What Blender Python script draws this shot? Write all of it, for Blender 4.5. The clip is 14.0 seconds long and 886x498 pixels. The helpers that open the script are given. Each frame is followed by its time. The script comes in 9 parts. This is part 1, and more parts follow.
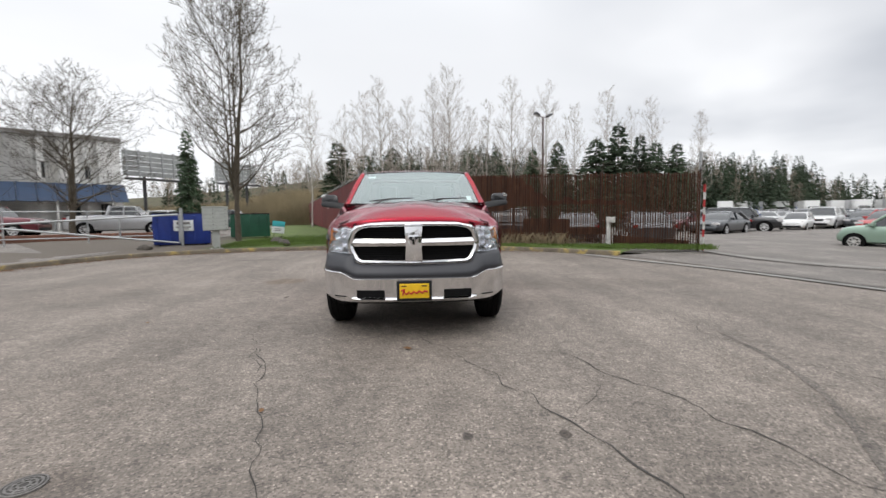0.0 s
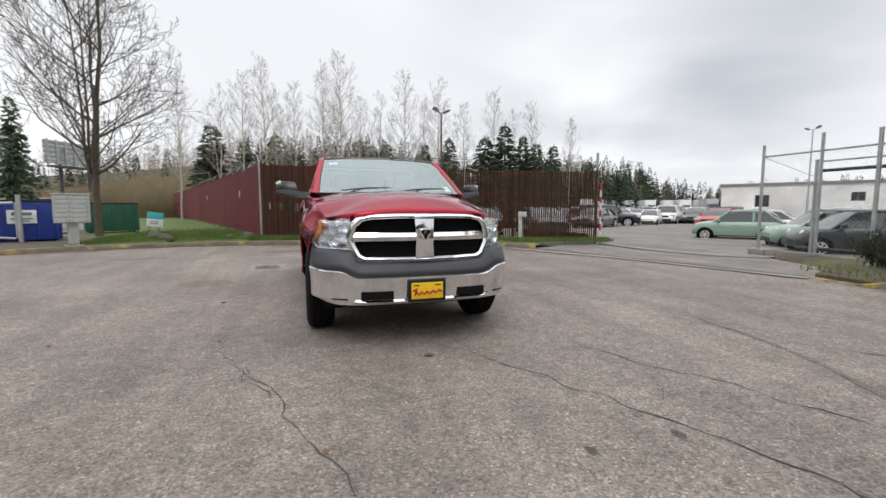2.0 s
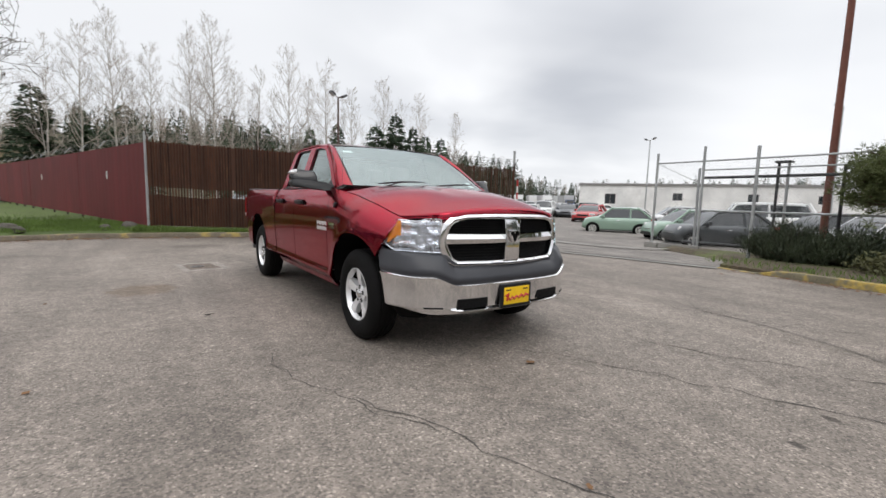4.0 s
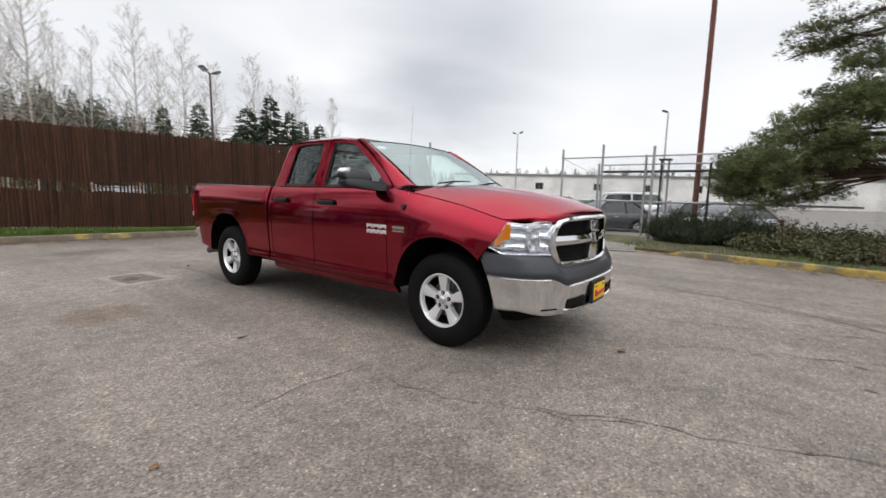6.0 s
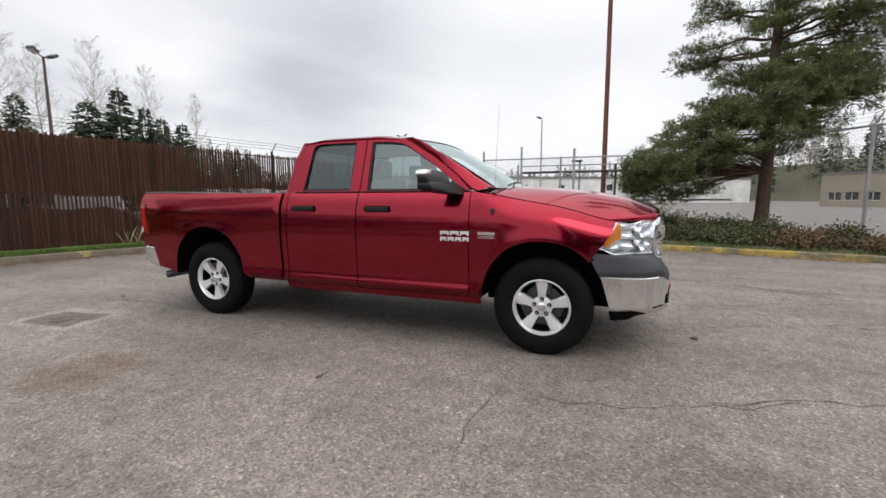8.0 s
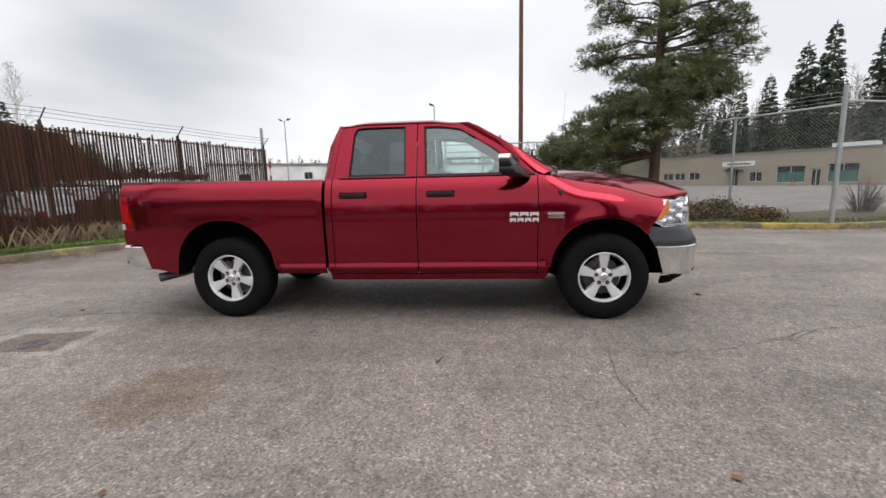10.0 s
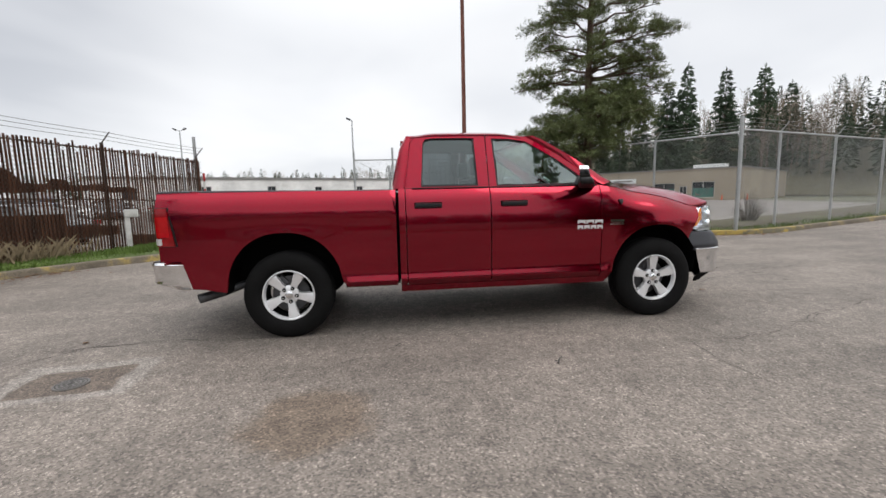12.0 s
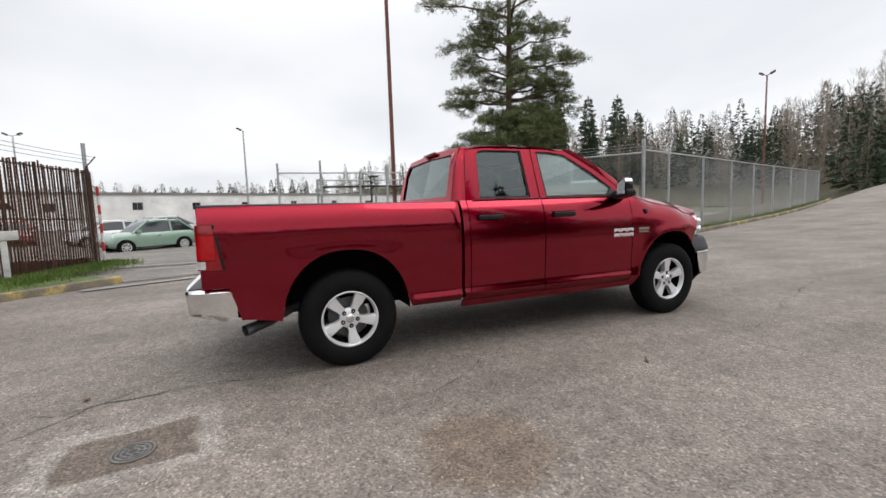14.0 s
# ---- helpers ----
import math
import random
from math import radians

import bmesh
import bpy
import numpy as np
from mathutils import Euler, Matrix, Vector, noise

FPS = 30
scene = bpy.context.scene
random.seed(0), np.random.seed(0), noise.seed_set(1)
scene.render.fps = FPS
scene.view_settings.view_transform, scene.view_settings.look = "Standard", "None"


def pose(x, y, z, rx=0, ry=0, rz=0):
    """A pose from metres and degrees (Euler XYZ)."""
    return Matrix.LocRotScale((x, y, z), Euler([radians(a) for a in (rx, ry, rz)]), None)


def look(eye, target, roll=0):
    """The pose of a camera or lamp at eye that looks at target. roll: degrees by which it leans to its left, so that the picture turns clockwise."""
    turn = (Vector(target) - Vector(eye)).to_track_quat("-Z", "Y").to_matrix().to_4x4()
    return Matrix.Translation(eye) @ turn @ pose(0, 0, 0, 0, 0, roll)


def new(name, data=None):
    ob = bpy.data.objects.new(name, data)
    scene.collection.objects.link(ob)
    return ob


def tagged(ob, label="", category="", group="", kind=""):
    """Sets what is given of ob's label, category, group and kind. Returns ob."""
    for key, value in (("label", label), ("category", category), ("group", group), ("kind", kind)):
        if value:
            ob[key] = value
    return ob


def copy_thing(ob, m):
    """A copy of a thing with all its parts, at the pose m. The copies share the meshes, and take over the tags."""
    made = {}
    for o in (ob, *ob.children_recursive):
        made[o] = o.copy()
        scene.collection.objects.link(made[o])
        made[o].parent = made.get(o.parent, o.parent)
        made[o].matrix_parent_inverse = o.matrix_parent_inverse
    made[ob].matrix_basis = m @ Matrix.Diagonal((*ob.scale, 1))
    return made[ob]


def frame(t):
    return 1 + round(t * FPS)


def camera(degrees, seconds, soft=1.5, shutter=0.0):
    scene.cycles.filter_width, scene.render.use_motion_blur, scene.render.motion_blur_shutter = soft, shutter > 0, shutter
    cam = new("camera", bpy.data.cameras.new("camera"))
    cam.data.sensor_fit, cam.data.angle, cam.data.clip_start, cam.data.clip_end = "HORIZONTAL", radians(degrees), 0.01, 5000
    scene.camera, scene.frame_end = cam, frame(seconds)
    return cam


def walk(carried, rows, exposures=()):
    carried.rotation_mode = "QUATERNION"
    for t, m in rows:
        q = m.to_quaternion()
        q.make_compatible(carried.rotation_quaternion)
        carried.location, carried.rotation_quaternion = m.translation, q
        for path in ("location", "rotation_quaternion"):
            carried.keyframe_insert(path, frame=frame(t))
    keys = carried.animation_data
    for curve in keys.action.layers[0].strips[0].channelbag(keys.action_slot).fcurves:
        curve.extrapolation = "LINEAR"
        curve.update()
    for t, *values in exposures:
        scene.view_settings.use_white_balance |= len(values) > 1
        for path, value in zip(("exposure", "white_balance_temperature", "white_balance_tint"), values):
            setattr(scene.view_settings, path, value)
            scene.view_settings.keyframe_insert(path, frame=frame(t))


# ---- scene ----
cam = camera(91.8, 14.0, 1.5, 0.32)
PATH = [
    (0, (0.07, -5.056, 1.195), (0.172, -3.065, 1.042), -0.7),
    (0.5, (-0.161, -5.011, 1.176), (0.122, -3.041, 0.979), -2.1),
    (1, (-0.417, -4.918, 1.172), (-0.049, -2.964, 0.961), -2.5),
    (1.5, (-0.698, -4.683, 1.164), (-0.205, -2.756, 0.956), -1.9),
    (2, (-1.021, -4.49, 1.179), (-0.39, -2.601, 0.995), 0.0),
    (2.5, (-1.389, -4.283, 1.203), (-0.618, -2.448, 1.003), -1.0),
    (3, (-1.743, -4.001, 1.207), (-0.914, -2.199, 0.952), -2.4),
    (3.5, (-2.125, -3.741, 1.218), (-1.126, -2.022, 0.997), 0.2),
    (3.7, (-2.274, -3.636, 1.223), (-1.207, -1.958, 0.999), 0.8),
    (5.8, (-3.649, -2.317, 1.31), (-2.125, -1.04, 1.092), 2.0),
    (6, (-3.767, -2.161, 1.305), (-2.192, -0.957, 1.044), 1.3),
    (6.5, (-3.972, -1.772, 1.294), (-2.291, -0.722, 1.028), 1.1),
    (7, (-4.124, -1.356, 1.3), (-2.379, -0.416, 1.03), -1.4),
    (7.5, (-4.31, -0.926, 1.312), (-2.489, -0.141, 1.057), -0.8),
    (8, (-4.396, -0.481, 1.293), (-2.544, 0.234, 1.049), -0.2),
    (8.5, (-4.524, -0.062, 1.294), (-2.61, 0.489, 1.109), 0.3),
    (8.7, (-4.586, 0.118, 1.318), (-2.662, 0.621, 1.105), -0.2),
    (10.8, (-4.927, 1.662, 1.275), (-2.945, 1.708, 1.017), -0.5),
    (11, (-4.93, 1.828, 1.282), (-2.944, 1.851, 1.049), -0.1),
    (11.5, (-4.974, 2.253, 1.287), (-2.995, 2.126, 1.03), -1.1),
    (12, (-4.923, 2.646, 1.27), (-2.954, 2.399, 1.021), -1.3),
    (12.5, (-4.866, 3.054, 1.286), (-2.912, 2.683, 1.076), -1.5),
    (13, (-4.794, 3.462, 1.302), (-2.87, 2.961, 1.093), -2.4),
    (13.5, (-4.605, 3.787, 1.287), (-2.72, 3.159, 1.06), -2.4),
    (14, (-4.443, 4.136, 1.287), (-2.596, 3.394, 1.091), -1.9),
]
walk(cam, [(t, look(eye, target, roll)) for t, eye, target, roll in PATH])

# ---- world and light: a bright overcast sky ----
SUN_DIR = Vector((-0.35, -0.45, 0.82)).normalized()
world = bpy.data.worlds.new("overcast")
scene.world = world
world.use_nodes = True
_n, _l = world.node_tree.nodes, world.node_tree.links
_n.clear()


def wnode(kind, **values):
    node = _n.new(kind)
    for key, value in values.items():
        node.inputs[int(key[1:]) if key[0] == "i" and key[1:].isdigit() else key].default_value = value
    return node


w_out, w_bg = wnode("ShaderNodeOutputWorld"), wnode("ShaderNodeBackground", Strength=1.0)
w_tc, w_sep = wnode("ShaderNodeTexCoord"), wnode("ShaderNodeSeparateXYZ")
_l.new(w_tc.outputs["Generated"], w_sep.inputs[0])
w_z = wnode("ShaderNodeMath", i1=0.0)
w_z.operation = "MAXIMUM"
_l.new(w_sep.outputs[2], w_z.inputs[0])
w_za = wnode("ShaderNodeMath", i1=0.16)
w_za.operation = "ADD"
_l.new(w_z.outputs[0], w_za.inputs[0])
w_flat = wnode("ShaderNodeVectorMath")
w_flat.operation = "DIVIDE"
w_comb = wnode("ShaderNodeCombineXYZ")
for _k in range(3):
    _l.new(w_za.outputs[0], w_comb.inputs[_k])
_l.new(w_tc.outputs["Generated"], w_flat.inputs[0])
_l.new(w_comb.outputs[0], w_flat.inputs[1])
w_map = wnode("ShaderNodeMapping", Location=(3.1, 1.7, 0.0), Rotation=(0, 0, 0.5), Scale=(0.5, 0.62, 0.6))
_l.new(w_flat.outputs[0], w_map.inputs[0])
w_noise = wnode("ShaderNodeTexNoise", Scale=1.1, Detail=4.0, Roughness=0.42, Distortion=0.2)
_l.new(w_map.outputs[0], w_noise.inputs["Vector"])
w_ramp = wnode("ShaderNodeValToRGB")
w_ramp.color_ramp.elements[0].position, w_ramp.color_ramp.elements[0].color = 0.28, (0.83, 0.85, 0.89, 1)
w_ramp.color_ramp.elements[1].position, w_ramp.color_ramp.elements[1].color = 0.53, (1.0, 1.01, 1.035, 1)
_m = w_ramp.color_ramp.elements.new(0.40)
_m.color = (0.93, 0.945, 0.975, 1)
_l.new(w_noise.outputs["Fac"], w_ramp.inputs[0])
w_sky = wnode("ShaderNodeTexSky")
w_sky.sky_type, w_sky.sun_disc = "NISHITA", False
w_sky.sun_elevation, w_sky.sun_rotation = math.asin(SUN_DIR.z), math.atan2(SUN_DIR.x, SUN_DIR.y)
w_skys = wnode("ShaderNodeVectorMath")
w_skys.operation = "SCALE"
w_skys.inputs["Scale"].default_value = 0.1
_l.new(w_sky.outputs[0], w_skys.inputs[0])
w_mix = wnode("ShaderNodeMix", Factor=0.95)
w_mix.data_type = "RGBA"
_l.new(w_skys.outputs[0], w_mix.inputs[6])
# a heavier bank of cloud towards the north-east of the place
w_dot = wnode("ShaderNodeVectorMath")
w_dot.operation = "DOT_PRODUCT"
w_dot.inputs[1].default_value = (0.62, 0.66, 0.42)
_l.new(w_tc.outputs["Generated"], w_dot.inputs[0])
w_bank = wnode("ShaderNodeMapRange", i1=0.86, i2=1.0, i3=0.0, i4=1.0)
w_bank.interpolation_type = "SMOOTHSTEP"
_l.new(w_dot.outputs["Value"], w_bank.inputs[0])
w_soft = wnode("ShaderNodeMapRange", i1=0.62, i2=0.38, i3=0.0, i4=0.85)
_l.new(w_noise.outputs["Fac"], w_soft.inputs[0])
w_fac = wnode("ShaderNodeMath")
w_fac.operation = "MULTIPLY"
_l.new(w_bank.outputs[0], w_fac.inputs[0])
_l.new(w_soft.outputs[0], w_fac.inputs[1])
w_cloud = wnode("ShaderNodeMix")
w_cloud.data_type = "RGBA"
w_cloud.inputs[7].default_value = (0.46, 0.485, 0.54, 1)
_l.new(w_fac.outputs[0], w_cloud.inputs[0])
_l.new(w_ramp.outputs[0], w_cloud.inputs[6])
# and a thinner grey one behind the fence
w_dot2 = wnode("ShaderNodeVectorMath")
w_dot2.operation = "DOT_PRODUCT"
w_dot2.inputs[1].default_value = (0.10, 0.93, 0.36)
_l.new(w_tc.outputs["Generated"], w_dot2.inputs[0])
w_bank2 = wnode("ShaderNodeMapRange", i1=0.84, i2=0.99, i3=0.0, i4=0.26)
w_bank2.interpolation_type = "SMOOTHSTEP"
_l.new(w_dot2.outputs["Value"], w_bank2.inputs[0])
w_cloud2 = wnode("ShaderNodeMix")
w_cloud2.data_type = "RGBA"
w_cloud2.inputs[7].default_value = (0.60, 0.625, 0.67, 1)
_l.new(w_bank2.outputs[0], w_cloud2.inputs[0])
_l.new(w_cloud.outputs[2], w_cloud2.inputs[6])
_l.new(w_cloud2.outputs[2], w_mix.inputs[7])
# an overcast sky is brighter towards the zenith
w_gain = wnode("ShaderNodeMapRange", i1=0.30, i2=1.0, i3=1.0, i4=2.1)
w_gain.interpolation_type = "SMOOTHSTEP"
_l.new(w_sep.outputs[2], w_gain.inputs[0])
w_bright = wnode("ShaderNodeVectorMath")
w_bright.operation = "SCALE"
_l.new(w_mix.outputs[2], w_bright.inputs[0])
_l.new(w_gain.outputs[0], w_bright.inputs["Scale"])
_l.new(w_bright.outputs[0], w_bg.inputs[0])
_l.new(w_bg.outputs[0], w_out.inputs[0])

sun = new("sun", bpy.data.lights.new("sun", "SUN"))
sun.data.energy, sun.data.angle, sun.data.color = 0.55, radians(30), (1.0, 0.97, 0.93)
sun.matrix_world = look((0, 0, 40), Vector((0, 0, 40)) - SUN_DIR)
scene.view_settings.exposure = 0.05


# ---- materials ----
def material(name, base, rough=0.6, metal=0.0, grain=0.0, grain_scale=60.0, stain=0.0, stain_scale=1.5, bump=0.0,
             second=None, second_at=0.62, second_scale=3.0, coat=0.0, per_object=0.0, stretch=(1, 1, 1), specular=0.5, flakes=0.0):
    """A procedural surface: base colour with stains and grain, a second colour in patches, bump from the grain."""
    m = bpy.data.materials.new(name)
    m.use_nodes = True
    nodes, links = m.node_tree.nodes, m.node_tree.links
    b = nodes["Principled BSDF"]
    b.inputs["Roughness"].default_value, b.inputs["Metallic"].default_value = rough, metal
    b.inputs["Coat Weight"].default_value, b.inputs["Coat Roughness"].default_value = coat, 0.03
    b.inputs["Specular IOR Level"].default_value = specular
    tc, mp = nodes.new("ShaderNodeTexCoord"), nodes.new("ShaderNodeMapping")
    mp.inputs["Scale"].default_value = stretch
    if per_object:
        info, shift = nodes.new("ShaderNodeObjectInfo"), nodes.new("ShaderNodeVectorMath")
        shift.operation = "MULTIPLY"
        shift.inputs[1].default_value = (37.0, 23.0, 11.0)
        links.new(info.outputs["Random"], shift.inputs[0])
        links.new(shift.outputs[0], mp.inputs["Location"])
    links.new(tc.outputs["Object"], mp.inputs[0])

    def noise_at(scale, detail=4.0, rough_=0.6):
        n = nodes.new("ShaderNodeTexNoise")
        n.inputs["Scale"].default_value, n.inputs["Detail"].default_value, n.inputs["Roughness"].default_value = scale, detail, rough_
        links.new(mp.outputs[0], n.inputs["Vector"])
        return n

    def mixed(a, bb, fac, blend="MIX"):
        x = nodes.new("ShaderNodeMix")
        x.data_type, x.blend_type = "RGBA", blend
        for socket, value in ((x.inputs[0], fac), (x.inputs[6], a), (x.inputs[7], bb)):
            if hasattr(value, "is_linked"):
                links.new(value, socket)
            else:
                socket.default_value = value
        return x.outputs[2]

    def ranged(socket, lo, hi, a, bb):
        r = nodes.new("ShaderNodeMapRange")
        for k, v in enumerate((lo, hi, a, bb)):
            r.inputs[k + 1].default_value = v
        links.new(socket, r.inputs[0])
        return r.outputs[0]

    colour = (*base, 1)
    if second:
        n = noise_at(second_scale, 6.0, 0.65)
        colour = mixed(colour, (*second, 1), ranged(n.outputs["Fac"], second_at - 0.05, second_at + 0.05, 0, 1))
    if stain:
        n = noise_at(stain_scale, 5.0)
        v = nodes.new("ShaderNodeCombineColor")
        s = ranged(n.outputs["Fac"], 0.3, 0.7, 1 - stain, 1 + stain * 0.6)
        for k in range(3):
            links.new(s, v.inputs[k])
        colour = mixed(colour, v.outputs[0], 1.0, "MULTIPLY")
    if grain:
        n = noise_at(grain_scale, 2.0, 0.7)
        v = nodes.new("ShaderNodeCombineColor")
        s = ranged(n.outputs["Fac"], 0.3, 0.7, 1 - grain, 1 + grain)
        for k in range(3):
            links.new(s, v.inputs[k])
        colour = mixed(colour, v.outputs[0], 1.0, "MULTIPLY")
    if per_object:
        v = nodes.new("ShaderNodeCombineColor")
        s = ranged(info.outputs["Random"], 0, 1, 1 - per_object, 1 + per_object)
        for k in range(3):
            links.new(s, v.inputs[k])
        colour = mixed(colour, v.outputs[0], 1.0, "MULTIPLY")
    if hasattr(colour, "is_linked"):
        links.new(colour, b.inputs["Base Color"])
    else:
        b.inputs["Base Color"].default_value = colour
    if bump:
        n = noise_at(grain_scale, 3.0, 0.7)
        bm_ = nodes.new("ShaderNodeBump")
        bm_.inputs["Strength"].default_value, bm_.inputs["Distance"].default_value = bump, 0.01
        links.new(n.outputs["Fac"], bm_.inputs["Height"])
        links.new(bm_.outputs[0], b.inputs["Normal"])
    return m


def glass(name, tint=(0.55, 0.7, 0.66), keep=0.6, gloss=0.05):
    """Thin tinted glass: clear, with a mirror-like face that grows towards grazing."""
    m = bpy.data.materials.new(name)
    m.use_nodes = True
    nodes, links = m.node_tree.nodes, m.node_tree.links
    nodes.clear()
    out, mix = nodes.new("ShaderNodeOutputMaterial"), nodes.new("ShaderNodeMixShader")
    tr, gl, lw = nodes.new("ShaderNodeBsdfTransparent"), nodes.new("ShaderNodeBsdfGlossy"), nodes.new("ShaderNodeLayerWeight")
    power, ranged = nodes.new("ShaderNodeMath"), nodes.new("ShaderNodeMapRange")
    tr.inputs[0].default_value = (*[c * keep for c in tint], 1)
    gl.inputs["Roughness"].default_value = 0.02
    gl.inputs["Color"].default_value = (0.86, 0.97, 0.96, 1)
    power.operation, power.inputs[1].default_value = "POWER", 4.0
    ranged.inputs[3].default_value, ranged.inputs[4].default_value = gloss, 1.0
    links.new(lw.outputs["Facing"], power.inputs[0])
    links.new(power.outputs[0], ranged.inputs[0])
    links.new(ranged.outputs[0], mix.inputs[0])
    links.new(tr.outputs[0], mix.inputs[1])
    links.new(gl.outputs[0], mix.inputs[2])
    links.new(mix.outputs[0], out.inputs[0])
    return m


# ---- mesh helpers ----
def mesh_ob(name, verts, faces, mat, parent=None, label="", smooth=False, mats=None, slots=None):
    me = bpy.data.meshes.new(name)
    me.from_pydata([tuple(v) for v in verts], [], [tuple(f) for f in faces])
    for mm in (mats or [mat]):
        me.materials.append(mm)
    if slots is not None:
        me.polygons.foreach_set("material_index", slots)
    if smooth:
        me.polygons.foreach_set("use_smooth", [True] * len(me.polygons))
        me.set_sharp_from_angle(angle=radians(smooth if smooth is not True else 35))
    me.update()
    ob = new(name, me)
    if parent:
        ob.parent = parent
    if label:
        tagged(ob, label)
    return ob


def part(name, bm, mat, parent=None, label="", smooth=35):
    """Links a bmesh as one mesh object under a thing or part."""
    bmesh.ops.recalc_face_normals(bm, faces=bm.faces)
    me = bpy.data.meshes.new(name)
    bm.to_mesh(me)
    bm.free()
    me.materials.append(mat)
    if smooth:
        me.polygons.foreach_set("use_smooth", [True] * len(me.polygons))
        me.set_sharp_from_angle(angle=radians(smooth))
    ob = new(name, me)
    if parent:
        ob.parent = parent
    if label:
        tagged(ob, label)
    return ob


def thing(name, label, category, at=(0, 0, 0), turn=0.0, group="", kind=""):
    ob = new(name)
    ob.empty_display_size = 0.1
    ob.matrix_basis = pose(*at, 0, 0, turn)
    return tagged(ob, label, category, group, kind)


def box(bm, x0, x1, y0, y1, z0, z1, bevel=0.0, m=None):
    """Adds a bevelled box to bm."""
    c = Matrix.Translation(((x0 + x1) / 2, (y0 + y1) / 2, (z0 + z1) / 2)) @ Matrix.Diagonal((x1 - x0, y1 - y0, z1 - z0, 1))
    r = bmesh.ops.create_cube(bm, size=1.0, matrix=c)
    if bevel:
        es = list({e for v in r["verts"] for e in v.link_edges})
        made = bmesh.ops.bevel(bm, geom=es, offset=bevel, segments=2, profile=0.6, affect="EDGES")
        vs = list({v for f in made["faces"] for v in f.verts} | {v for v in r["verts"] if v.is_valid})
    else:
        vs = r["verts"]
    if m is not None:
        seen, todo = set(vs), list(vs)
        while todo:
            v = todo.pop()
            for e in v.link_edges:
                o = e.other_vert(v)
                if o not in seen:
                    seen.add(o)
                    todo.append(o)
        bmesh.ops.transform(bm, matrix=m, verts=list(seen))
    return bm


def tube(bm, pts, radii, sides=8, caps=True):
    """Adds a tube along pts with radius radii (one or one per point)."""
    pts = [Vector(p) for p in pts]
    if not hasattr(radii, "__len__"):
        radii = [radii] * len(pts)
    rings, up = [], Vector((0.31, 0.17, 0.93)).normalized()
    for k, p in enumerate(pts):
        d = (pts[min(k + 1, len(pts) - 1)] - pts[max(k - 1, 0)]).normalized()
        a = d.cross(up)
        if a.length < 1e-3:
            a = d.cross(Vector((1, 0, 0)))
        a.normalize()
        b = d.cross(a)
        rings.append([bm.verts.new(p + radii[k] * (a * math.cos(2 * math.pi * j / sides) + b * math.sin(2 * math.pi * j / sides))) for j in range(sides)])
    for r, s in zip(rings, rings[1:]):
        for j in range(sides):
            bm.faces.new((r[j], r[(j + 1) % sides], s[(j + 1) % sides], s[j]))
    if caps:
        bm.faces.new(rings[0][::-1])
        bm.faces.new(rings[-1])
    return bm


def lathe(bm, profile, m=None, sides=32, closed=False):
    """Turns a profile of (radius, height) about the z axis."""
    m = m or Matrix()
    rings = [[bm.verts.new(m @ Vector((r * math.cos(2 * math.pi * j / sides), r * math.sin(2 * math.pi * j / sides), h))) for j in range(sides)] for r, h in profile]
    pairs = list(zip(rings, rings[1:])) + ([(rings[-1], rings[0])] if closed else [])
    for r, s in pairs:
        for j in range(sides):
            bm.faces.new((r[j], r[(j + 1) % sides], s[(j + 1) % sides], s[j]))
    if not closed:
        bm.faces.new(rings[0][::-1])
        bm.faces.new(rings[-1])
    return bm


def prism(bm, outline, d0, d1, put, bevel=0.0):
    """A closed outline of (u, v) made solid from depth d0 to d1; put(u, v, d) places it."""
    a = [bm.verts.new(put(u, v, d0)) for u, v in outline]
    b = [bm.verts.new(put(u, v, d1)) for u, v in outline]
    n = len(outline)
    new_faces = [bm.faces.new(a), bm.faces.new(b[::-1])]
    for k in range(n):
        new_faces.append(bm.faces.new((a[(k + 1) % n], a[k], b[k], b[(k + 1) % n])))
    if bevel:
        es = list({e for f in new_faces for e in f.edges})
        bmesh.ops.bevel(bm, geom=es, offset=bevel, segments=2, profile=0.6, affect="EDGES")
    return bm


def shell(bm, grid, thick, inward):
    """A sheet from rows of points, thickened by thick along inward(point)."""
    n, k = len(grid), len(grid[0])
    o = [[bm.verts.new(p) for p in row] for row in grid]
    i = [[bm.verts.new(Vector(p) + thick * Vector(inward(p))) for p in row] for row in grid]
    for a in range(n - 1):
        for b in range(k - 1):
            bm.faces.new((o[a][b], o[a + 1][b], o[a + 1][b + 1], o[a][b + 1]))
            bm.faces.new((i[a][b], i[a][b + 1], i[a + 1][b + 1], i[a + 1][b]))
    for a in range(n - 1):
        bm.faces.new((o[a + 1][0], o[a][0], i[a][0], i[a + 1][0]))
        bm.faces.new((o[a][-1], o[a + 1][-1], i[a + 1][-1], i[a][-1]))
    for b in range(k - 1):
        bm.faces.new((o[0][b], o[0][b + 1], i[0][b + 1], i[0][b]))
        bm.faces.new((o[-1][b + 1], o[-1][b], i[-1][b], i[-1][b + 1]))
    return bm


def lerp_table(table, x):
    """Reads a table of (x, value) with smooth steps between."""
    if x <= table[0][0]:
        return table[0][1]
    for (a, p), (b, q) in zip(table, table[1:]):
        if x <= b:
            return p + (q - p) * (x - a) / (b - a)
    return table[-1][1]


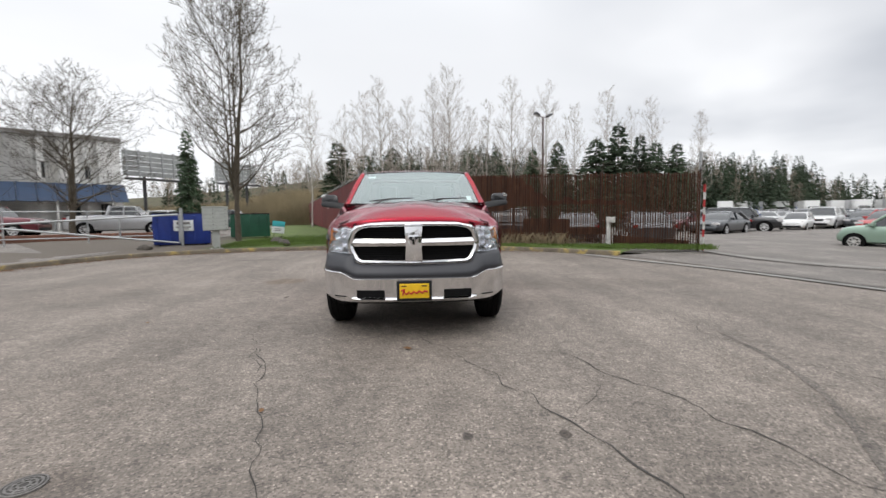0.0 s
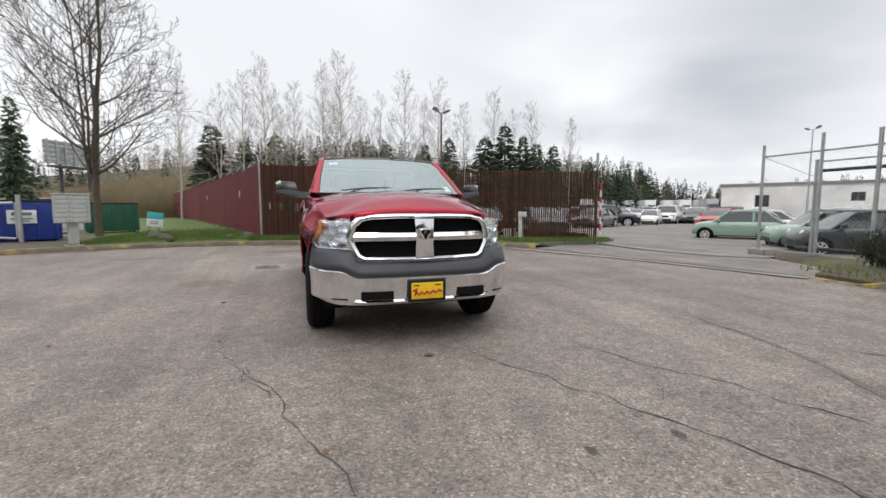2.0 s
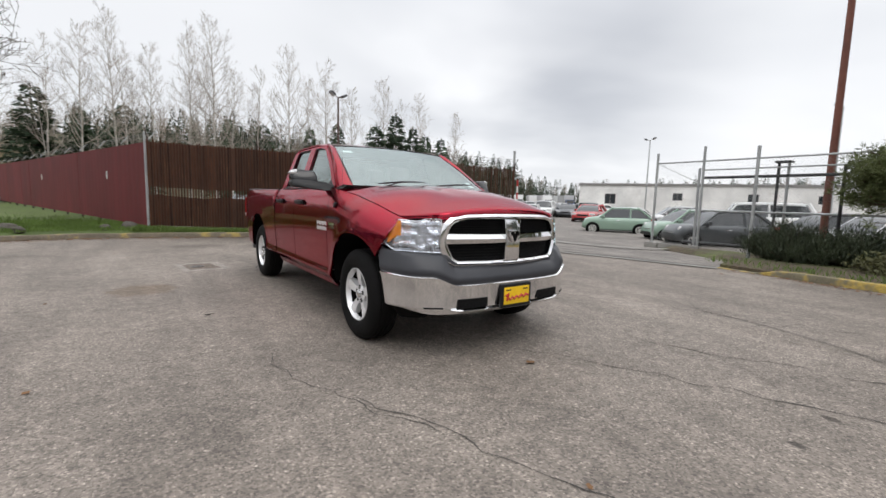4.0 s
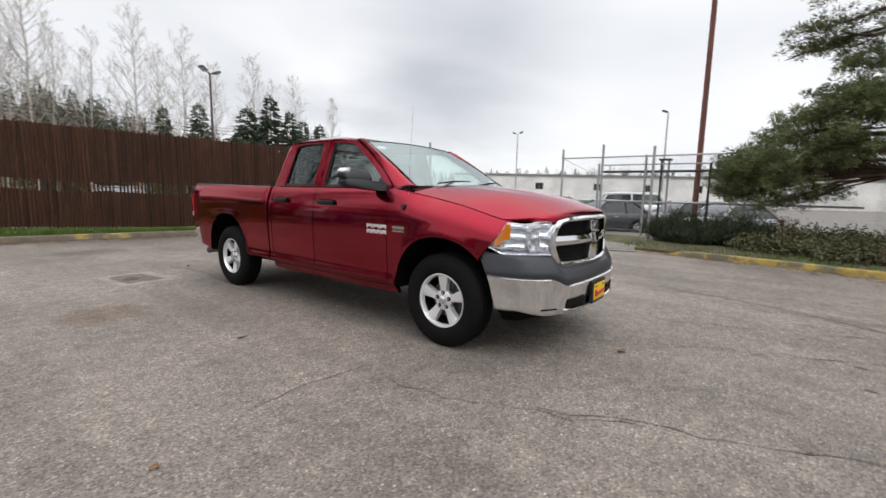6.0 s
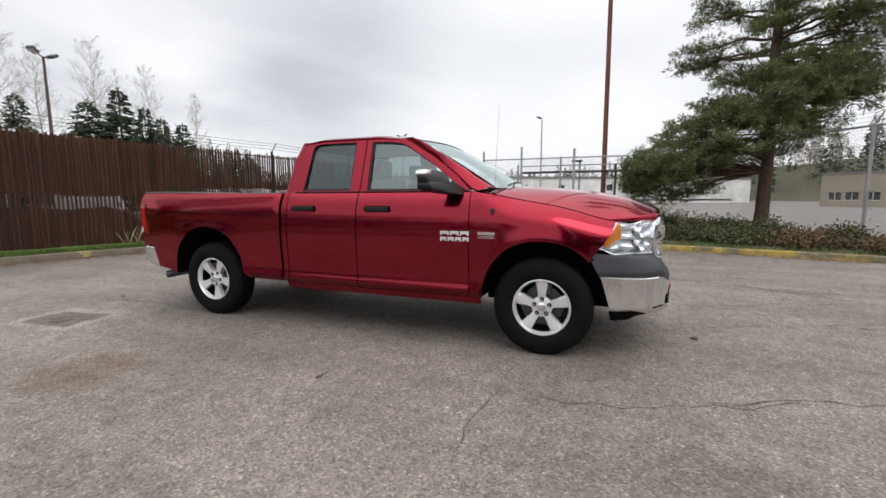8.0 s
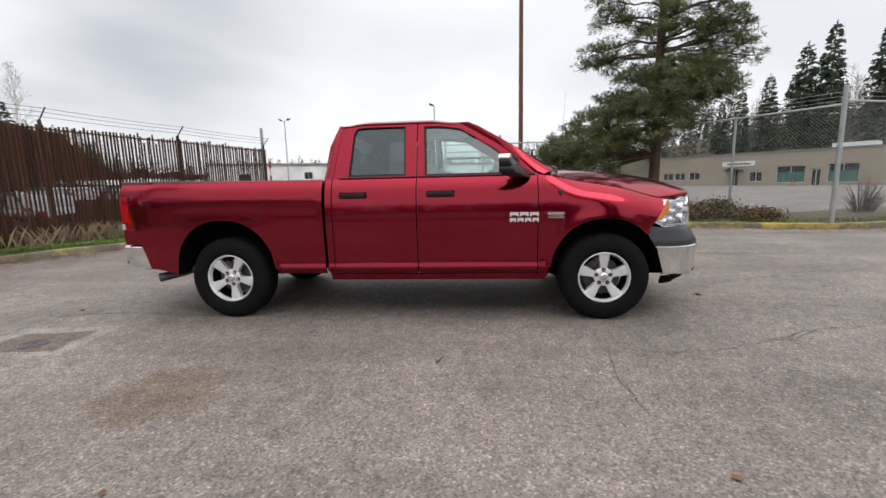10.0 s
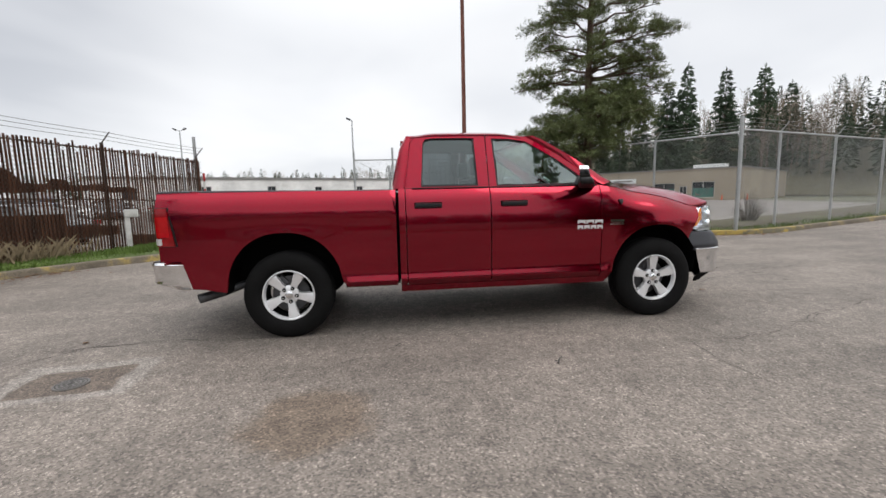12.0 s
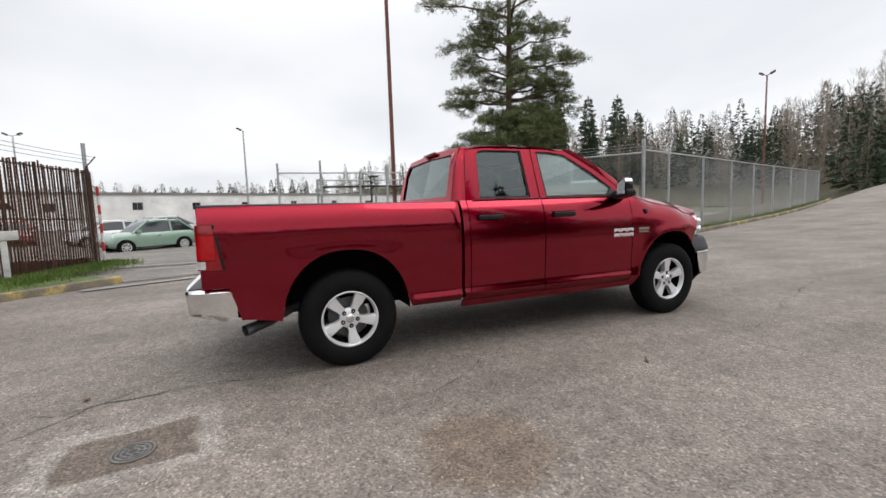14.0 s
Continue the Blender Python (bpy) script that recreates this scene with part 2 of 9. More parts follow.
def curve_table(table, x):
    """Reads a table of (x, value) along a smooth curve."""
    if x <= table[0][0]:
        return table[0][1]
    for k, ((a, p), (b, q)) in enumerate(zip(table, table[1:])):
        if x <= b:
            (z, o), (c, r) = table[max(0, k - 1)], table[min(len(table) - 1, k + 2)]
            t, h = (x - a) / (b - a), b - a
            m0 = (q - o) / (b - z) if k else (q - p) / h
            m1 = (r - p) / (c - a) if k + 2 < len(table) else (q - p) / h
            return (2 * t ** 3 - 3 * t * t + 1) * p + (t ** 3 - 2 * t * t + t) * h * m0 + (3 * t * t - 2 * t ** 3) * q + (t ** 3 - t * t) * h * m1
    return table[-1][1]


def smooth(a, b, x):
    t = min(1.0, max(0.0, (x - a) / (b - a)))
    return t * t * (3 - 2 * t)


def spline(pts, step):
    """Points about step apart on a smooth curve through pts."""
    pts = [Vector(p) for p in pts]
    ext = [2 * pts[0] - pts[1]] + pts + [2 * pts[-1] - pts[-2]]
    out = []
    for k in range(len(pts) - 1):
        a, b, c, d = ext[k:k + 4]
        n = max(1, round((c - b).length / step))
        for j in range(n):
            t = j / n
            out.append(0.5 * ((2 * b) + (c - a) * t + (2 * a - 5 * b + 4 * c - d) * t ** 2 + (3 * b - a - 3 * c + d) * t ** 3))
    out.append(pts[-1])
    return out

# ---- the yard: road, kerbs, verges, car lot ----
asphalt = material("asphalt", (0.165, 0.160, 0.155), 0.82, grain=0.5, grain_scale=75, stain=0.22, stain_scale=0.5, bump=0.5)
lot_asphalt = material("lot_asphalt", (0.15, 0.145, 0.14), 0.8, grain=0.25, grain_scale=40, stain=0.25, stain_scale=0.25, bump=0.25)
grass_soil = material("grass_soil", (0.085, 0.125, 0.025), 0.9, grain=0.5, grain_scale=30, stain=0.3, stain_scale=0.8, bump=0.8, second=(0.10, 0.075, 0.045), second_at=0.64, second_scale=0.7)


def bare_towards(m, soil, x0, x1):
    """Worn bare soil on one side of a line across the lawn, with a ragged edge."""
    nodes, links = m.node_tree.nodes, m.node_tree.links
    b = nodes["Principled BSDF"]
    was = b.inputs["Base Color"].links[0].from_socket
    tc, sep, ns = nodes.new("ShaderNodeTexCoord"), nodes.new("ShaderNodeSeparateXYZ"), nodes.new("ShaderNodeTexNoise")
    ns.inputs["Scale"].default_value, ns.inputs["Detail"].default_value = 1.3, 6.0
    links.new(tc.outputs["Object"], sep.inputs[0])
    links.new(tc.outputs["Object"], ns.inputs["Vector"])
    mul, add, rg = nodes.new("ShaderNodeMath"), nodes.new("ShaderNodeMath"), nodes.new("ShaderNodeMapRange")
    mul.operation, mul.inputs[1].default_value = "MULTIPLY", 3.0
    links.new(ns.outputs["Fac"], mul.inputs[0])
    slant, shift = nodes.new("ShaderNodeMath"), nodes.new("ShaderNodeMath")
    slant.operation, slant.inputs[1].default_value, slant.inputs[2].default_value = "MULTIPLY_ADD", 0.32, -3.5
    links.new(sep.outputs[1], slant.inputs[0])
    links.new(sep.outputs[0], shift.inputs[0])
    links.new(slant.outputs[0], shift.inputs[1])
    links.new(shift.outputs[0], add.inputs[0])
    links.new(mul.outputs[0], add.inputs[1])
    for k, v in enumerate((x0, x1, 1.0, 0.0)):
        rg.inputs[k + 1].default_value = v
    links.new(add.outputs[0], rg.inputs[0])
    mx = nodes.new("ShaderNodeMix")
    mx.data_type = "RGBA"
    links.new(rg.outputs[0], mx.inputs[0])
    links.new(was, mx.inputs[6])
    mx.inputs[7].default_value = (*soil, 1)
    links.new(mx.outputs[2], b.inputs["Base Color"])


bare_towards(grass_soil, (0.110, 0.092, 0.074), -6.2, -5.2)
bed_soil = material("bed_soil", (0.085, 0.066, 0.042), 0.95, grain=0.5, grain_scale=25, stain=0.3, stain_scale=1.2, bump=0.9, second=(0.09, 0.10, 0.035), second_at=0.55, second_scale=1.0)
kerb_paint = material("kerb_paint", (0.40, 0.285, 0.065), 0.8, grain=0.25, grain_scale=40, stain=0.35, stain_scale=2.0, bump=0.4, second=(0.16, 0.14, 0.09), second_at=0.50, second_scale=2.5)
kerb_grey = material("kerb_concrete", (0.18, 0.15, 0.11), 0.9, grain=0.3, grain_scale=40, stain=0.35, stain_scale=2.0, bump=0.5, second=(0.32, 0.24, 0.08), second_at=0.58, second_scale=2.0)
concrete = material("concrete", (0.27, 0.26, 0.24), 0.88, grain=0.25, grain_scale=50, stain=0.3, stain_scale=1.0, bump=0.4)
far_ground = material("far_ground", (0.10, 0.10, 0.06), 0.95, grain=0.3, grain_scale=3, stain=0.4, stain_scale=0.05, bump=0.3)


def ground_z(x, y):
    """The road climbs away past the chain-link fence, on the road's side of it."""
    if y > -6:
        return 0.0
    r = -y - 6
    h = 0.0011 * r * r if r < 26 else 0.744 + 0.075 * (r - 26)
    return h * (1 - smooth(2.0, 12.0, x - (6 + (-y - 7) * 0.3185)))


KERB_BACK = [(-9.4, -14), (-10.0, -4), (-10.25, 3.5), (-10.1, 5.9), (-9.8, 7.1), (-9.3, 8.4), (-8.3, 9.6), (-6.9, 10.4), (-5.4, 10.85), (-3.8, 11.05), (-2.3, 10.95), (-0.3, 10.6), (1.6, 10.0),
             (3.2, 9.25), (4.2, 8.45), (5.0, 7.6), (5.7, 6.9)]
KERB_RIGHT = [(7.3, 0.5), (7.0, -1.0), (6.75, -2.5), (6.4, -4.0), (6.05, -5.5), (5.75, -7.0), (6.0, -8.6), (6.8, -10.9), (8.6, -16.5), (11.0, -24.5), (13.9, -33.5)]
back_line = spline([(*p, 0) for p in KERB_BACK], 0.4)
right_line = spline([(*p, 0) for p in KERB_RIGHT], 0.4)
gate_line = spline([(5.7, 6.9, 0), (6.5, 4.2, 0), (7.3, 0.5, 0)], 0.5)
edge_line = back_line[:-1] + gate_line[:-1] + right_line + spline([(13.9, -33.5, 0), (18, -52, 0), (20, -75, 0)], 2)[1:] + [Vector((2, -75, 0)), Vector((-4, -60, 0))] + spline([(-7, -45, 0), (-8.6, -28, 0), (-9.4, -14, 0)], 2)[:-1]

mid = Vector((-2, 0, 0))
FRACTIONS = [0.0, 0.06, 0.12, 0.2, 0.28, 0.36, 0.44, 0.52, 0.6, 0.68, 0.76, 0.84, 0.92, 1.0]
verts, faces, n = [(mid.x, mid.y, 0)], [], len(edge_line)
for f in FRACTIONS[1:]:
    for p in edge_line:
        q = mid + (p - mid) * f
        verts.append((q.x, q.y, ground_z(q.x, q.y)))
for j in range(n):
    faces.append((0, 1 + (j + 1) % n, 1 + j))
    for k in range(len(FRACTIONS) - 2):
        a, b = 1 + k * n + j, 1 + k * n + (j + 1) % n
        faces.append((a, b, b + n, a + n))
faces = [f[::-1] for f in faces]
tagged(mesh_ob("road", verts, faces, asphalt), "worn grey asphalt turning circle with cracks and patches", "road", kind="structure")

tagged(mesh_ob("ground", [(x, y, -0.25) for y in (-900, 900) for x in (-900, 900)], [(0, 1, 3, 2)], far_ground), "dull grass and soil ground reaching the horizon", "ground", kind="structure")


def verge(name, line, steps, mat, label, side=1):
    """Strips of ground behind a kerb: steps are (distance outwards, height)."""
    vs, fs = [], []
    for k, p in enumerate(line):
        d = (line[min(k + 1, len(line) - 1)] - line[max(k - 1, 0)]).normalized()
        o = Vector((d.y, -d.x, 0)) * side
        near = 1 - smooth(-3.4, -2.2, p.x) if name == "lawn" else 1
        for dist, h in steps:
            dist, h = (dist if dist < 0.3 else 0.3 + (dist - 0.3) * (0.02 + 0.98 * near)), h * ((1 - 0.6 * smooth(2.5, 5.6, p.x)) * (1 - 0.45 * smooth(-8.6, -9.6, p.x)) if name == "lawn" else 1)
            q = p + o * dist
            vs.append((q.x, q.y, ground_z(q.x, q.y) * (1 if dist < 8 else 0.8) + h + 0.03 * noise.noise(q * 1.7) * min(1, dist)))
    w = len(steps)
    for k in range(len(line) - 1):
        for j in range(w - 1):
            fs.append((k * w + j, k * w + j + 1, (k + 1) * w + j + 1, (k + 1) * w + j))
    return tagged(mesh_ob(name, vs, fs, mat, smooth=60), label, "ground", kind="structure")


def kerb(name, line, mat, label, side=1, h=0.13, rise=lambda p: 1.0):
    """A kerb of rounded section, swept along its line; rise: the share of its height at each place."""
    prof = [(0.0, -0.05), (0.0, h - 0.035), (0.012, h - 0.01), (0.04, h), (0.15, h), (0.165, h - 0.015), (0.165, -0.05)]
    vs, fs, w = [], [], len(prof)
    for k, p in enumerate(line):
        d = (line[min(k + 1, len(line) - 1)] - line[max(k - 1, 0)]).normalized()
        o = Vector((d.y, -d.x, 0)) * side
        for u, z in prof:
            q = p + o * u
            wob = 0.012 * noise.noise(Vector((q.x * 1.3, q.y * 1.3, 4)))
            vs.append((q.x + o.x * wob, q.y + o.y * wob, ground_z(p.x, p.y) + (z + wob) * rise(p) if z > 0 else ground_z(p.x, p.y) + z))
    for k in range(len(line) - 1):
        for j in range(w - 1):
            fs.append((k * w + j, (k + 1) * w + j, (k + 1) * w + j + 1, k * w + j + 1))
    fs += [tuple(range(w)), tuple(range(len(vs) - 1, len(vs) - 1 - w, -1))]
    return tagged(mesh_ob(name, vs, fs, mat, smooth=40), label, "kerb", kind="structure")


kerb("kerb", back_line, kerb_grey, "weathered concrete kerb with traces of yellow paint", -1)
split_at = min(k for k, p in enumerate(right_line) if p.y < -9.5)
kerb("kerb", right_line[:split_at + 1], kerb_paint, "concrete kerb with worn yellow paint", -1, rise=lambda p: 1 - 0.92 * smooth(-0.75, -0.25, p.y))
kerb("kerb", right_line[split_at:], kerb_grey, "weathered bare concrete kerb along the climbing road", -1)
verge("lawn", back_line, [(0.16, 0.11), (0.5, 0.14), (1.0, 0.19), (2.0, 0.22), (5, 0.22), (12, 0.22), (30, 0.25), (60, 0.2)], grass_soil, "bright green lawn and bare soil behind the kerb", -1)
verge("planting_bed", right_line, [(0.157, -0.06), (0.16, 0.07), (0.3, 0.11), (0.6, 0.13), (1.2, 0.16), (2.2, 0.14), (3.6, 0.06), (5.0, -0.16)], bed_soil, "leaf-covered soil of a planting bed", -1)
LOT = [(5.7, 6.95), (6.5, 4.2), (7.3, 0.45), (10.8, 0.6), (9.5, -10), (18, -34), (150, -80), (190, 120), (60, 140), (-16.5, 75), (-16.8, 61.5), (-2.1, 11.6), (2.0, 10.4), (6.0, 8.9), (7.0, 7.6)]
tagged(mesh_ob("car_lot", [(x, y, 0.012 if k < 3 else -0.03 if k == 3 else -0.02 if k > 11 else -0.14) for k, (x, y) in enumerate(LOT)], [tuple(range(len(LOT)))], lot_asphalt), "grey asphalt of the car lot behind the gate", "ground", kind="structure")

# the low bank of soil and moss between the road's edge and the gate fence
vs, fs = [], []
for j in range(9):
    u = j / 8
    a, b = Vector((7.9, -0.55, 0)).lerp(Vector((10.35, 3.45, 0)), u), Vector((11.0, -0.8, 0)).lerp(Vector((10.9, 3.5, 0)), u)
    for k in range(8):
        q = a.lerp(b, k / 7)
        vs.append((q.x, q.y, (-0.03 if k in (0, 7) or j == 8 else 0.075) + 0.03 * noise.noise(q * 1.9)))
fs = [(j * 8 + k, j * 8 + k + 1, j * 8 + k + 9, j * 8 + k + 8) for j in range(8) for k in range(7)]
tagged(mesh_ob("bank", vs, fs, bed_soil, smooth=60), "low bank of brown soil and moss below the gate fence", "ground", kind="structure")


def asphalt_nodes(m, base, spots):
    """Aggregate in binder: a random tone for each stone, worn patches, and stains with ragged edges."""
    m.node_tree.nodes.clear()
    nodes, links = m.node_tree.nodes, m.node_tree.links
    out, b, tc = nodes.new("ShaderNodeOutputMaterial"), nodes.new("ShaderNodeBsdfPrincipled"), nodes.new("ShaderNodeTexCoord")
    links.new(b.outputs[0], out.inputs[0])
    b.inputs["Roughness"].default_value = 0.72
    b.inputs["Specular IOR Level"].default_value = 0.35
    p = tc.outputs["Object"]

    def math_(op, a, c):
        n = nodes.new("ShaderNodeMath")
        n.operation = op
        for k, v in enumerate((a, c)):
            if hasattr(v, "is_linked"):
                links.new(v, n.inputs[k])
            else:
                n.inputs[k].default_value = v
        return n.outputs[0]

    def noise_(scale, detail=4.0, rough=0.6):
        n = nodes.new("ShaderNodeTexNoise")
        n.inputs["Scale"].default_value, n.inputs["Detail"].default_value, n.inputs["Roughness"].default_value = scale, detail, rough
        links.new(p, n.inputs["Vector"])
        return n.outputs["Fac"]

    def ranged(v, lo, hi, a, c):
        n = nodes.new("ShaderNodeMapRange")
        links.new(v, n.inputs[0])
        for k, x in enumerate((lo, hi, a, c)):
            n.inputs[k + 1].default_value = x
        return n.outputs[0]

    vor = nodes.new("ShaderNodeTexVoronoi")
    vor.inputs["Scale"].default_value = 88.0
    links.new(p, vor.inputs["Vector"])
    sep = nodes.new("ShaderNodeSeparateColor")
    links.new(vor.outputs["Color"], sep.inputs[0])
    ramp = nodes.new("ShaderNodeValToRGB")
    els = ramp.color_ramp.elements
    els[0].position, els[0].color = 0.0, (*[0.50 * c for c in base], 1)
    els[1].position, els[1].color = 1.0, (*[1.7 * c for c in base], 1)
    for pos, gain in ((0.45, 0.92), (0.80, 1.06), (0.93, 1.30)):
        els.new(pos).color = (*[gain * c for c in base], 1)
    links.new(sep.outputs[0], ramp.inputs[0])
    # sparse pale stones worn clean, and long faint tyre tracks
    big = nodes.new("ShaderNodeTexVoronoi")
    big.inputs["Scale"].default_value = 62.0
    links.new(p, big.inputs["Vector"])
    bsep = nodes.new("ShaderNodeSeparateColor")
    links.new(big.outputs["Color"], bsep.inputs[0])
    pale = math_("MULTIPLY", ranged(bsep.outputs[1], 0.86, 0.98, 0.0, 1.0), ranged(big.outputs["Distance"], 0.28, 0.46, 1.0, 0.0))
    track_map = nodes.new("ShaderNodeMapping")
    track_map.inputs["Rotation"].default_value, track_map.inputs["Scale"].default_value = (0, 0, 0.5), (1.6, 0.18, 1.0)
    links.new(p, track_map.inputs[0])
    track = nodes.new("ShaderNodeTexNoise")
    track.inputs["Scale"].default_value, track.inputs["Detail"].default_value = 1.0, 5.0
    links.new(track_map.outputs[0], track.inputs["Vector"])
    tone = math_("MULTIPLY", math_("MULTIPLY", ranged(noise_(0.55, 7.0, 0.68), 0.32, 0.68, 0.70, 1.22), ranged(noise_(8.0, 6.0, 0.8), 0.3, 0.7, 0.66, 1.30)), math_("MULTIPLY", ranged(noise_(320, 2.0, 0.7), 0.3, 0.7, 0.86, 1.14), math_("MULTIPLY", ranged(track.outputs["Fac"], 0.35, 0.62, 0.84, 1.07), math_("ADD", math_("MULTIPLY", pale, 0.85), 1.0))))
    vec = nodes.new("ShaderNodeCombineColor")
    for k in range(3):
        links.new(tone, vec.inputs[k])
    colour = nodes.new("ShaderNodeMix")
    colour.data_type, colour.blend_type = "RGBA", "MULTIPLY"
    colour.inputs[0].default_value = 1.0
    links.new(ramp.outputs[0], colour.inputs[6])
    links.new(vec.outputs[0], colour.inputs[7])
    last = colour.outputs[2]
    edge = noise_(2.6, 6.0, 0.65)
    for (x, y, rx, ry, tint, amount, *square) in spots:
        s = nodes.new("ShaderNodeVectorMath")
        s.operation = "SUBTRACT"
        s.inputs[1].default_value = (x, y, 0)
        links.new(p, s.inputs[0])
        q = nodes.new("ShaderNodeVectorMath")
        q.operation = "MULTIPLY"
        q.inputs[1].default_value = (1 / rx, 1 / ry, 0)
        links.new(s.outputs[0], q.inputs[0])
        if square:
            turned, rim = nodes.new("ShaderNodeVectorRotate"), nodes.new("ShaderNodeSeparateXYZ")
            turned.rotation_type = "Z_AXIS"
            turned.inputs["Angle"].default_value = radians(square[0])
            links.new(s.outputs[0], turned.inputs["Vector"])
            links.new(turned.outputs[0], q.inputs[0])
            links.new(q.outputs[0], rim.inputs[0])
            reach = math_("MAXIMUM", math_("ABSOLUTE", rim.outputs[0], 0.0), math_("ABSOLUTE", rim.outputs[1], 0.0))
            mask = ranged(math_("ADD", reach, math_("MULTIPLY", math_("SUBTRACT", edge, 0.5), 0.55)), 0.94, 1.03, amount, 0.0)
        else:
            ln = nodes.new("ShaderNodeVectorMath")
            ln.operation = "LENGTH"
            links.new(q.outputs[0], ln.inputs[0])
            mask = ranged(math_("ADD", ln.outputs["Value"], math_("MULTIPLY", math_("SUBTRACT", edge, 0.5), 1.5)), 0.80, 1.12, amount, 0.0)
        mx = nodes.new("ShaderNodeMix")
        mx.data_type, mx.blend_type = "RGBA", "MULTIPLY"
        links.new(mask, mx.inputs[0])
        links.new(last, mx.inputs[6])
        mx.inputs[7].default_value = (*tint, 1)
        last = mx.outputs[2]
    links.new(last, b.inputs["Base Color"])
    bump = nodes.new("ShaderNodeBump")
    bump.inputs["Strength"].default_value, bump.inputs["Distance"].default_value = 0.4, 0.005
    links.new(vor.outputs["Distance"], bump.inputs["Height"])
    links.new(bump.outputs[0], b.inputs["Normal"])


asphalt_nodes(asphalt, (0.222, 0.190, 0.163), [(-2.52, 3.12, 0.34, 0.40, (0.80, 0.71, 0.62), 0.9), (-1.64, 4.93, 0.36, 0.46, (1.30, 1.36, 1.40), 0.85, -7), (-1.66, 4.93, 0.235, 0.325, (0.52, 0.46, 0.42), 1.0, -7), (-1.68, -3.10, 0.26, 0.16, (0.72, 0.70, 0.69), 0.8), (0.31, -2.82, 0.035, 0.05, (0.3, 0.3, 0.3), 1.0),
                                               (0.84, -2.83, 0.03, 0.04, (0.35, 0.34, 0.33), 1.0), (2.6, -2.4, 0.25, 1.0, (0.82, 0.81, 0.80), 0.6), (-1.4, 8.3, 0.6, 0.4, (0.7, 0.69, 0.68), 0.8), (-4.6, 7.4, 0.9, 0.3, (0.75, 0.74, 0.73), 0.8), (-0.2, -1.3, 0.8, 0.5, (0.86, 0.85, 0.84), 0.6), (-5.6, 2.2, 1.2, 1.6, (0.84, 0.83, 0.82), 0.6), (-2.4, -2.6, 0.8, 1.2, (0.88, 0.87, 0.86), 0.6), (3.0, 2.2, 2.2, 0.6, (0.82, 0.81, 0.80), 0.7)])
asphalt_nodes(lot_asphalt, (0.205, 0.184, 0.165), [])

# ---- the dark red pickup truck; its front axle stands at the origin, its nose towards -y ----
paint = material("red_paint", (0.268, 0.0014, 0.0165), 0.17, 1.0, coat=0.65, specular=0.0, stain=0.04, stain_scale=3, grain=0.05, grain_scale=900)
paint.node_tree.nodes["Principled BSDF"].inputs["Specular Tint"].default_value = (0.85, 0.40, 0.46, 1)
chrome = material("chrome", (0.80, 0.80, 0.81), 0.07, 1.0, stain=0.05, stain_scale=4)
alloy = material("alloy", (0.84, 0.84, 0.85), 0.26, 0.45, stain=0.06, stain_scale=12)
black_plastic = material("black_plastic", (0.008, 0.008, 0.009), 0.42, specular=0.35, grain=0.1, grain_scale=300, bump=0.1)
dark_grey = material("dark_grey_fascia", (0.030, 0.031, 0.037), 0.45, grain=0.1, grain_scale=400, stain=0.1, stain_scale=5)
rubber = material("rubber", (0.0062, 0.0060, 0.0060), 0.8, grain=0.3, grain_scale=120, specular=0.14, stain=0.25, stain_scale=6, bump=0.2)
underside = material("underside", (0.004, 0.004, 0.004), 0.9, specular=0.1, stain=0.3, stain_scale=5)
mesh_black = material("grille_mesh", (0.004, 0.004, 0.0045), 0.6, specular=0.15, grain=0.5, grain_scale=220, bump=0.9)
screen_glass = glass("windscreen_glass", (0.80, 0.92, 0.91), 0.90, 0.22)
door_glass = glass("door_glass", (0.82, 0.94, 0.91), 0.97, 0.17)
privacy_glass = glass("privacy_glass", (0.5, 0.55, 0.58), 0.42, 0.09)
lens = glass("lamp_lens", (0.97, 0.98, 1.0), 0.98, 0.02)
amber = material("amber_lens", (0.75, 0.22, 0.01), 0.15, coat=0.8, stain=0.15, stain_scale=25)
red_lens = material("red_lens", (0.27, 0.002, 0.006), 0.08, coat=0.3, stain=0.4, stain_scale=10)
bright_red_lens = material("bright_red_lens", (0.46, 0.004, 0.008), 0.12, coat=0.3, stain=0.2, stain_scale=16)
white_lens = material("white_lens", (0.62, 0.60, 0.60), 0.15, coat=1.0, stain=0.15, stain_scale=30)
seat_cloth = material("seat_cloth", (0.13, 0.125, 0.12), 0.9, grain=0.2, grain_scale=200, stain=0.1)
cabin_trim = material("cabin_trim", (0.26, 0.25, 0.235), 0.7, grain=0.1, grain_scale=200, stain=0.1)
paper = material("paper", (0.75, 0.76, 0.74), 0.8, stain=0.1, stain_scale=30)
plate_yellow = material("plate_yellow", (0.80, 0.50, 0.01), 0.45, stain=0.08, stain_scale=20)
script_red = material("script_red", (0.45, 0.02, 0.02), 0.5, stain=0.1)
steel_dark = material("dark_steel", (0.10, 0.10, 0.105), 0.5, 0.6, stain=0.3, stain_scale=10)
lamp_silver = material("lamp_silver", (0.86, 0.86, 0.87), 0.08, 0.88, grain=0.04, grain_scale=30, bump=0.8, stain=0.08, stain_scale=20)
gloss_black = material("gloss_black", (0.008, 0.008, 0.009), 0.16, coat=0.0, stain=0.1, stain_scale=6)
mirror_glass = material("mirror_glass", (0.85, 0.87, 0.88), 0.02, 1.0, stain=0.02)

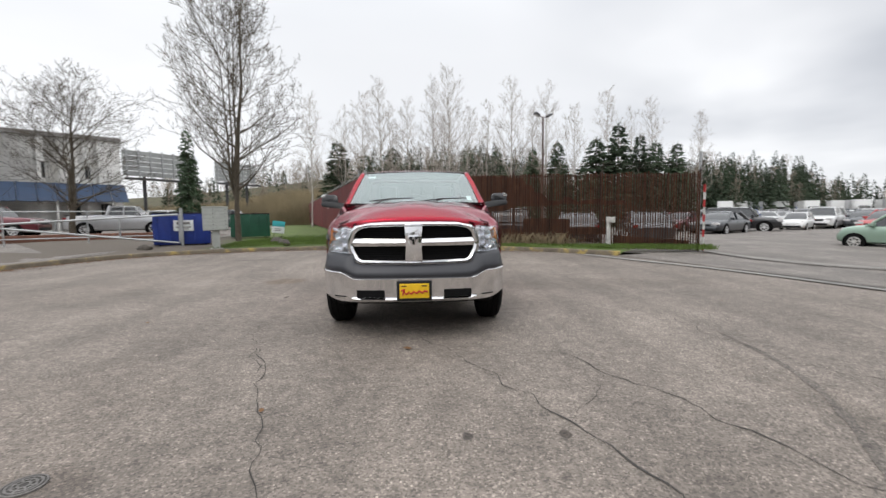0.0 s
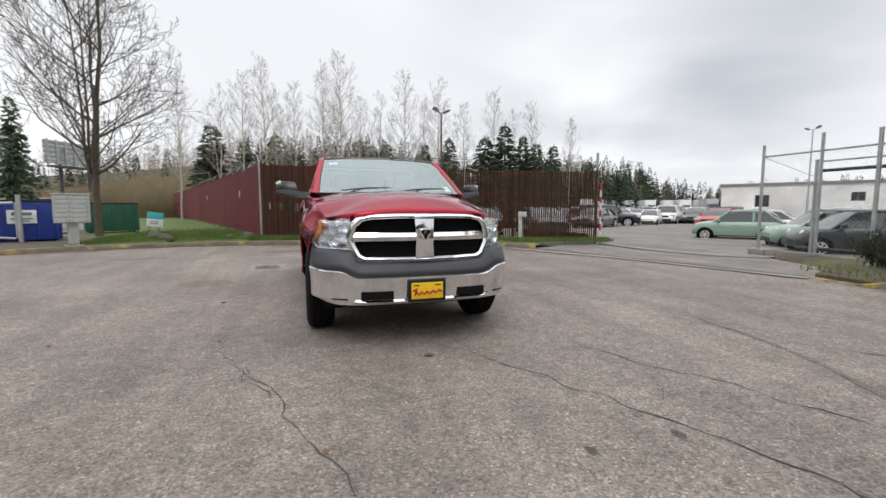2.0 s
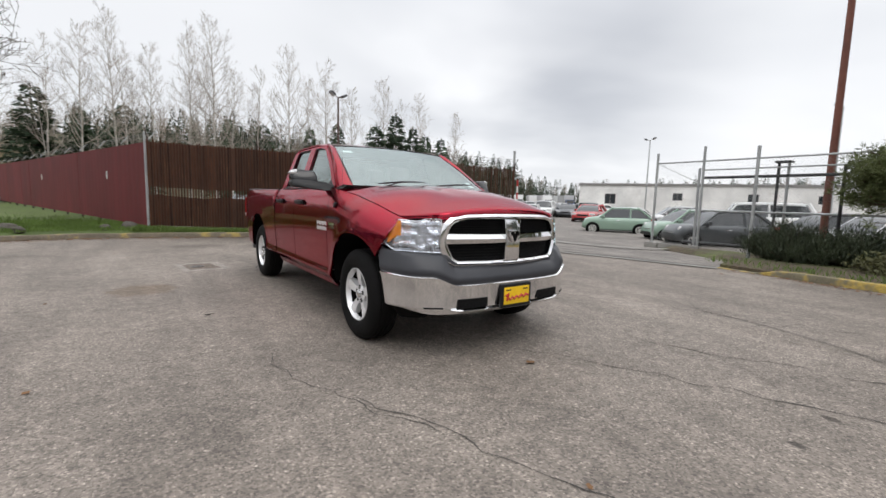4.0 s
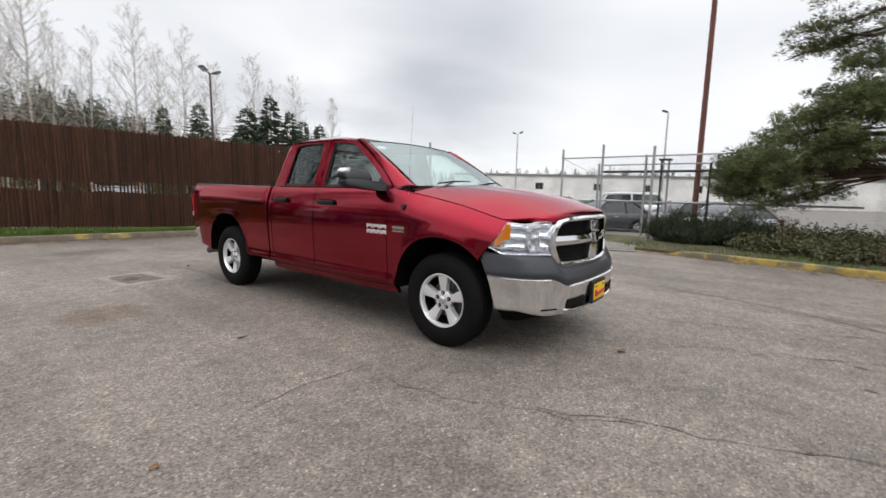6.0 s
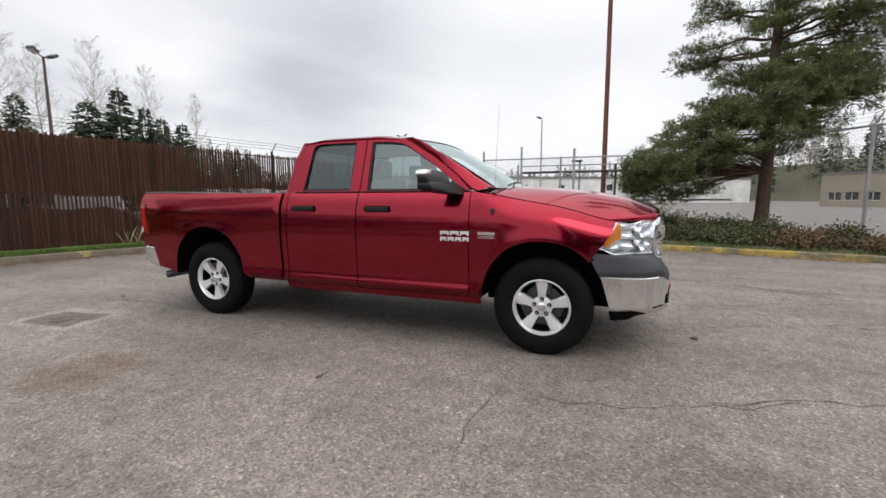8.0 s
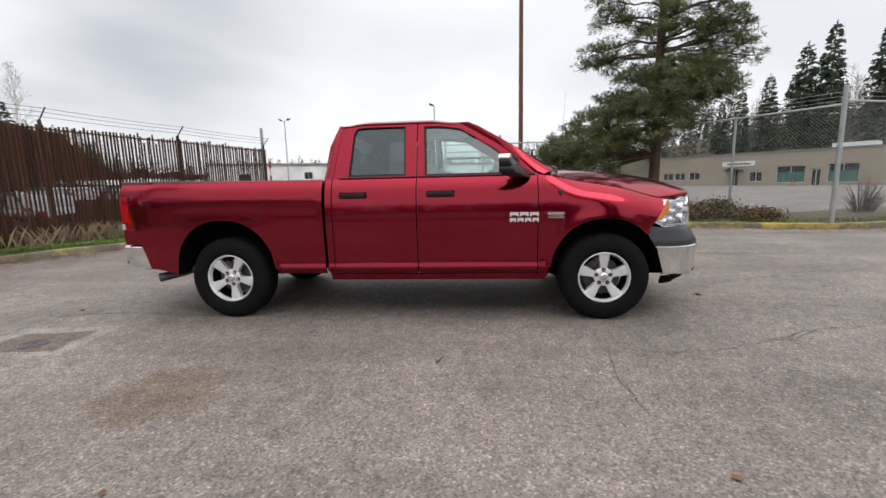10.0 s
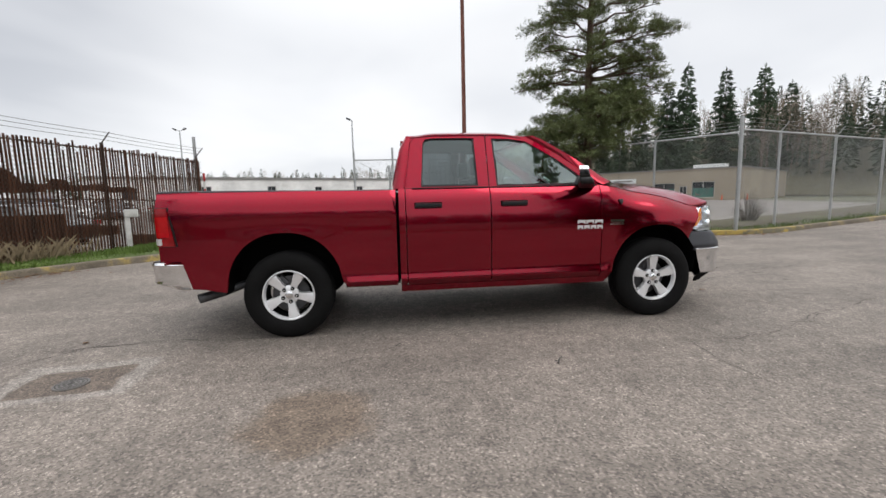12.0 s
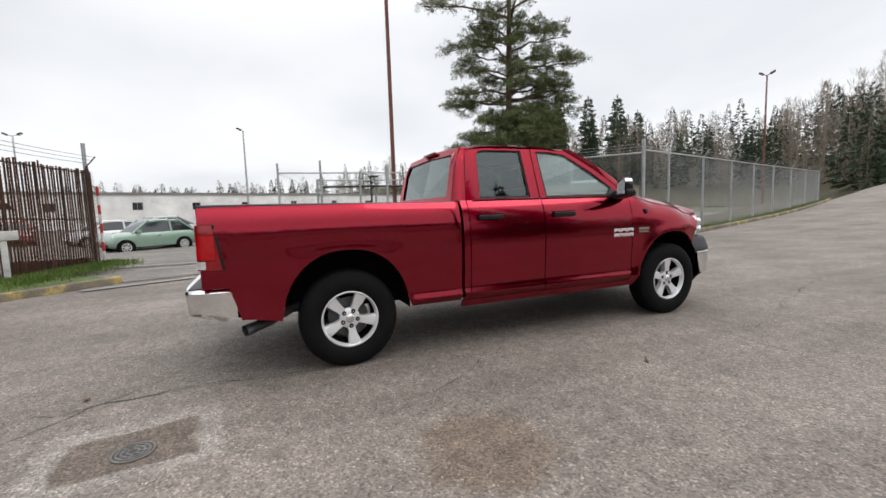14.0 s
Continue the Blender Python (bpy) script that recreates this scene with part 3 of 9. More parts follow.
truck = thing("pickup_truck", "dark red metallic quad-cab pickup truck with chrome bumpers", "pickup truck")
WHEELBASE, R_TYRE = 3.57, 0.400
SIDE = [(0.36, 0.915), (0.43, 0.945), (0.475, 0.985), (0.50, 1.002), (0.525, 0.996), (0.57, 0.988), (0.72, 0.998), (0.92, 1.008), (1.05, 1.006), (1.14, 0.998), (1.22, 0.980), (1.28, 0.957), (1.335, 0.922)]
ARCH = {"front": (0.01, 0.49, 0.938, 0.40), "rear": (3.575, 0.512, 0.972, 0.42)}
FENDER_TOP = [(-0.90, 1.062), (-0.62, 1.085), (-0.46, 1.105), (-0.14, 1.195), (0.25, 1.268), (0.40, 1.300), (0.60, 1.335)]


def arch_z(y, low):
    """The lower edge of the bodyside, lifted over the wheel arches."""
    for c, half, top, foot in ARCH.values():
        if abs(y - c) < half:
            return max(low, foot + (top - foot) * (1 - abs((y - c) / half) ** 2.3) ** 0.5)
    return low


def side_x(y, z):
    """Half the body's width at a place on its side."""
    w = curve_table(SIDE, z)
    for c, half, top, foot in ARCH.values():
        d = math.hypot((y - c) / half, (z - 0.40) / (top - 0.40)) if z > 0.40 else abs(y - c) / half
        w += (0.014 if c < 1 else 0.003) * math.exp(-((d - 1.0) / 0.16) ** 2) * (1 - smooth(0.98, 1.12, z))
    if y < 0.5:
        top = curve_table(FENDER_TOP, y)
        w -= 0.115 * smooth(0.55, 0.15, y) * max(0.0, (z - top + 0.20) / 0.20) ** 2.2
    w -= 0.10 * smooth(0.10, -0.62, y) ** 1.25
    w -= 0.035 * smooth(4.25, 4.70, y)
    if y > 3.60 and z < 0.57:
        w += (0.988 - (0.57 - z) * 0.10 - curve_table(SIDE, z)) * smooth(3.60, 3.80, y)
    if y > 2.55:
        w += 0.020 * smooth(1.0, 1.2, z) * smooth(2.55, 2.62, y)
    return w


ROWS_T = [0, 0.03, 0.06, 0.08, 0.10, 0.13, 0.17, 0.23, 0.30, 0.38, 0.46, 0.54, 0.62, 0.70, 0.76, 0.82, 0.87, 0.91, 0.945, 0.97, 0.99, 1.0]


def side_panel(name, y0, y1, s, low, top, parent=truck, label="", thick=0.02, n=None):
    """A bodyside panel between two upright seams, from low to top, on side s."""
    n = n or max(6, int((y1 - y0) / 0.035))
    grid = []
    for k in range(n + 1):
        y = y0 + (y1 - y0) * k / n
        lo, hi = arch_z(y, low(y)), top(y)
        grid.append([(s * side_x(y, lo + (hi - lo) * t), y, lo + (hi - lo) * t) for t in ROWS_T])
    bm = bmesh.new()
    shell(bm, grid, thick, lambda p: (-s, 0, 0))
    return part(name, bm, paint, parent, label, 30)


def glass_x(z):
    """Half-width of the cab above the belt line."""
    return 0.918 - (z - 1.335) * 0.375


def lift(z):
    """Stretches the greenhouse upwards from the belt line."""
    return z if z < 1.338 else 1.338 + (z - 1.338) * 1.075


def ring(name, outer, inner, place, depth, mat, parent, label="", smooth_at=30):
    """A frame between two outlines with as many points; place(u, v, d) puts it, d is depth."""
    bm = bmesh.new()
    n = len(outer)
    rows = [[bm.verts.new(place(u, v, 0)) for u, v in outer], [bm.verts.new(place(u, v, 0)) for u, v in inner],
            [bm.verts.new(place(u, v, depth)) for u, v in inner], [bm.verts.new(place(u, v, depth)) for u, v in outer]]
    for a, b in zip(rows, rows[1:] + rows[:1]):
        for k in range(n):
            bm.faces.new((a[k], a[(k + 1) % n], b[(k + 1) % n], b[k]))
    return part(name, bm, mat, parent, label, smooth_at)


def pane(name, outline, place, mat, parent, label="", depth=0.005):
    bm = bmesh.new()
    bm.faces.new([bm.verts.new(place(u, v, depth)) for u, v in outline])
    ob = part(name, bm, mat, parent, label, 0)
    ob.visible_shadow = False
    return ob


F_OUT = [(0.605, 1.338), (0.745, 1.462), (0.97, 1.612), (1.21, 1.745), (1.29, 1.785), (1.47, 1.802), (1.686, 1.806), (1.686, 1.338)]
F_IN = [(0.69, 1.345), (0.815, 1.447), (1.00, 1.575), (1.225, 1.705), (1.30, 1.745), (1.47, 1.768), (1.632, 1.772), (1.615, 1.345)]
R_OUT = [(1.696, 1.338), (1.696, 1.806), (2.00, 1.806), (2.26, 1.803), (2.37, 1.790), (2.415, 1.74), (2.48, 1.338)]
R_IN = [(1.795, 1.348), (1.805, 1.776), (2.00, 1.778), (2.22, 1.776), (2.275, 1.765), (2.300, 1.73), (2.335, 1.348)]

for s in (-1, 1):
    on_glass = lambda u, v, d, s=s: (s * (glass_x(v) - d), u, lift(v))
    side_panel("front_fender", -0.560, 0.597, s, lambda y: lerp_table([(-0.560, 1.078), (-0.545, 1.058), (-0.425, 0.890), (-0.370, 0.815), (-0.33, 0.40)], y), lambda y: curve_table(FENDER_TOP, y), n=56)
    front_door = side_panel("front_door", 0.605, 1.686, s, lambda y: 0.442, lambda y: 1.335)
    ring("window_frame", F_OUT, F_IN, on_glass, 0.03, paint, front_door)
    pane("window_glass", F_IN, lambda u, v, d, s=s: (s * (glass_x(v) - 0.018 - d), u, lift(v)), door_glass, front_door, "greenish clear side window")
    rear_door = side_panel("rear_door", 1.696, 2.480, s, lambda y: 0.442, lambda y: 1.335)
    ring("window_frame", R_OUT, R_IN, on_glass, 0.03, paint, rear_door)
    pane("window_glass", R_IN, lambda u, v, d, s=s: (s * (glass_x(v) - 0.018 - d), u, lift(v)), privacy_glass, rear_door, "dark tinted side window")
    for door, outline in ((front_door, F_IN), (rear_door, R_IN)):
        big = [(u, v) for u, v in outline]
        cu, cv = sum(u for u, v in big) / len(big), sum(v for u, v in big) / len(big)
        small = [(u + (cu - u) * 0.045, v + (cv - v) * 0.06) for u, v in big]
        ring("window_seal", big, small, lambda u, v, d, s=s: (s * (glass_x(v) - 0.008 - d), u, lift(v)), 0.008, black_plastic, door, "black rubber window seal")
        y0, y1 = (0.62, 1.68) if door is front_door else (1.70, 2.42)
        bm = bmesh.new()
        box(bm, min(s * 0.905, s * 0.932), max(s * 0.905, s * 0.932), y0, y1, 1.333, 1.342, 0.003)
        part("belt_strip", bm, black_plastic, door, "thin black belt strip")
        hy = 1.347 if door is front_door else 2.157
        bm = bmesh.new()
        xs = side_x(hy + 0.12, 1.18)
        box(bm, min(s * (xs + 0.008), s * (xs + 0.040)), max(s * (xs + 0.008), s * (xs + 0.040)), hy, hy + 0.245, 1.158, 1.200, 0.014)
        for yy in (hy + 0.02, hy + 0.205):
            box(bm, min(s * (xs - 0.02), s * (xs + 0.02)), max(s * (xs - 0.02), s * (xs + 0.02)), yy, yy + 0.03, 1.162, 1.196, 0.006)
        part("door_handle", bm, black_plastic, door, "black plastic pull handle")
        # thin near-black plate: the shade behind the handle, put in as colour
        bm = bmesh.new()
        box(bm, min(s * (xs - 0.01), s * (xs + 0.005)), max(s * (xs - 0.01), s * (xs + 0.005)), hy - 0.005, hy + 0.25, 1.150, 1.208, 0.004)
        part("handle_recess", bm, underside, door, "near-black plate for the shade behind the handle")
    side_panel("cab_corner", 2.489, 2.548, s, lambda y: 0.442, lambda y: 1.335, n=4)
    # rear pillar, wrapping to the cab's back
    grid = []
    for k in range(9):
        z = 1.337 + (1.795 - 1.337) * k / 8
        yd = lerp_table([(1.338, 2.487), (1.74, 2.423), (1.79, 2.38), (1.81, 2.34)], z)
        yb = 2.590 - (z - 1.34) * 0.20 - 0.05 * smooth(1.70, 1.80, z)
        x = glass_x(z)
        zl = lift(z)
        grid.append([(s * x, yd, zl), (s * (x - 0.004), (yd + yb) / 2, zl), (s * (x - 0.022), yb - 0.025, zl), (s * (x - 0.055), yb - 0.004, zl), (s * (x - 0.10), yb, zl)])
    bm = bmesh.new()
    shell(bm, grid, 0.02, lambda p: (-s * 0.7, -0.7, 0))
    part("rear_pillar", bm, paint, truck, "", 50)
    # windscreen pillar
    grid = []
    for (u, v), (wy, wx, wz) in zip([(0.545, 1.338), (0.605, 1.36), (0.745, 1.472), (0.97, 1.622), (1.21, 1.755), (1.29, 1.792)],
                                    [(0.41, 0.815, 1.36), (0.50, 0.805, 1.415), (0.66, 0.785, 1.515), (0.86, 0.760, 1.635), (1.08, 0.725, 1.765), (1.18, 0.705, 1.802)]):
        x = glass_x(v)
        grid.append([(s * x, u, lift(v)), (s * (x + wx + 0.05) / 2, (u + wy) / 2 - 0.015, (lift(v) + wz) / 2 + 0.018), (s * wx, wy, wz)])
    bm = bmesh.new()
    shell(bm, grid, 0.03, lambda p: (-s * 0.7, 0.7, -0.2))
    part("windscreen_pillar", bm, paint, truck, "", 60)
    # bedside, rail, lamp
    bed_side = side_panel("bed_side", 2.576, 4.615, s, lambda y: 0.445 + 0.05 * smooth(4.0, 4.36, y) + 0.25 * smooth(4.375, 4.43, y), lambda y: 1.327 + 0.020 * smooth(2.6, 4.6, y))
    bm = bmesh.new()
    grid = []
    for y in [2.605 + 2.01 * k / 16 for k in range(17)]:
        zt = 1.327 + 0.020 * smooth(2.6, 4.6, y)
        xo = side_x(min(y, 4.6), zt)
        grid.append([(s * (xo + 0.001), y, zt + 0.001), (s * (xo - 0.010), y, zt + 0.007), (s * (xo - 0.05), y, zt + 0.008), (s * 0.868, y, zt + 0.006)])
    shell(bm, grid, 0.02, lambda p: (0, 0, -1))
    part("bed_rail_cap", bm, dark_grey, bed_side, "thin dark grey bed rail cap")
    bm = bmesh.new()
    box(bm, min(s * 0.84, s * 0.87), max(s * 0.84, s * 0.87), 2.61, 4.60, 1.0, 1.332)
    part("bed_inner_wall", bm, paint, bed_side)
    bm = bmesh.new()
    grid = []
    for k in range(9):
        t = k / 8
        row = []
        for j in range(8):
            z = 0.885 + 0.325 * j / 7
            y0 = 4.468 + 0.052 * (z - 0.885) / 0.325
            y = y0 + (4.632 - y0) * t
            row.append((s * (side_x(min(y, 4.615), z) + 0.012 - 0.03 * smooth(0.8, 1.0, t)), y, z))
        grid.append(row)
    shell(bm, grid, 0.03, lambda p: (-s, 0, 0))
    tail = part("tail_lamp", bm, red_lens, truck, "red tail lamp lens", 40)
    bm = bmesh.new()
    shell(bm, [[(s * (side_x(min(y, 4.615), z) + 0.0165 - 0.03 * smooth(4.60, 4.634, y)), y, z) for z in (0.895, 0.915, 0.935, 0.950)] for y in (4.575, 4.59, 4.605, 4.62, 4.634)], 0.01, lambda p: (-s, 0, 0))
    part("reversing_lamp", bm, white_lens, tail, "clear reversing lamp section")
    bm = bmesh.new()
    shell(bm, [[(s * (side_x(min(y, 4.615), z) + 0.0150 - 0.03 * smooth(4.60, 4.634, y)), y, z) for z in (0.962, 1.02, 1.08, 1.135)] for y in (4.512, 4.54, 4.565, 4.59, 4.61, 4.630)], 0.01, lambda p: (-s, 0, 0))
    part("brake_lamp", bm, bright_red_lens, tail, "brighter red brake lamp section")
    bm = bmesh.new()
    grid = [[(s * (side_x(yy, z) + 0.004), yy, z) for yy in (4.450 + 0.055 * (z - 0.885) / 0.325, 4.53, 4.57, 4.61)] for z in (0.880, 0.98, 1.1, 1.214)]
    shell(bm, grid, 0.02, lambda p: (-s, 0, 0))
    part("lamp_surround", bm, black_plastic, tail, "dark lamp surround")
    # sill and wheel arch liners
    bm = bmesh.new()
    shell(bm, [[(s * curve_table(SIDE, z), y, z) for z in (0.375, 0.40, 0.438)] for y in (0.52, 1.0, 1.5, 2.0, 2.546)], 0.04, lambda p: (-s, 0, 0))
    part("sill", bm, paint, truck)
    for c, half, top, foot in ARCH.values():
        bm = bmesh.new()
        grid = []
        for k in range(15):
            a = math.pi * k / 14
            y, z = c + (half + 0.012) * math.cos(a), 0.43 + (top + 0.008 - 0.43) * math.sin(a) ** 0.75
            grid.append([(s * (side_x(min(max(y, -0.52), 4.6), z) - 0.014), y, z), (s * 0.60, y, z)])
        shell(bm, grid, 0.015, lambda p: (0, 0, 1))
        prism(bm, [(c + (half + 0.012) * math.cos(math.pi * k / 14), 0.43 + (top + 0.008 - 0.43) * math.sin(math.pi * k / 14) ** 0.75) for k in range(15)], 0.595, 0.605, lambda u, v, d, s=s: (s * d, u, v))
        part("arch_liner", bm, underside, truck, "black wheel arch liner")
    # mirror
    sweep = lambda u: 0.45 * max(0.0, u - 0.93)
    bm = bmesh.new()
    prism(bm, [(0.895, 1.322), (1.00, 1.326), (1.12, 1.340), (1.235, 1.354), (1.262, 1.366), (1.272, 1.392), (1.262, 1.420), (1.235, 1.432), (1.10, 1.422), (0.98, 1.404), (0.895, 1.386)], 0.645, 0.800,
          lambda u, v, d, s=s: (s * u, d + sweep(u) + 0.05 * (v - 1.33) / 0.1 * (1 if d < 0.7 else 0), v - 0.018), 0.022)
    mirror = part("door_mirror", bm, black_plastic, truck, "large black folding door mirror on a broad arm", 50)
    bm = bmesh.new()
    prism(bm, [(1.035, 1.405), (1.258, 1.415), (1.266, 1.450), (1.262, 1.492), (1.238, 1.516), (1.17, 1.522), (1.075, 1.516), (1.045, 1.498), (1.035, 1.46)], 0.695, 0.805,
          lambda u, v, d, s=s: (s * u, d + sweep(u) + 0.04 * (v - 1.42) / 0.1 * (1 if d < 0.75 else 0), v - 0.018), 0.020)
    part("mirror_head", bm, gloss_black, mirror, "upper mirror head with a glossy black cap", 50)
    # added silver piece that stands for the pale sky highlight on the cap
    bm = bmesh.new()
    prism(bm, [(1.205, 1.478), (1.262, 1.478), (1.266, 1.492), (1.242, 1.519), (1.205, 1.523)], 0.722, 0.812, lambda u, v, d, s=s: (s * (u + 0.004), d + sweep(u), v - 0.016), 0.008)
    part("signal_lens", bm, lamp_silver, mirror, "silver corner piece for the pale highlight on the cap")
    pane("mirror_glass", [(1.055, 1.365), (1.245, 1.375), (1.250, 1.49), (1.225, 1.508), (1.065, 1.505)], lambda u, v, d, s=s: (s * u, 0.804 + sweep(u) + d, v - 0.018), mirror_glass, mirror, "mirror glass facing back")
    bm = bmesh.new()
    prism(bm, [(0.64, 1.342), (0.86, 1.342), (0.79, 1.43)], 0.0, 0.03, lambda u, v, d, s=s: (s * (glass_x(v) + 0.004 - d), u, v), 0.006)
    part("mirror_sail", bm, black_plastic, mirror, "black triangular mirror mount")

# bonnet
BONNET_CREST = [(-0.905, 1.166), (-0.86, 1.190), (-0.80, 1.214), (-0.63, 1.273), (-0.40, 1.320), (-0.20, 1.348), (0.20, 1.380), (0.45, 1.387)]
NOSE = [(0.0, -0.885), (0.40, -0.868), (0.58, -0.838), (0.66, -0.80), (0.74, -0.715), (0.80, -0.61), (0.85, -0.47)]


def bonnet_edge(y):
    return side_x(y, curve_table(FENDER_TOP, y)) - 0.004


def bonnet_z(x, y):
    e, c = curve_table(FENDER_TOP, y) + 0.004, curve_table(BONNET_CREST, y)
    u = abs(x) / bonnet_edge(y)
    z = c - (c - e) * min(1.0, u) ** 2.6
    return z - 0.010 * math.exp(-((u - 0.30) / 0.10) ** 2) * smooth(-0.75, -0.2, y) + 0.004


grid = []
for k in range(29):
    t = -1 + 2 * k / 28
    row = []
    for j in range(25):
        v = j / 24
        xe = 0.85 * t
        yf = curve_table(NOSE, abs(xe))
        yr = 0.395 + 0.09 * t * t
        y = yf + (yr - yf) * (v ** 1.25)
        x = t * (bonnet_edge(y) if abs(t) > 0.0 else 1)
        x = t * min(bonnet_edge(y), 0.85 + 0.08 * smooth(-0.5, 0.3, y))
        row.append((x, y, bonnet_z(x, y)))
    fx, fy, fz = row[0]
    drop = 1 - 0.8 * smooth(0.70, 0.95, abs(t))
    grid.append([(fx, fy + 0.004, fz - 0.052 * drop), (fx, fy - 0.016, fz - 0.040 * drop), (fx, fy - 0.014, fz - 0.016 * drop)] + row)
bm = bmesh.new()
shell(bm, grid, 0.018, lambda p: (0, 0.25 if p[1] < -0.6 else 0, -1))
bonnet = part("bonnet", bm, paint, truck, "", 40)
bm = bmesh.new()
shell(bm, [[(x, 0.385 + 0.09 * (x / 0.85) ** 2, 1.36), (x, 0.47 + 0.05 * (x / 0.85) ** 2, 1.350), (x, 0.62, 1.33)] for x in [-0.84 + 1.68 * k / 16 for k in range(17)]], 0.03, lambda p: (0, 0, -1))
part("cowl", bm, black_plastic, truck, "black plastic cowl below the windscreen")

# windscreen, roof, cab back
def screen_point(t, v):
    x = t * (0.812 + (0.708 - 0.812) * v)
    y = 0.415 + (1.178 - 0.415) * v - 0.085 * (1 - t * t) * (1 - v) - 0.05 * (1 - t * t) * v
    z = 1.358 + (1.804 - 1.358) * v + 0.022 * (1 - t * t) * v + 0.03 * math.sin(math.pi * v) * 0.5
    return (x, y, z)


bm = bmesh.new()
sheet = [[bm.verts.new(screen_point(-1 + 2 * k / 16, j / 10)) for j in range(11)] for k in range(17)]
for a, b in zip(sheet, sheet[1:]):
    for j in range(10):
        bm.faces.new((a[j], a[j + 1], b[j + 1], b[j]))
screen = part("windscreen", bm, screen_glass, truck, "raked greenish windscreen", 60)
screen.visible_shadow = False
bm = bmesh.new()
rim_pts = [screen_point(-1 + 2 * k / 16, 1.0) for k in range(17)] + [screen_point(1, 1 - j / 10) for j in range(1, 11)] + [screen_point(1 - 2 * k / 16, 0) for k in range(1, 17)] + [screen_point(-1, j / 10) for j in range(1, 11)]
tube(bm, rim_pts, 0.006, 6, False)
part("screen_seal", bm, black_plastic, screen, "black windscreen seal")
for u0, u1, v0, v1 in ((-0.90, -0.76, 0.84, 0.90), (0.84, 0.92, 0.10, 0.22)):
    bm = bmesh.new()
    shell(bm, [[Vector(screen_point(u, v)) + Vector((0, 0.012, -0.012)) for v in (v0, v1)] for u in (u0, u1)], 0.002, lambda p: (0, 0.7, -0.7))
    part("sticker", bm, paper, screen, "white paper sticker inside the glass")
for x0, x1 in ((-0.56, -0.02), (0.10, 0.66)):
    bm = bmesh.new()
    a, b = Vector(screen_point(x0 / 0.8, 0.03)) + Vector((0, -0.03, 0.015)), Vector(screen_point(x1 / 0.8, 0.09)) + Vector((0, -0.03, 0.02))
    tube(bm, [a, a.lerp(b, 0.5) + Vector((0, 0, 0.01)), b], [0.007, 0.009, 0.005], 6)
    m_ = a.lerp(b, 0.5)
    tube(bm, [m_ + Vector((0, 0, 0.01)), m_ + Vector((-0.22, -0.03, -0.045))], 0.007, 6)
    part("wiper", bm, black_plastic, truck, "black windscreen wiper")

bm = bmesh.new()
grid = []
for k in range(21):
    t = -1 + 2 * k / 20
    row = []
    for j in range(17):
        v = j / 16
        fx, fy, fz = screen_point(t, 1.0)
        fy += 0.012
        yr, zr = 2.435 - 0.03 * t * t, 1.795 + 0.055 * (1 - t ** 4)
        y = fy + (yr - fy) * v
        edge = 1.864 - 0.056 * (1 - smooth(0, 0.32, v)) - 0.026 * smooth(0.82, 1, v)
        crown = (1.896 - 0.060 * (1 - smooth(0, 0.42, v)) - 0.035 * smooth(0.75, 1.0, v) - edge) * (1 - abs(t) ** 2.2)
        z = edge + crown
        if v == 0:
            z = fz + 0.004
        x = t * (0.708 + (glass_x(1.806) + 0.006 - 0.708) * smooth(0, 0.10, v))
        if k in (0, 20) and v > 0:
            x, z = x + t * 0.007, z - 0.017
        row.append((x, y, z))
    x, y, z = row[-1]
    row += [(x * 0.998, y + 0.016, z - 0.012), (x * 0.995, y + 0.022, z - 0.034), (x * 0.99, y + 0.018, z - 0.075)]
    grid.append(row)
shell(bm, grid, 0.012, lambda p: (0, -0.3, -1))
part("roof", bm, paint, truck, "", 50)
at_back = lambda u, v, d: (u, 2.592 - (v - 1.34) * 0.20 - 0.05 * smooth(1.70, 1.80, v) - d, lift(v))
ring("cab_back", [(-0.84, 1.30), (-0.78, 1.62), (-0.72, 1.80), (0.0, 1.822), (0.72, 1.80), (0.78, 1.62), (0.84, 1.30), (0, 1.30)],
     [(-0.70, 1.375), (-0.675, 1.62), (-0.63, 1.745), (0.0, 1.765), (0.63, 1.745), (0.675, 1.62), (0.70, 1.375), (0, 1.375)], at_back, 0.03, paint, truck)
pane("rear_window", [(-0.70, 1.375), (-0.675, 1.62), (-0.63, 1.745), (0.0, 1.765), (0.63, 1.745), (0.675, 1.62), (0.70, 1.375), (0, 1.375)], lambda u, v, d: at_back(u, v, d + 0.012), privacy_glass, truck, "dark tinted rear window")
bm = bmesh.new()
box(bm, -0.17, 0.17, 2.455, 2.487, 1.838, 1.860, 0.008)
part("high_brake_lamp", bm, red_lens, truck, "red high brake lamp at the roof edge")
bm = bmesh.new()
box(bm, -0.90, 0.90, 2.50, 2.545, 0.55, 1.32)
part("cab_back_lower", bm, paint, truck)
# added filler: shuts out the sky and stands for the gap's shade
bm = bmesh.new()
box(bm, -0.935, 0.935, 2.552, 2.580, 0.46, 1.305, 0.004)
part("cab_gap_filler", bm, underside, truck, "added black filler that keeps the gap behind the cab dark")

# bed, tailgate, rear bumper
bm = bmesh.new()
box(bm, -0.585, 0.585, 2.61, 4.60, 0.70, 0.73)
for s in (-1, 1):
    box(bm, min(s * 0.585, s * 0.86), max(s * 0.585, s * 0.86), 2.61, 4.60, 0.985, 1.0)
    box(bm, min(s * 0.57, s * 0.585), max(s * 0.57, s * 0.585), 2.61, 4.60, 0.70, 1.0)
for k in range(9):
    box(bm, -0.55 + k * 0.127, -0.49 + k * 0.127, 2.63, 4.58, 0.73, 0.745)
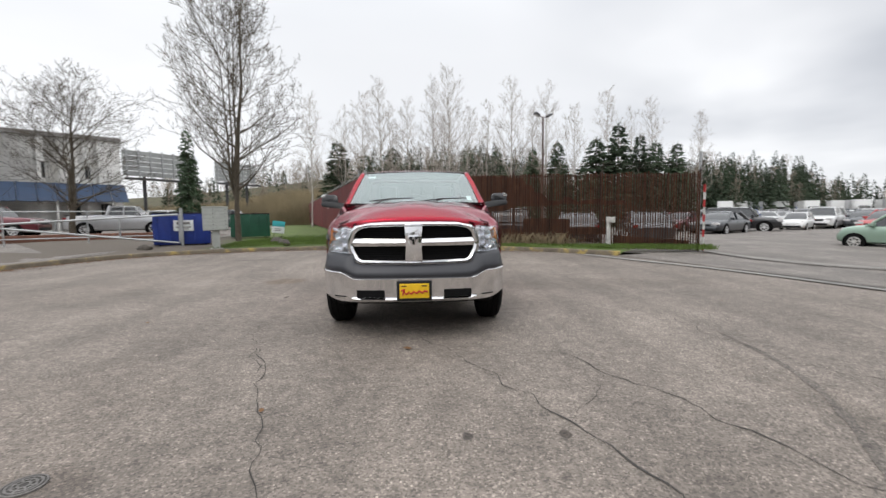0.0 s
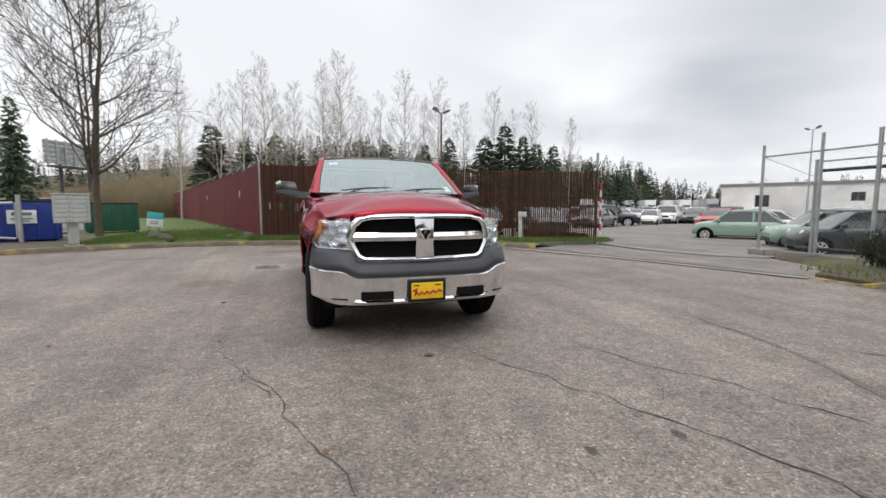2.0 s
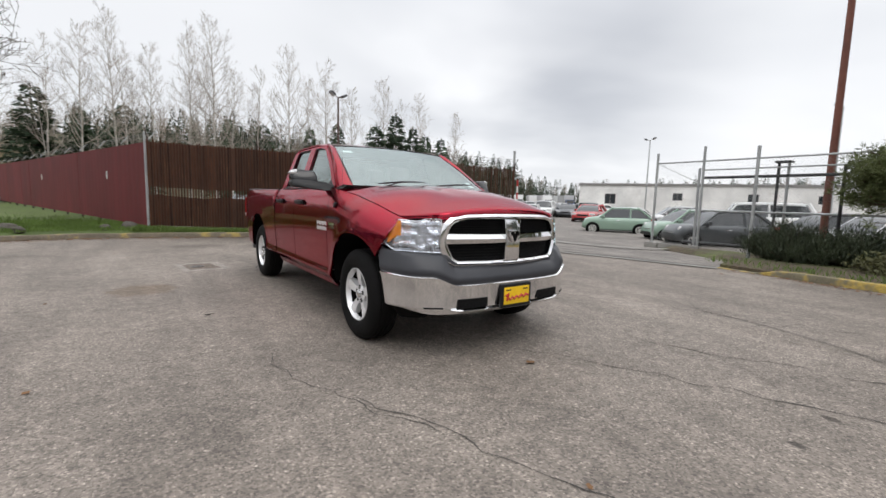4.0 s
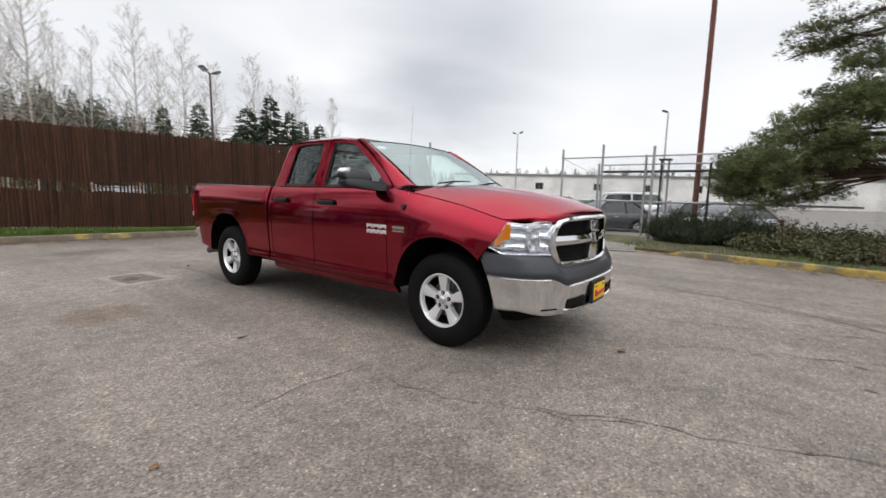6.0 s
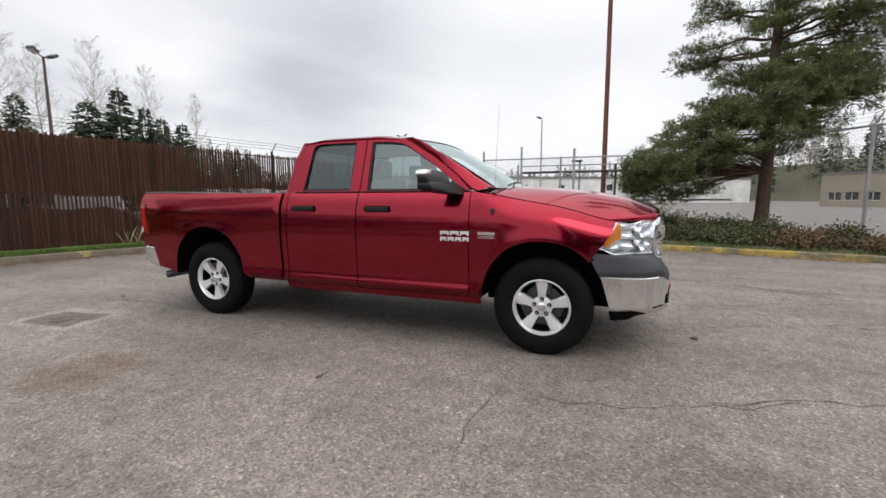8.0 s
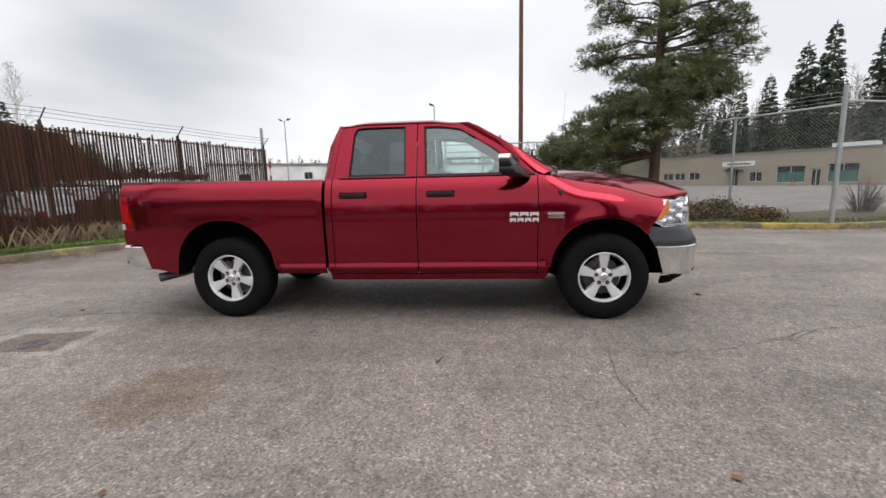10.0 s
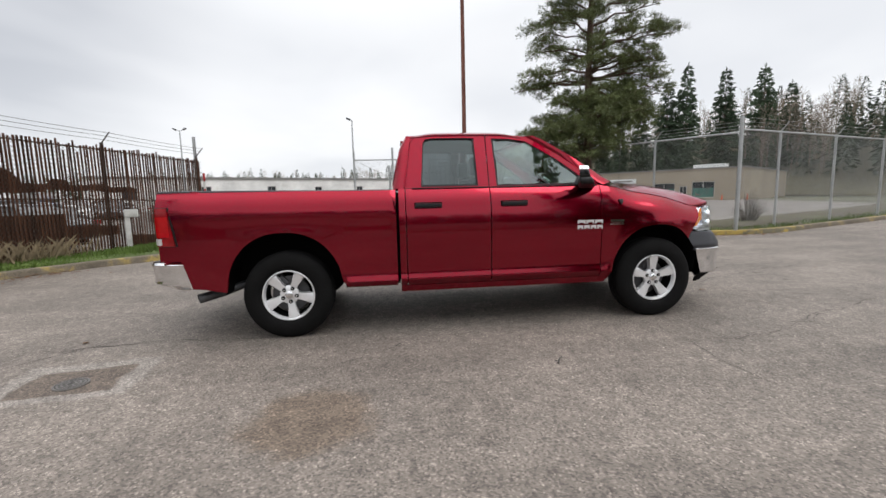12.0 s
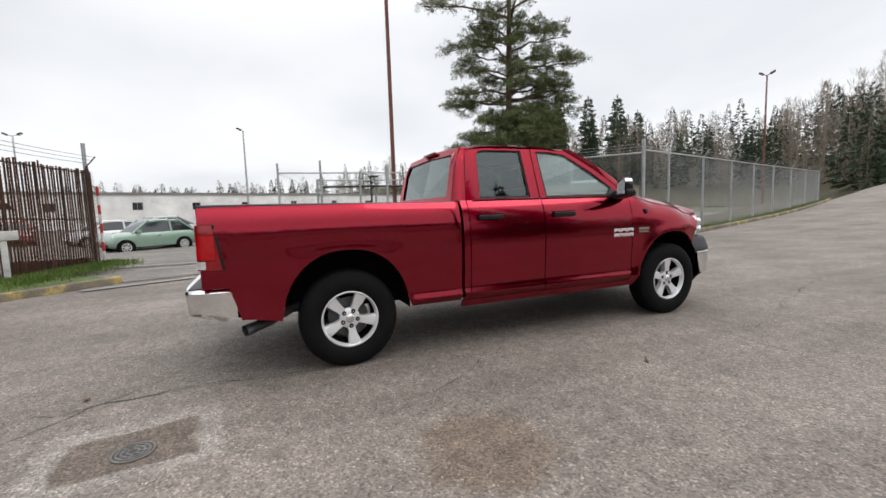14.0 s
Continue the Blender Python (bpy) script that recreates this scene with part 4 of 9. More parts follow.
part("bed_floor", bm, paint, truck)
bm = bmesh.new()
box(bm, -0.95, 0.95, 2.605, 2.635, 0.50, 1.31, 0.006)
part("bed_front_wall", bm, paint, truck)
bm = bmesh.new()
shell(bm, [[(x, 4.625 + 0.02 * (1 - (x / 0.9) ** 4), z) for z in (0.70, 0.76, 0.80, 1.15, 1.20, 1.28, 1.315, 1.335)] for x in [-0.885 + 1.77 * k / 20 for k in range(21)]], 0.06, lambda p: (0, -1, 0))
tailgate = part("tailgate", bm, paint, truck)
bm = bmesh.new()
box(bm, -0.17, 0.17, 4.64, 4.668, 1.13, 1.21, 0.012)
part("tailgate_handle", bm, black_plastic, tailgate, "black tailgate handle")
REAR_PLAN = [(-0.972, 4.40), (-0.970, 4.50), (-0.955, 4.60), (-0.915, 4.69), (-0.86, 4.735), (-0.6, 4.765), (0, 4.775), (0.6, 4.765), (0.86, 4.735), (0.915, 4.69), (0.955, 4.60), (0.970, 4.50), (0.972, 4.40)]
plan = spline([(x, y, 0) for x, y in REAR_PLAN], 0.05)
grid = []
for p in plan:
    out = Vector((p.x / 0.95, max(0.0, p.y - 4.55) * 3, 0)).normalized()
    side = abs(p.x) / 0.95
    lowz = 0.488 + 0.055 * smooth(4.42, 4.72, p.y) * side
    grid.append([p - out * 0.05 + Vector((0, 0, 0.735)), p - out * 0.010 + Vector((0, 0, 0.733)), p + out * 0.006 + Vector((0, 0, 0.715)), p + Vector((0, 0, 0.66)), p - out * 0.012 + Vector((0, 0, 0.60)), p - out * 0.006 + Vector((0, 0, 0.55)), p - out * 0.02 + Vector((0, 0, lowz)), p - out * 0.05 + Vector((0, 0, lowz))])
bm = bmesh.new()
shell(bm, grid, 0.004, lambda p: (0, -1, 0))
rear_bumper = part("rear_bumper", bm, chrome, truck, "chrome rear step bumper", 40)
bm = bmesh.new()
box(bm, -0.86, 0.86, 4.63, 4.725, 0.70, 0.741, 0.01)
part("step_pad", bm, black_plastic, rear_bumper, "black step pad")

# nose: grille, lamps, fascia, bumper
at_grille = lambda u, v, d: (u, -0.932 + 0.115 * (abs(u) / 0.65) ** 2.2 + 0.10 * max(0.0, v - 1.0) ** 1.2 + d, v)
mirrored = lambda half: half + [(-u, v) for u, v in half[::-1] if u > 0]
G_OUT = mirrored([(0.0, 1.132), (0.25, 1.131), (0.45, 1.124), (0.565, 1.105), (0.625, 1.055), (0.652, 0.95), (0.638, 0.865), (0.585, 0.770), (0.530, 0.742), (0.25, 0.737), (0.0, 0.736)])
G_IN = mirrored([(0.0, 1.096), (0.25, 1.094), (0.44, 1.088), (0.525, 1.070), (0.568, 1.030), (0.595, 0.95), (0.583, 0.885), (0.540, 0.800), (0.500, 0.777), (0.25, 0.773), (0.0, 0.772)])
G_OUT, G_IN = ([(u, v + 0.09 * max(0.0, v - 1.0)) for u, v in g] for g in (G_OUT, G_IN))
grille = ring("grille", G_OUT, G_IN, at_grille, 0.07, chrome, truck, "chrome crosshair grille surround", 40)
G_MID = [((a[0] + b[0]) / 2, (a[1] + b[1]) / 2) for a, b in zip(G_OUT, G_IN)]
bm = bmesh.new()
rows = [[bm.verts.new(at_grille(u, v, d)) for u, v in line] for line, d in ((G_OUT, 0.004), (G_MID, -0.018), (G_IN, 0.004))]
for a, b in zip(rows, rows[1:]):
    for k in range(len(a)):
        bm.faces.new((a[k], a[(k + 1) % len(a)], b[(k + 1) % len(a)], b[k]))
part("grille_rim", bm, chrome, grille, "rounded chrome rim", 70)
for z0, z1, x0, x1 in ((0.985, 1.098, 0.07, 0.60), (0.770, 0.908, 0.07, 0.61)):
    for s in (-1, 1):
        bm = bmesh.new()
        shell(bm, [[at_grille(s * (x0 + (x1 - x0) * k / 8), z0 + (z1 - z0) * j / 3, 0.055) for j in range(4)] for k in range(9)], 0.01, lambda p: (0, 1, 0))
        insert = part("grille_insert", bm, mesh_black, grille, "black mesh insert")
        bm = bmesh.new()
        for j in range(1, 6):
            zz = z0 + (z1 - z0) * j / 6
            tube(bm, [at_grille(s * (x0 + (x1 - x0) * k / 4), zz, 0.046) for k in range(5)], 0.0035, 4)
        part("grille_wire", bm, mesh_black, insert)
bm = bmesh.new()
for s in (-1, 1):
    grid = []
    for k in range(9):
        x = s * (0.06 + 0.535 * k / 8)
        top, low = 0.978 + 0.006 * k / 8, 0.912 - 0.004 * k / 8
        grid.append([at_grille(x, top, 0.05), at_grille(x, top, 0.012), at_grille(x, (top + low) / 2, -0.006), at_grille(x, low, 0.012), at_grille(x, low, 0.05)])
    shell(bm, grid, 0.004, lambda p: (0, 1, 0))
part("cross_bar", bm, chrome, grille, "chrome cross bar", 40)
bm = bmesh.new()
prism(bm, [(-0.088, 1.10), (0.088, 1.10), (0.080, 1.00), (0.076, 0.90), (0.084, 0.77), (-0.084, 0.77), (-0.076, 0.90), (-0.080, 1.00)], -0.012, 0.05, at_grille, 0.008)
part("centre_bar", bm, chrome, grille, "chrome centre bar")
bm = bmesh.new()
prism(bm, [(-0.052, 1.018), (0.052, 1.018), (0.048, 0.965), (0.020, 0.922), (0, 0.908), (-0.020, 0.922), (-0.048, 0.965)], -0.034, -0.012, at_grille, 0.006)
badge = part("badge", bm, chrome, grille, "plain chrome shield badge")
bm = bmesh.new()
for s in (-1, 1):
    prism(bm, [(s * 0.012, 1.005), (s * 0.040, 1.000), (s * 0.038, 0.968), (s * 0.026, 0.978), (s * 0.016, 0.945)], -0.040, -0.033, at_grille)
prism(bm, [(-0.008, 0.985), (0.008, 0.985), (0.012, 0.935), (0, 0.922), (-0.012, 0.935)], -0.040, -0.033, at_grille)
part("badge_inlay", bm, underside, badge, "dark inlay shapes")

LAMP_PLAN = spline([(0.648, -0.838, 0), (0.70, -0.785, 0), (0.765, -0.715, 0), (0.832, -0.63, 0), (0.895, -0.535, 0), (0.934, -0.424, 0)], 0.026)
FRONT_HALF = [(0, -0.985), (0.25, -0.981), (0.45, -0.965), (0.60, -0.930), (0.73, -0.866), (0.83, -0.780), (0.896, -0.672), (0.928, -0.555), (0.940, -0.440)]
for s in (-1, 1):
    def lamp_grid(off, lo_in, hi_in):
        g = []
        for k, p in enumerate(LAMP_PLAN):
            t = k / (len(LAMP_PLAN) - 1)
            lo = 0.836 + 0.045 * smooth(0.72, 1.0, t) + lo_in
            hi = min(bonnet_z(min(p.x, bonnet_edge(p.y)), p.y) - 0.011, lerp_table([(-0.565, 1.10), (-0.545, 1.054), (-0.424, 0.894)], p.y)) - hi_in
            hi = max(hi, lo + 0.004)
            nrm = Vector((0.62, -0.78, 0)).lerp(Vector((0.98, -0.2, 0)), t).normalized()
            row = []
            for j in range(7):
                v = j / 6
                q = p - nrm * (off + 0.016 * v * v * (1 - t * 0.4))
                row.append((s * q.x, q.y, lo + (hi - lo) * v))
            g.append(row)
        return g

    bm = bmesh.new()
    shell(bm, lamp_grid(0.0, 0, 0), 0.004, lambda p: (-s * 0.7, 0.7, 0))
    lamp = part("headlamp", bm, lens, truck, "clear headlamp lens over chrome reflectors", 60)
    lamp.visible_shadow = False
    bm = bmesh.new()
    base_g = lamp_grid(0.050, 0.004, 0.004)
    facets = []
    for k, row in enumerate(base_g):
        fine = []
        for j in range(13):
            q = Vector(row[j // 2]).lerp(Vector(row[min(6, j // 2 + 1)]), 0.5 * (j % 2))
            fine.append(q + Vector((s * 0.5, -0.85, 0)) * (0.018 * ((j // 2) % 2) + 0.010 * math.sin(k * 0.9)))
        facets.append(fine)
    shell(bm, facets, 0.01, lambda p: (-s * 0.7, 0.7, 0))
    part("reflector", bm, lamp_silver, lamp, "faceted chrome lamp housing", 5)
    g = lamp_grid(0.03, 0.006, 0.006)
    bm = bmesh.new()
    tube(bm, [Vector(r[0]) for r in g] + [Vector(g[-1][j]) for j in range(1, 7)] + [Vector(r[6]) for r in g[::-1]] + [Vector(g[0][j]) for j in range(5, -1, -1)], 0.006, 5, False)
    part("lamp_bezel", bm, lamp_silver, lamp, "thin silver bezel")
    for t, v, r in ((0.30, 0.30, 0.050), (0.34, 0.74, 0.042)):
        p = LAMP_PLAN[int(t * (len(LAMP_PLAN) - 1))]
        nrm = Vector((s * 0.45, -0.89, 0)).normalized()
        c = Vector((s * p.x, p.y, 0.845 + 0.22 * v)) - nrm * 0.05
        bm = bmesh.new()
        lathe(bm, [(0.008, 0.022), (0.014, 0.030), (0.018, 0.012), (r * 0.75, 0.02), (r, 0.045), (r * 1.06, 0.045), (r * 1.06, 0.0)], Matrix.Translation(c) @ nrm.to_track_quat("Z", "Y").to_matrix().to_4x4(), 20)
        part("reflector_bowl", bm, lamp_silver, lamp, "round chrome reflector bowl", 40)
    g, last = lamp_grid(0.018, 0.010, 0.012), len(LAMP_PLAN) - 1
    bm = bmesh.new()
    shell(bm, [[g[k][j] for j in range(2 if k > last - 4 else 3, 7)] if k > last - 4 else [Vector(g[k][3]).lerp(Vector(g[k][6]), w / 4) for w in range(5)] for k in range(last - 7, last - 1)], 0.008, lambda p: (-s * 0.7, 0.7, 0))
    part("turn_signal", bm, amber, lamp, "amber turn signal section", 40)

half = [Vector((x, y, 0)) for x, y in FRONT_HALF]
nose_line = spline([Vector((-p.x, p.y, 0)) for p in half[:0:-1]] + half, 0.05)


NOSE_SLANT = [(0.26, -0.12), (0.37, -0.095), (0.66, -0.010), (0.81, 0.075), (0.90, 0.11)]


def nose_grid(section):
    """Sweeps a section of (outward, height) round the nose; section(p) returns it."""
    g = []
    for k, p in enumerate(nose_line):
        d = (nose_line[min(k + 1, len(nose_line) - 1)] - nose_line[max(k - 1, 0)]).normalized()
        out = Vector((d.y, -d.x, 0))
        end = smooth(-0.64, -0.44, p.y)
        g.append([p + out * o + Vector((0, end * lerp_table(NOSE_SLANT, z), z)) for o, z in section(p)])
    return g


def chrome_top(p):
    return 0.612 + 0.062 * smooth(0.55, 0.72, abs(p.x)) + 0.006 * smooth(0.8, 1.0, abs(p.x))


def fascia_section(p):
    zt = 0.736 + 0.105 * smooth(0.575, 0.66, abs(p.x)) + 0.035 * smooth(-0.52, -0.44, p.y)
    c = chrome_top(p)
    back = 0.060 - 0.035 * smooth(0.6, 0.95, abs(p.x)) + 0.05 * smooth(0.56, 0.70, abs(p.x)) * (1 - smooth(0.75, 0.95, abs(p.x)))
    return [(-back - 0.02, zt), (-back, zt - 0.004), (-back * 0.55, zt - 0.035), (-0.006, c + 0.055), (0.004, c + 0.03), (0.0, c + 0.002), (-0.03, c - 0.03)]


bm = bmesh.new()
shell(bm, nose_grid(fascia_section), 0.01, lambda p: (0, 1, 0))
part("front_fascia", bm, dark_grey, truck, "dark grey plastic upper bumper fascia", 50)


def bumper_section(p):
    c = chrome_top(p)
    flat = 1 - smooth(0.50, 0.66, abs(p.x))
    low = 0.372 + 0.045 * smooth(0.72, 0.97, abs(p.x))
    return [(-0.035, c - 0.004), (0.002, c - 0.002), (0.014, c - 0.010), (0.012, c - 0.024), (0.004, c - 0.06), (0.0, 0.50), (-0.012 * flat, 0.435), (-0.010 * flat, 0.420 + 0.01 * (1 - flat)), (0.014 * flat - 0.006 * (1 - flat), 0.405 + 0.015 * (1 - flat)), (0.008 * flat - 0.012, low + 0.01), (-0.03, low), (-0.07, low + 0.002)]


bm = bmesh.new()
shell(bm, nose_grid(bumper_section), 0.004, lambda p: (0, 1, 0))
bumper = part("front_bumper", bm, chrome, truck, "polished chrome front bumper", 35)
nose_y = lambda x: curve_table(FRONT_HALF, abs(x))
on_nose = lambda u, v, d: (u, nose_y(u) + d, v)
for s in (-1, 1):
    bm = bmesh.new()
    shell(bm, [[on_nose(s * x, z, -0.006) for z in (0.424, 0.445, 0.47, 0.494)] for x in (0.285, 0.34, 0.40, 0.46, 0.52, 0.552)], 0.02, lambda p: (0, 1, 0))
    part("bumper_slot", bm, mesh_black, bumper, "black air slot")
    bm = bmesh.new()
    shell(bm, [[(s * x, nose_y(x) - 0.004, z) for z in (0.425, 0.436)] for x in (0.66, 0.70, 0.74, 0.78)], 0.01, lambda p: (0, 1, 0))
    part("parking_sensor_slot", bm, mesh_black, bumper, "small dark slot")
bm = bmesh.new()
box(bm, -0.168, 0.168, -1.012, -0.985, 0.392, 0.585, 0.010)
frame_ob = part("plate_frame", bm, black_plastic, truck, "black plate frame")
bm = bmesh.new()
box(bm, -0.140, 0.140, -1.017, -1.010, 0.420, 0.560, 0.003)
part("plate", bm, plate_yellow, frame_ob, "yellow dealer plate with a red script shape")
bm = bmesh.new()
tube(bm, [(-0.125, -1.018, 0.492), (-0.095, -1.018, 0.512), (-0.11, -1.018, 0.452), (-0.095, -1.018, 0.480), (-0.075, -1.018, 0.456), (-0.05, -1.018, 0.480), (-0.03, -1.018, 0.460), (-0.005, -1.018, 0.484), (0.02, -1.018, 0.466), (0.05, -1.018, 0.488), (0.075, -1.018, 0.470), (0.10, -1.018, 0.490), (0.128, -1.018, 0.478)], 0.010, 5)
part("script_bar", bm, script_red, frame_ob, "red script stroke")
for zz in (0.412, 0.537):
    for x in (-0.12, 0.07):
        bm = bmesh.new()
        box(bm, x, x + 0.05, -1.019, -1.016, zz - 0.005, zz + 0.005, 0.001)
        part("plate_slot", bm, black_plastic, frame_ob, "dark bolt slot")
bm = bmesh.new()
shell(bm, nose_grid(lambda p: [(-0.05, 0.40), (-0.10, 0.35), (-0.20 + 0.08 * smooth(0.7, 0.93, abs(p.x)), 0.345 - 0.035 * smooth(0.6, 0.9, abs(p.x)))]), 0.015, lambda p: (0, 1, 0))
part("air_dam", bm, underside, truck, "black air dam under the bumper")

# wheels
spoke_out = [(0.048, -0.028), (0.075, -0.030), (0.12, -0.032), (0.17, -0.038), (0.205, -0.052), (0.216, -0.028), (0.219, 0.0), (0.216, 0.028), (0.205, 0.052), (0.17, 0.038), (0.12, 0.032), (0.075, 0.030), (0.048, 0.028)]
TYRE = [(0.232, -0.105), (0.248, -0.121), (0.275, -0.130), (0.305, -0.132), (0.340, -0.127), (0.368, -0.115), (0.388, -0.099), (0.3975, -0.082), (0.400, -0.072), (0.391, -0.069), (0.391, -0.057), (0.400, -0.054), (0.401, -0.025), (0.391, -0.022), (0.391, -0.009), (0.401, -0.006)]
TYRE += [(r, -x) for r, x in TYRE[::-1]]


def build_wheel(parent, at, side, turn):
    """A wheel whose face looks along side * x."""
    hub = new("wheel")
    hub.parent = parent
    hub.matrix_basis = pose(*at, 0, 90 * side, 0) @ pose(0, 0, 0, 0, 0, turn)
    bm = bmesh.new()
    lathe(bm, TYRE, None, 72, True)
    part("tyre", bm, rubber, hub, "black road tyre with smooth sidewalls", 40)
    bm = bmesh.new()
    lathe(bm, [(0.236, 0.098), (0.232, 0.112), (0.224, 0.114), (0.216, 0.100), (0.209, 0.070), (0.213, 0.068), (0.225, 0.098)], None, 56, True)
    part("rim", bm, alloy, hub, "silver alloy rim", 40)
    # near-black instead of alloy: shade inside the wheel put into the colour
    bm = bmesh.new()
    lathe(bm, [(0.210, 0.069), (0.195, -0.05), (0.215, -0.10), (0.232, -0.108), (0.238, -0.10), (0.205, -0.05), (0.2125, 0.069)], None, 48, True)
    part("barrel", bm, underside, hub, "inner rim barrel coloured near-black for the shade in the wheel", 40)
    bm = bmesh.new()
    for k in range(5):
        m = Matrix.Rotation(2 * math.pi * k / 5, 4, "Z")
        prism(bm, spoke_out, 0.030, 0.082, lambda u, v, d, m=m: m @ Vector((u, v, d + 0.020 * smooth(0.05, 0.20, u) - 0.012 * smooth(0.0, 0.05, abs(v)))), 0.006)
    lathe(bm, [(0.06, 0.02), (0.085, 0.03), (0.085, 0.070), (0.07, 0.080), (0.03, 0.078)], None, 30)
    part("spokes", bm, alloy, hub, "five broad silver spokes", 40)
    bm = bmesh.new()
    lathe(bm, [(0.036, 0.07), (0.036, 0.094), (0.030, 0.099), (0.010, 0.101)], None, 24)
    cap = part("hub_cap", bm, chrome, hub, "chrome hub cap")
    for k in range(5):
        bm = bmesh.new()
        a = 2 * math.pi * k / 5
        lathe(bm, [(0.009, 0.06), (0.009, 0.090), (0.006, 0.095)], Matrix.Translation((0.064 * math.cos(a), 0.064 * math.sin(a), 0)), 6)
        part("wheel_nut", bm, chrome, cap)
        # flat near-black disc in place of a shaded hole round the nut
        bm = bmesh.new()
        lathe(bm, [(0.0185, 0.070), (0.0185, 0.0825), (0.010, 0.0835)], Matrix.Translation((0.064 * math.cos(a), 0.064 * math.sin(a), 0)), 12)
        part("nut_recess", bm, underside, cap, "near-black disc for the shade round a wheel nut")
    bm = bmesh.new()
    lathe(bm, [(0.05, -0.03), (0.165, -0.03), (0.165, 0.0), (0.05, 0.0)], None, 40)
    box(bm, 0.09, 0.18, -0.07, 0.07, -0.05, 0.02, 0.01)
    part("brake_disc", bm, steel_dark, hub, "dark brake disc and caliper")
    return hub


for y, turns in ((0.0, (0, 30)), (WHEELBASE, (44, 5))):
    for s, turn in ((-1, turns[0]), (1, turns[1])):
        build_wheel(truck, (s * 0.845, y, R_TYRE - 0.004), s, turn)

# underbody, exhaust, axles
bm = bmesh.new()
for s in (-1, 1):
    box(bm, min(s * 0.42, s * 0.54), max(s * 0.42, s * 0.54), -0.85, 4.55, 0.42, 0.58, 0.01)
box(bm, -0.88, 0.88, 0.5, 2.52, 0.44, 0.50)
box(bm, -0.55, 0.55, -0.75, 0.55, 0.35, 0.9)
box(bm, -0.58, 0.58, 2.62, 4.50, 0.62, 0.70)
part("chassis", bm, underside, truck, "black chassis frame")
bm = bmesh.new()
tube(bm, [(-0.75, 0, 0.39), (0.75, 0, 0.39)], 0.045, 10)
part("axle", bm, underside, truck, "black front axle")
bm = bmesh.new()
tube(bm, [(-0.75, WHEELBASE, 0.39), (0.75, WHEELBASE, 0.39)], 0.045, 10)
lathe(bm, [(0.05, -0.12), (0.15, -0.08), (0.16, 0), (0.15, 0.08), (0.05, 0.12)], Matrix.Translation((0.05, WHEELBASE, 0.39)) @ Matrix.Rotation(radians(90), 4, "X"), 20)
part("axle", bm, underside, truck, "black rear axle with its round housing")
bm = bmesh.new()
tube(bm, [(-0.45, 2.9, 0.46), (-0.50, 3.85, 0.50), (-0.66, 4.02, 0.470), (-0.78, 4.18, 0.425), (-0.90, 4.36, 0.392)], [0.034, 0.034, 0.036, 0.040, 0.044], 14, False)
tube(bm, [(-0.897, 4.355, 0.393), (-0.80, 4.21, 0.42)], [0.038, 0.036], 14, False)
part("exhaust_pipe", bm, steel_dark, truck, "dark steel exhaust tip")
# antenna, badges
bm = bmesh.new()
prism(bm, [(0.385, 1.195), (0.425, 1.195), (0.418, 1.165), (0.402, 1.142), (0.390, 1.165)], -0.004, 0.018, lambda u, v, d: (-side_x(u, v) - d, u, v), 0.004)
antenna = part("antenna_base", bm, black_plastic, truck, "black antenna base on the wing")
bm = bmesh.new()
tube(bm, [(-0.93, 0.405, 1.20), (-0.925, 0.395, 1.55), (-0.92, 0.37, 2.03)], [0.002, 0.0014, 0.0008], 5)
part("antenna_mast", bm, steel_dark, antenna, "thin antenna mast")
for s in (-1, 1):
    for row, (zc, hh, cells) in enumerate(((0.985, 0.036, 3), (0.935, 0.036, 4))):
        w = 0.265 / cells
        on = lambda u, v, d, s=s: (s * (side_x(u, v) + d), u, v)
        for k in range(cells):
            y0 = 0.592 + k * w + 0.005
            y1, zt, zl = y0 + w - 0.012, zc + hh / 2, zc - hh / 2
            bm = bmesh.new()
            prism(bm, [(y0, zl), (y0 + 0.014, zl), (y0 + 0.014, zc - 0.006), (y1 - 0.014, zc - 0.006), (y1 - 0.014, zl), (y1, zl), (y1, zt), (y0, zt)], -0.004, 0.008, on)
            part("badge_block", bm, alloy, truck, "small chrome block of the door badge")
    bm = bmesh.new()
    for a, b, c, d in ((0.376, 0.520, 0.978, 1.000), (0.376, 0.520, 0.950, 0.958), (0.384, 0.512, 0.964, 0.970)):
        prism(bm, [(a, c), (b, c), (b, d), (a, d)], -0.004, 0.007, lambda u, v, dd, s=s: (s * (side_x(u, v) + dd), u, v))
    part("small_badge", bm, chrome, truck, "small chrome bar badge")

# cabin
bm = bmesh.new()
box(bm, -0.86, 0.86, 0.55, 2.50, 0.50, 0.60)
box(bm, -0.86, 0.86, 2.40, 2.50, 0.5, 1.30)
for s in (-1, 1):
    box(bm, min(s * 0.84, s * 0.90), max(s * 0.84, s * 0.90), 0.62, 2.45, 0.5, 1.325, 0.01)
part("cabin_shell", bm, cabin_trim, truck, "grey cabin lining")
bm = bmesh.new()
box(bm, -0.82, 0.82, 0.62, 0.98, 0.95, 1.345, 0.05)
box(bm, -0.70, 0.70, 1.25, 2.40, 1.815, 1.840, 0.01)
part("dashboard", bm, cabin_trim, truck, "grey dashboard and roof lining")
bm = bmesh.new()
wheel_m = Matrix.Translation((0.40, 1.06, 1.24)) @ Matrix.Rotation(radians(-62), 4, "X")
tube(bm, [wheel_m @ Vector((0.185 * math.cos(2 * math.pi * k / 24), 0.185 * math.sin(2 * math.pi * k / 24), 0)) for k in range(25)], 0.016, 8, False)
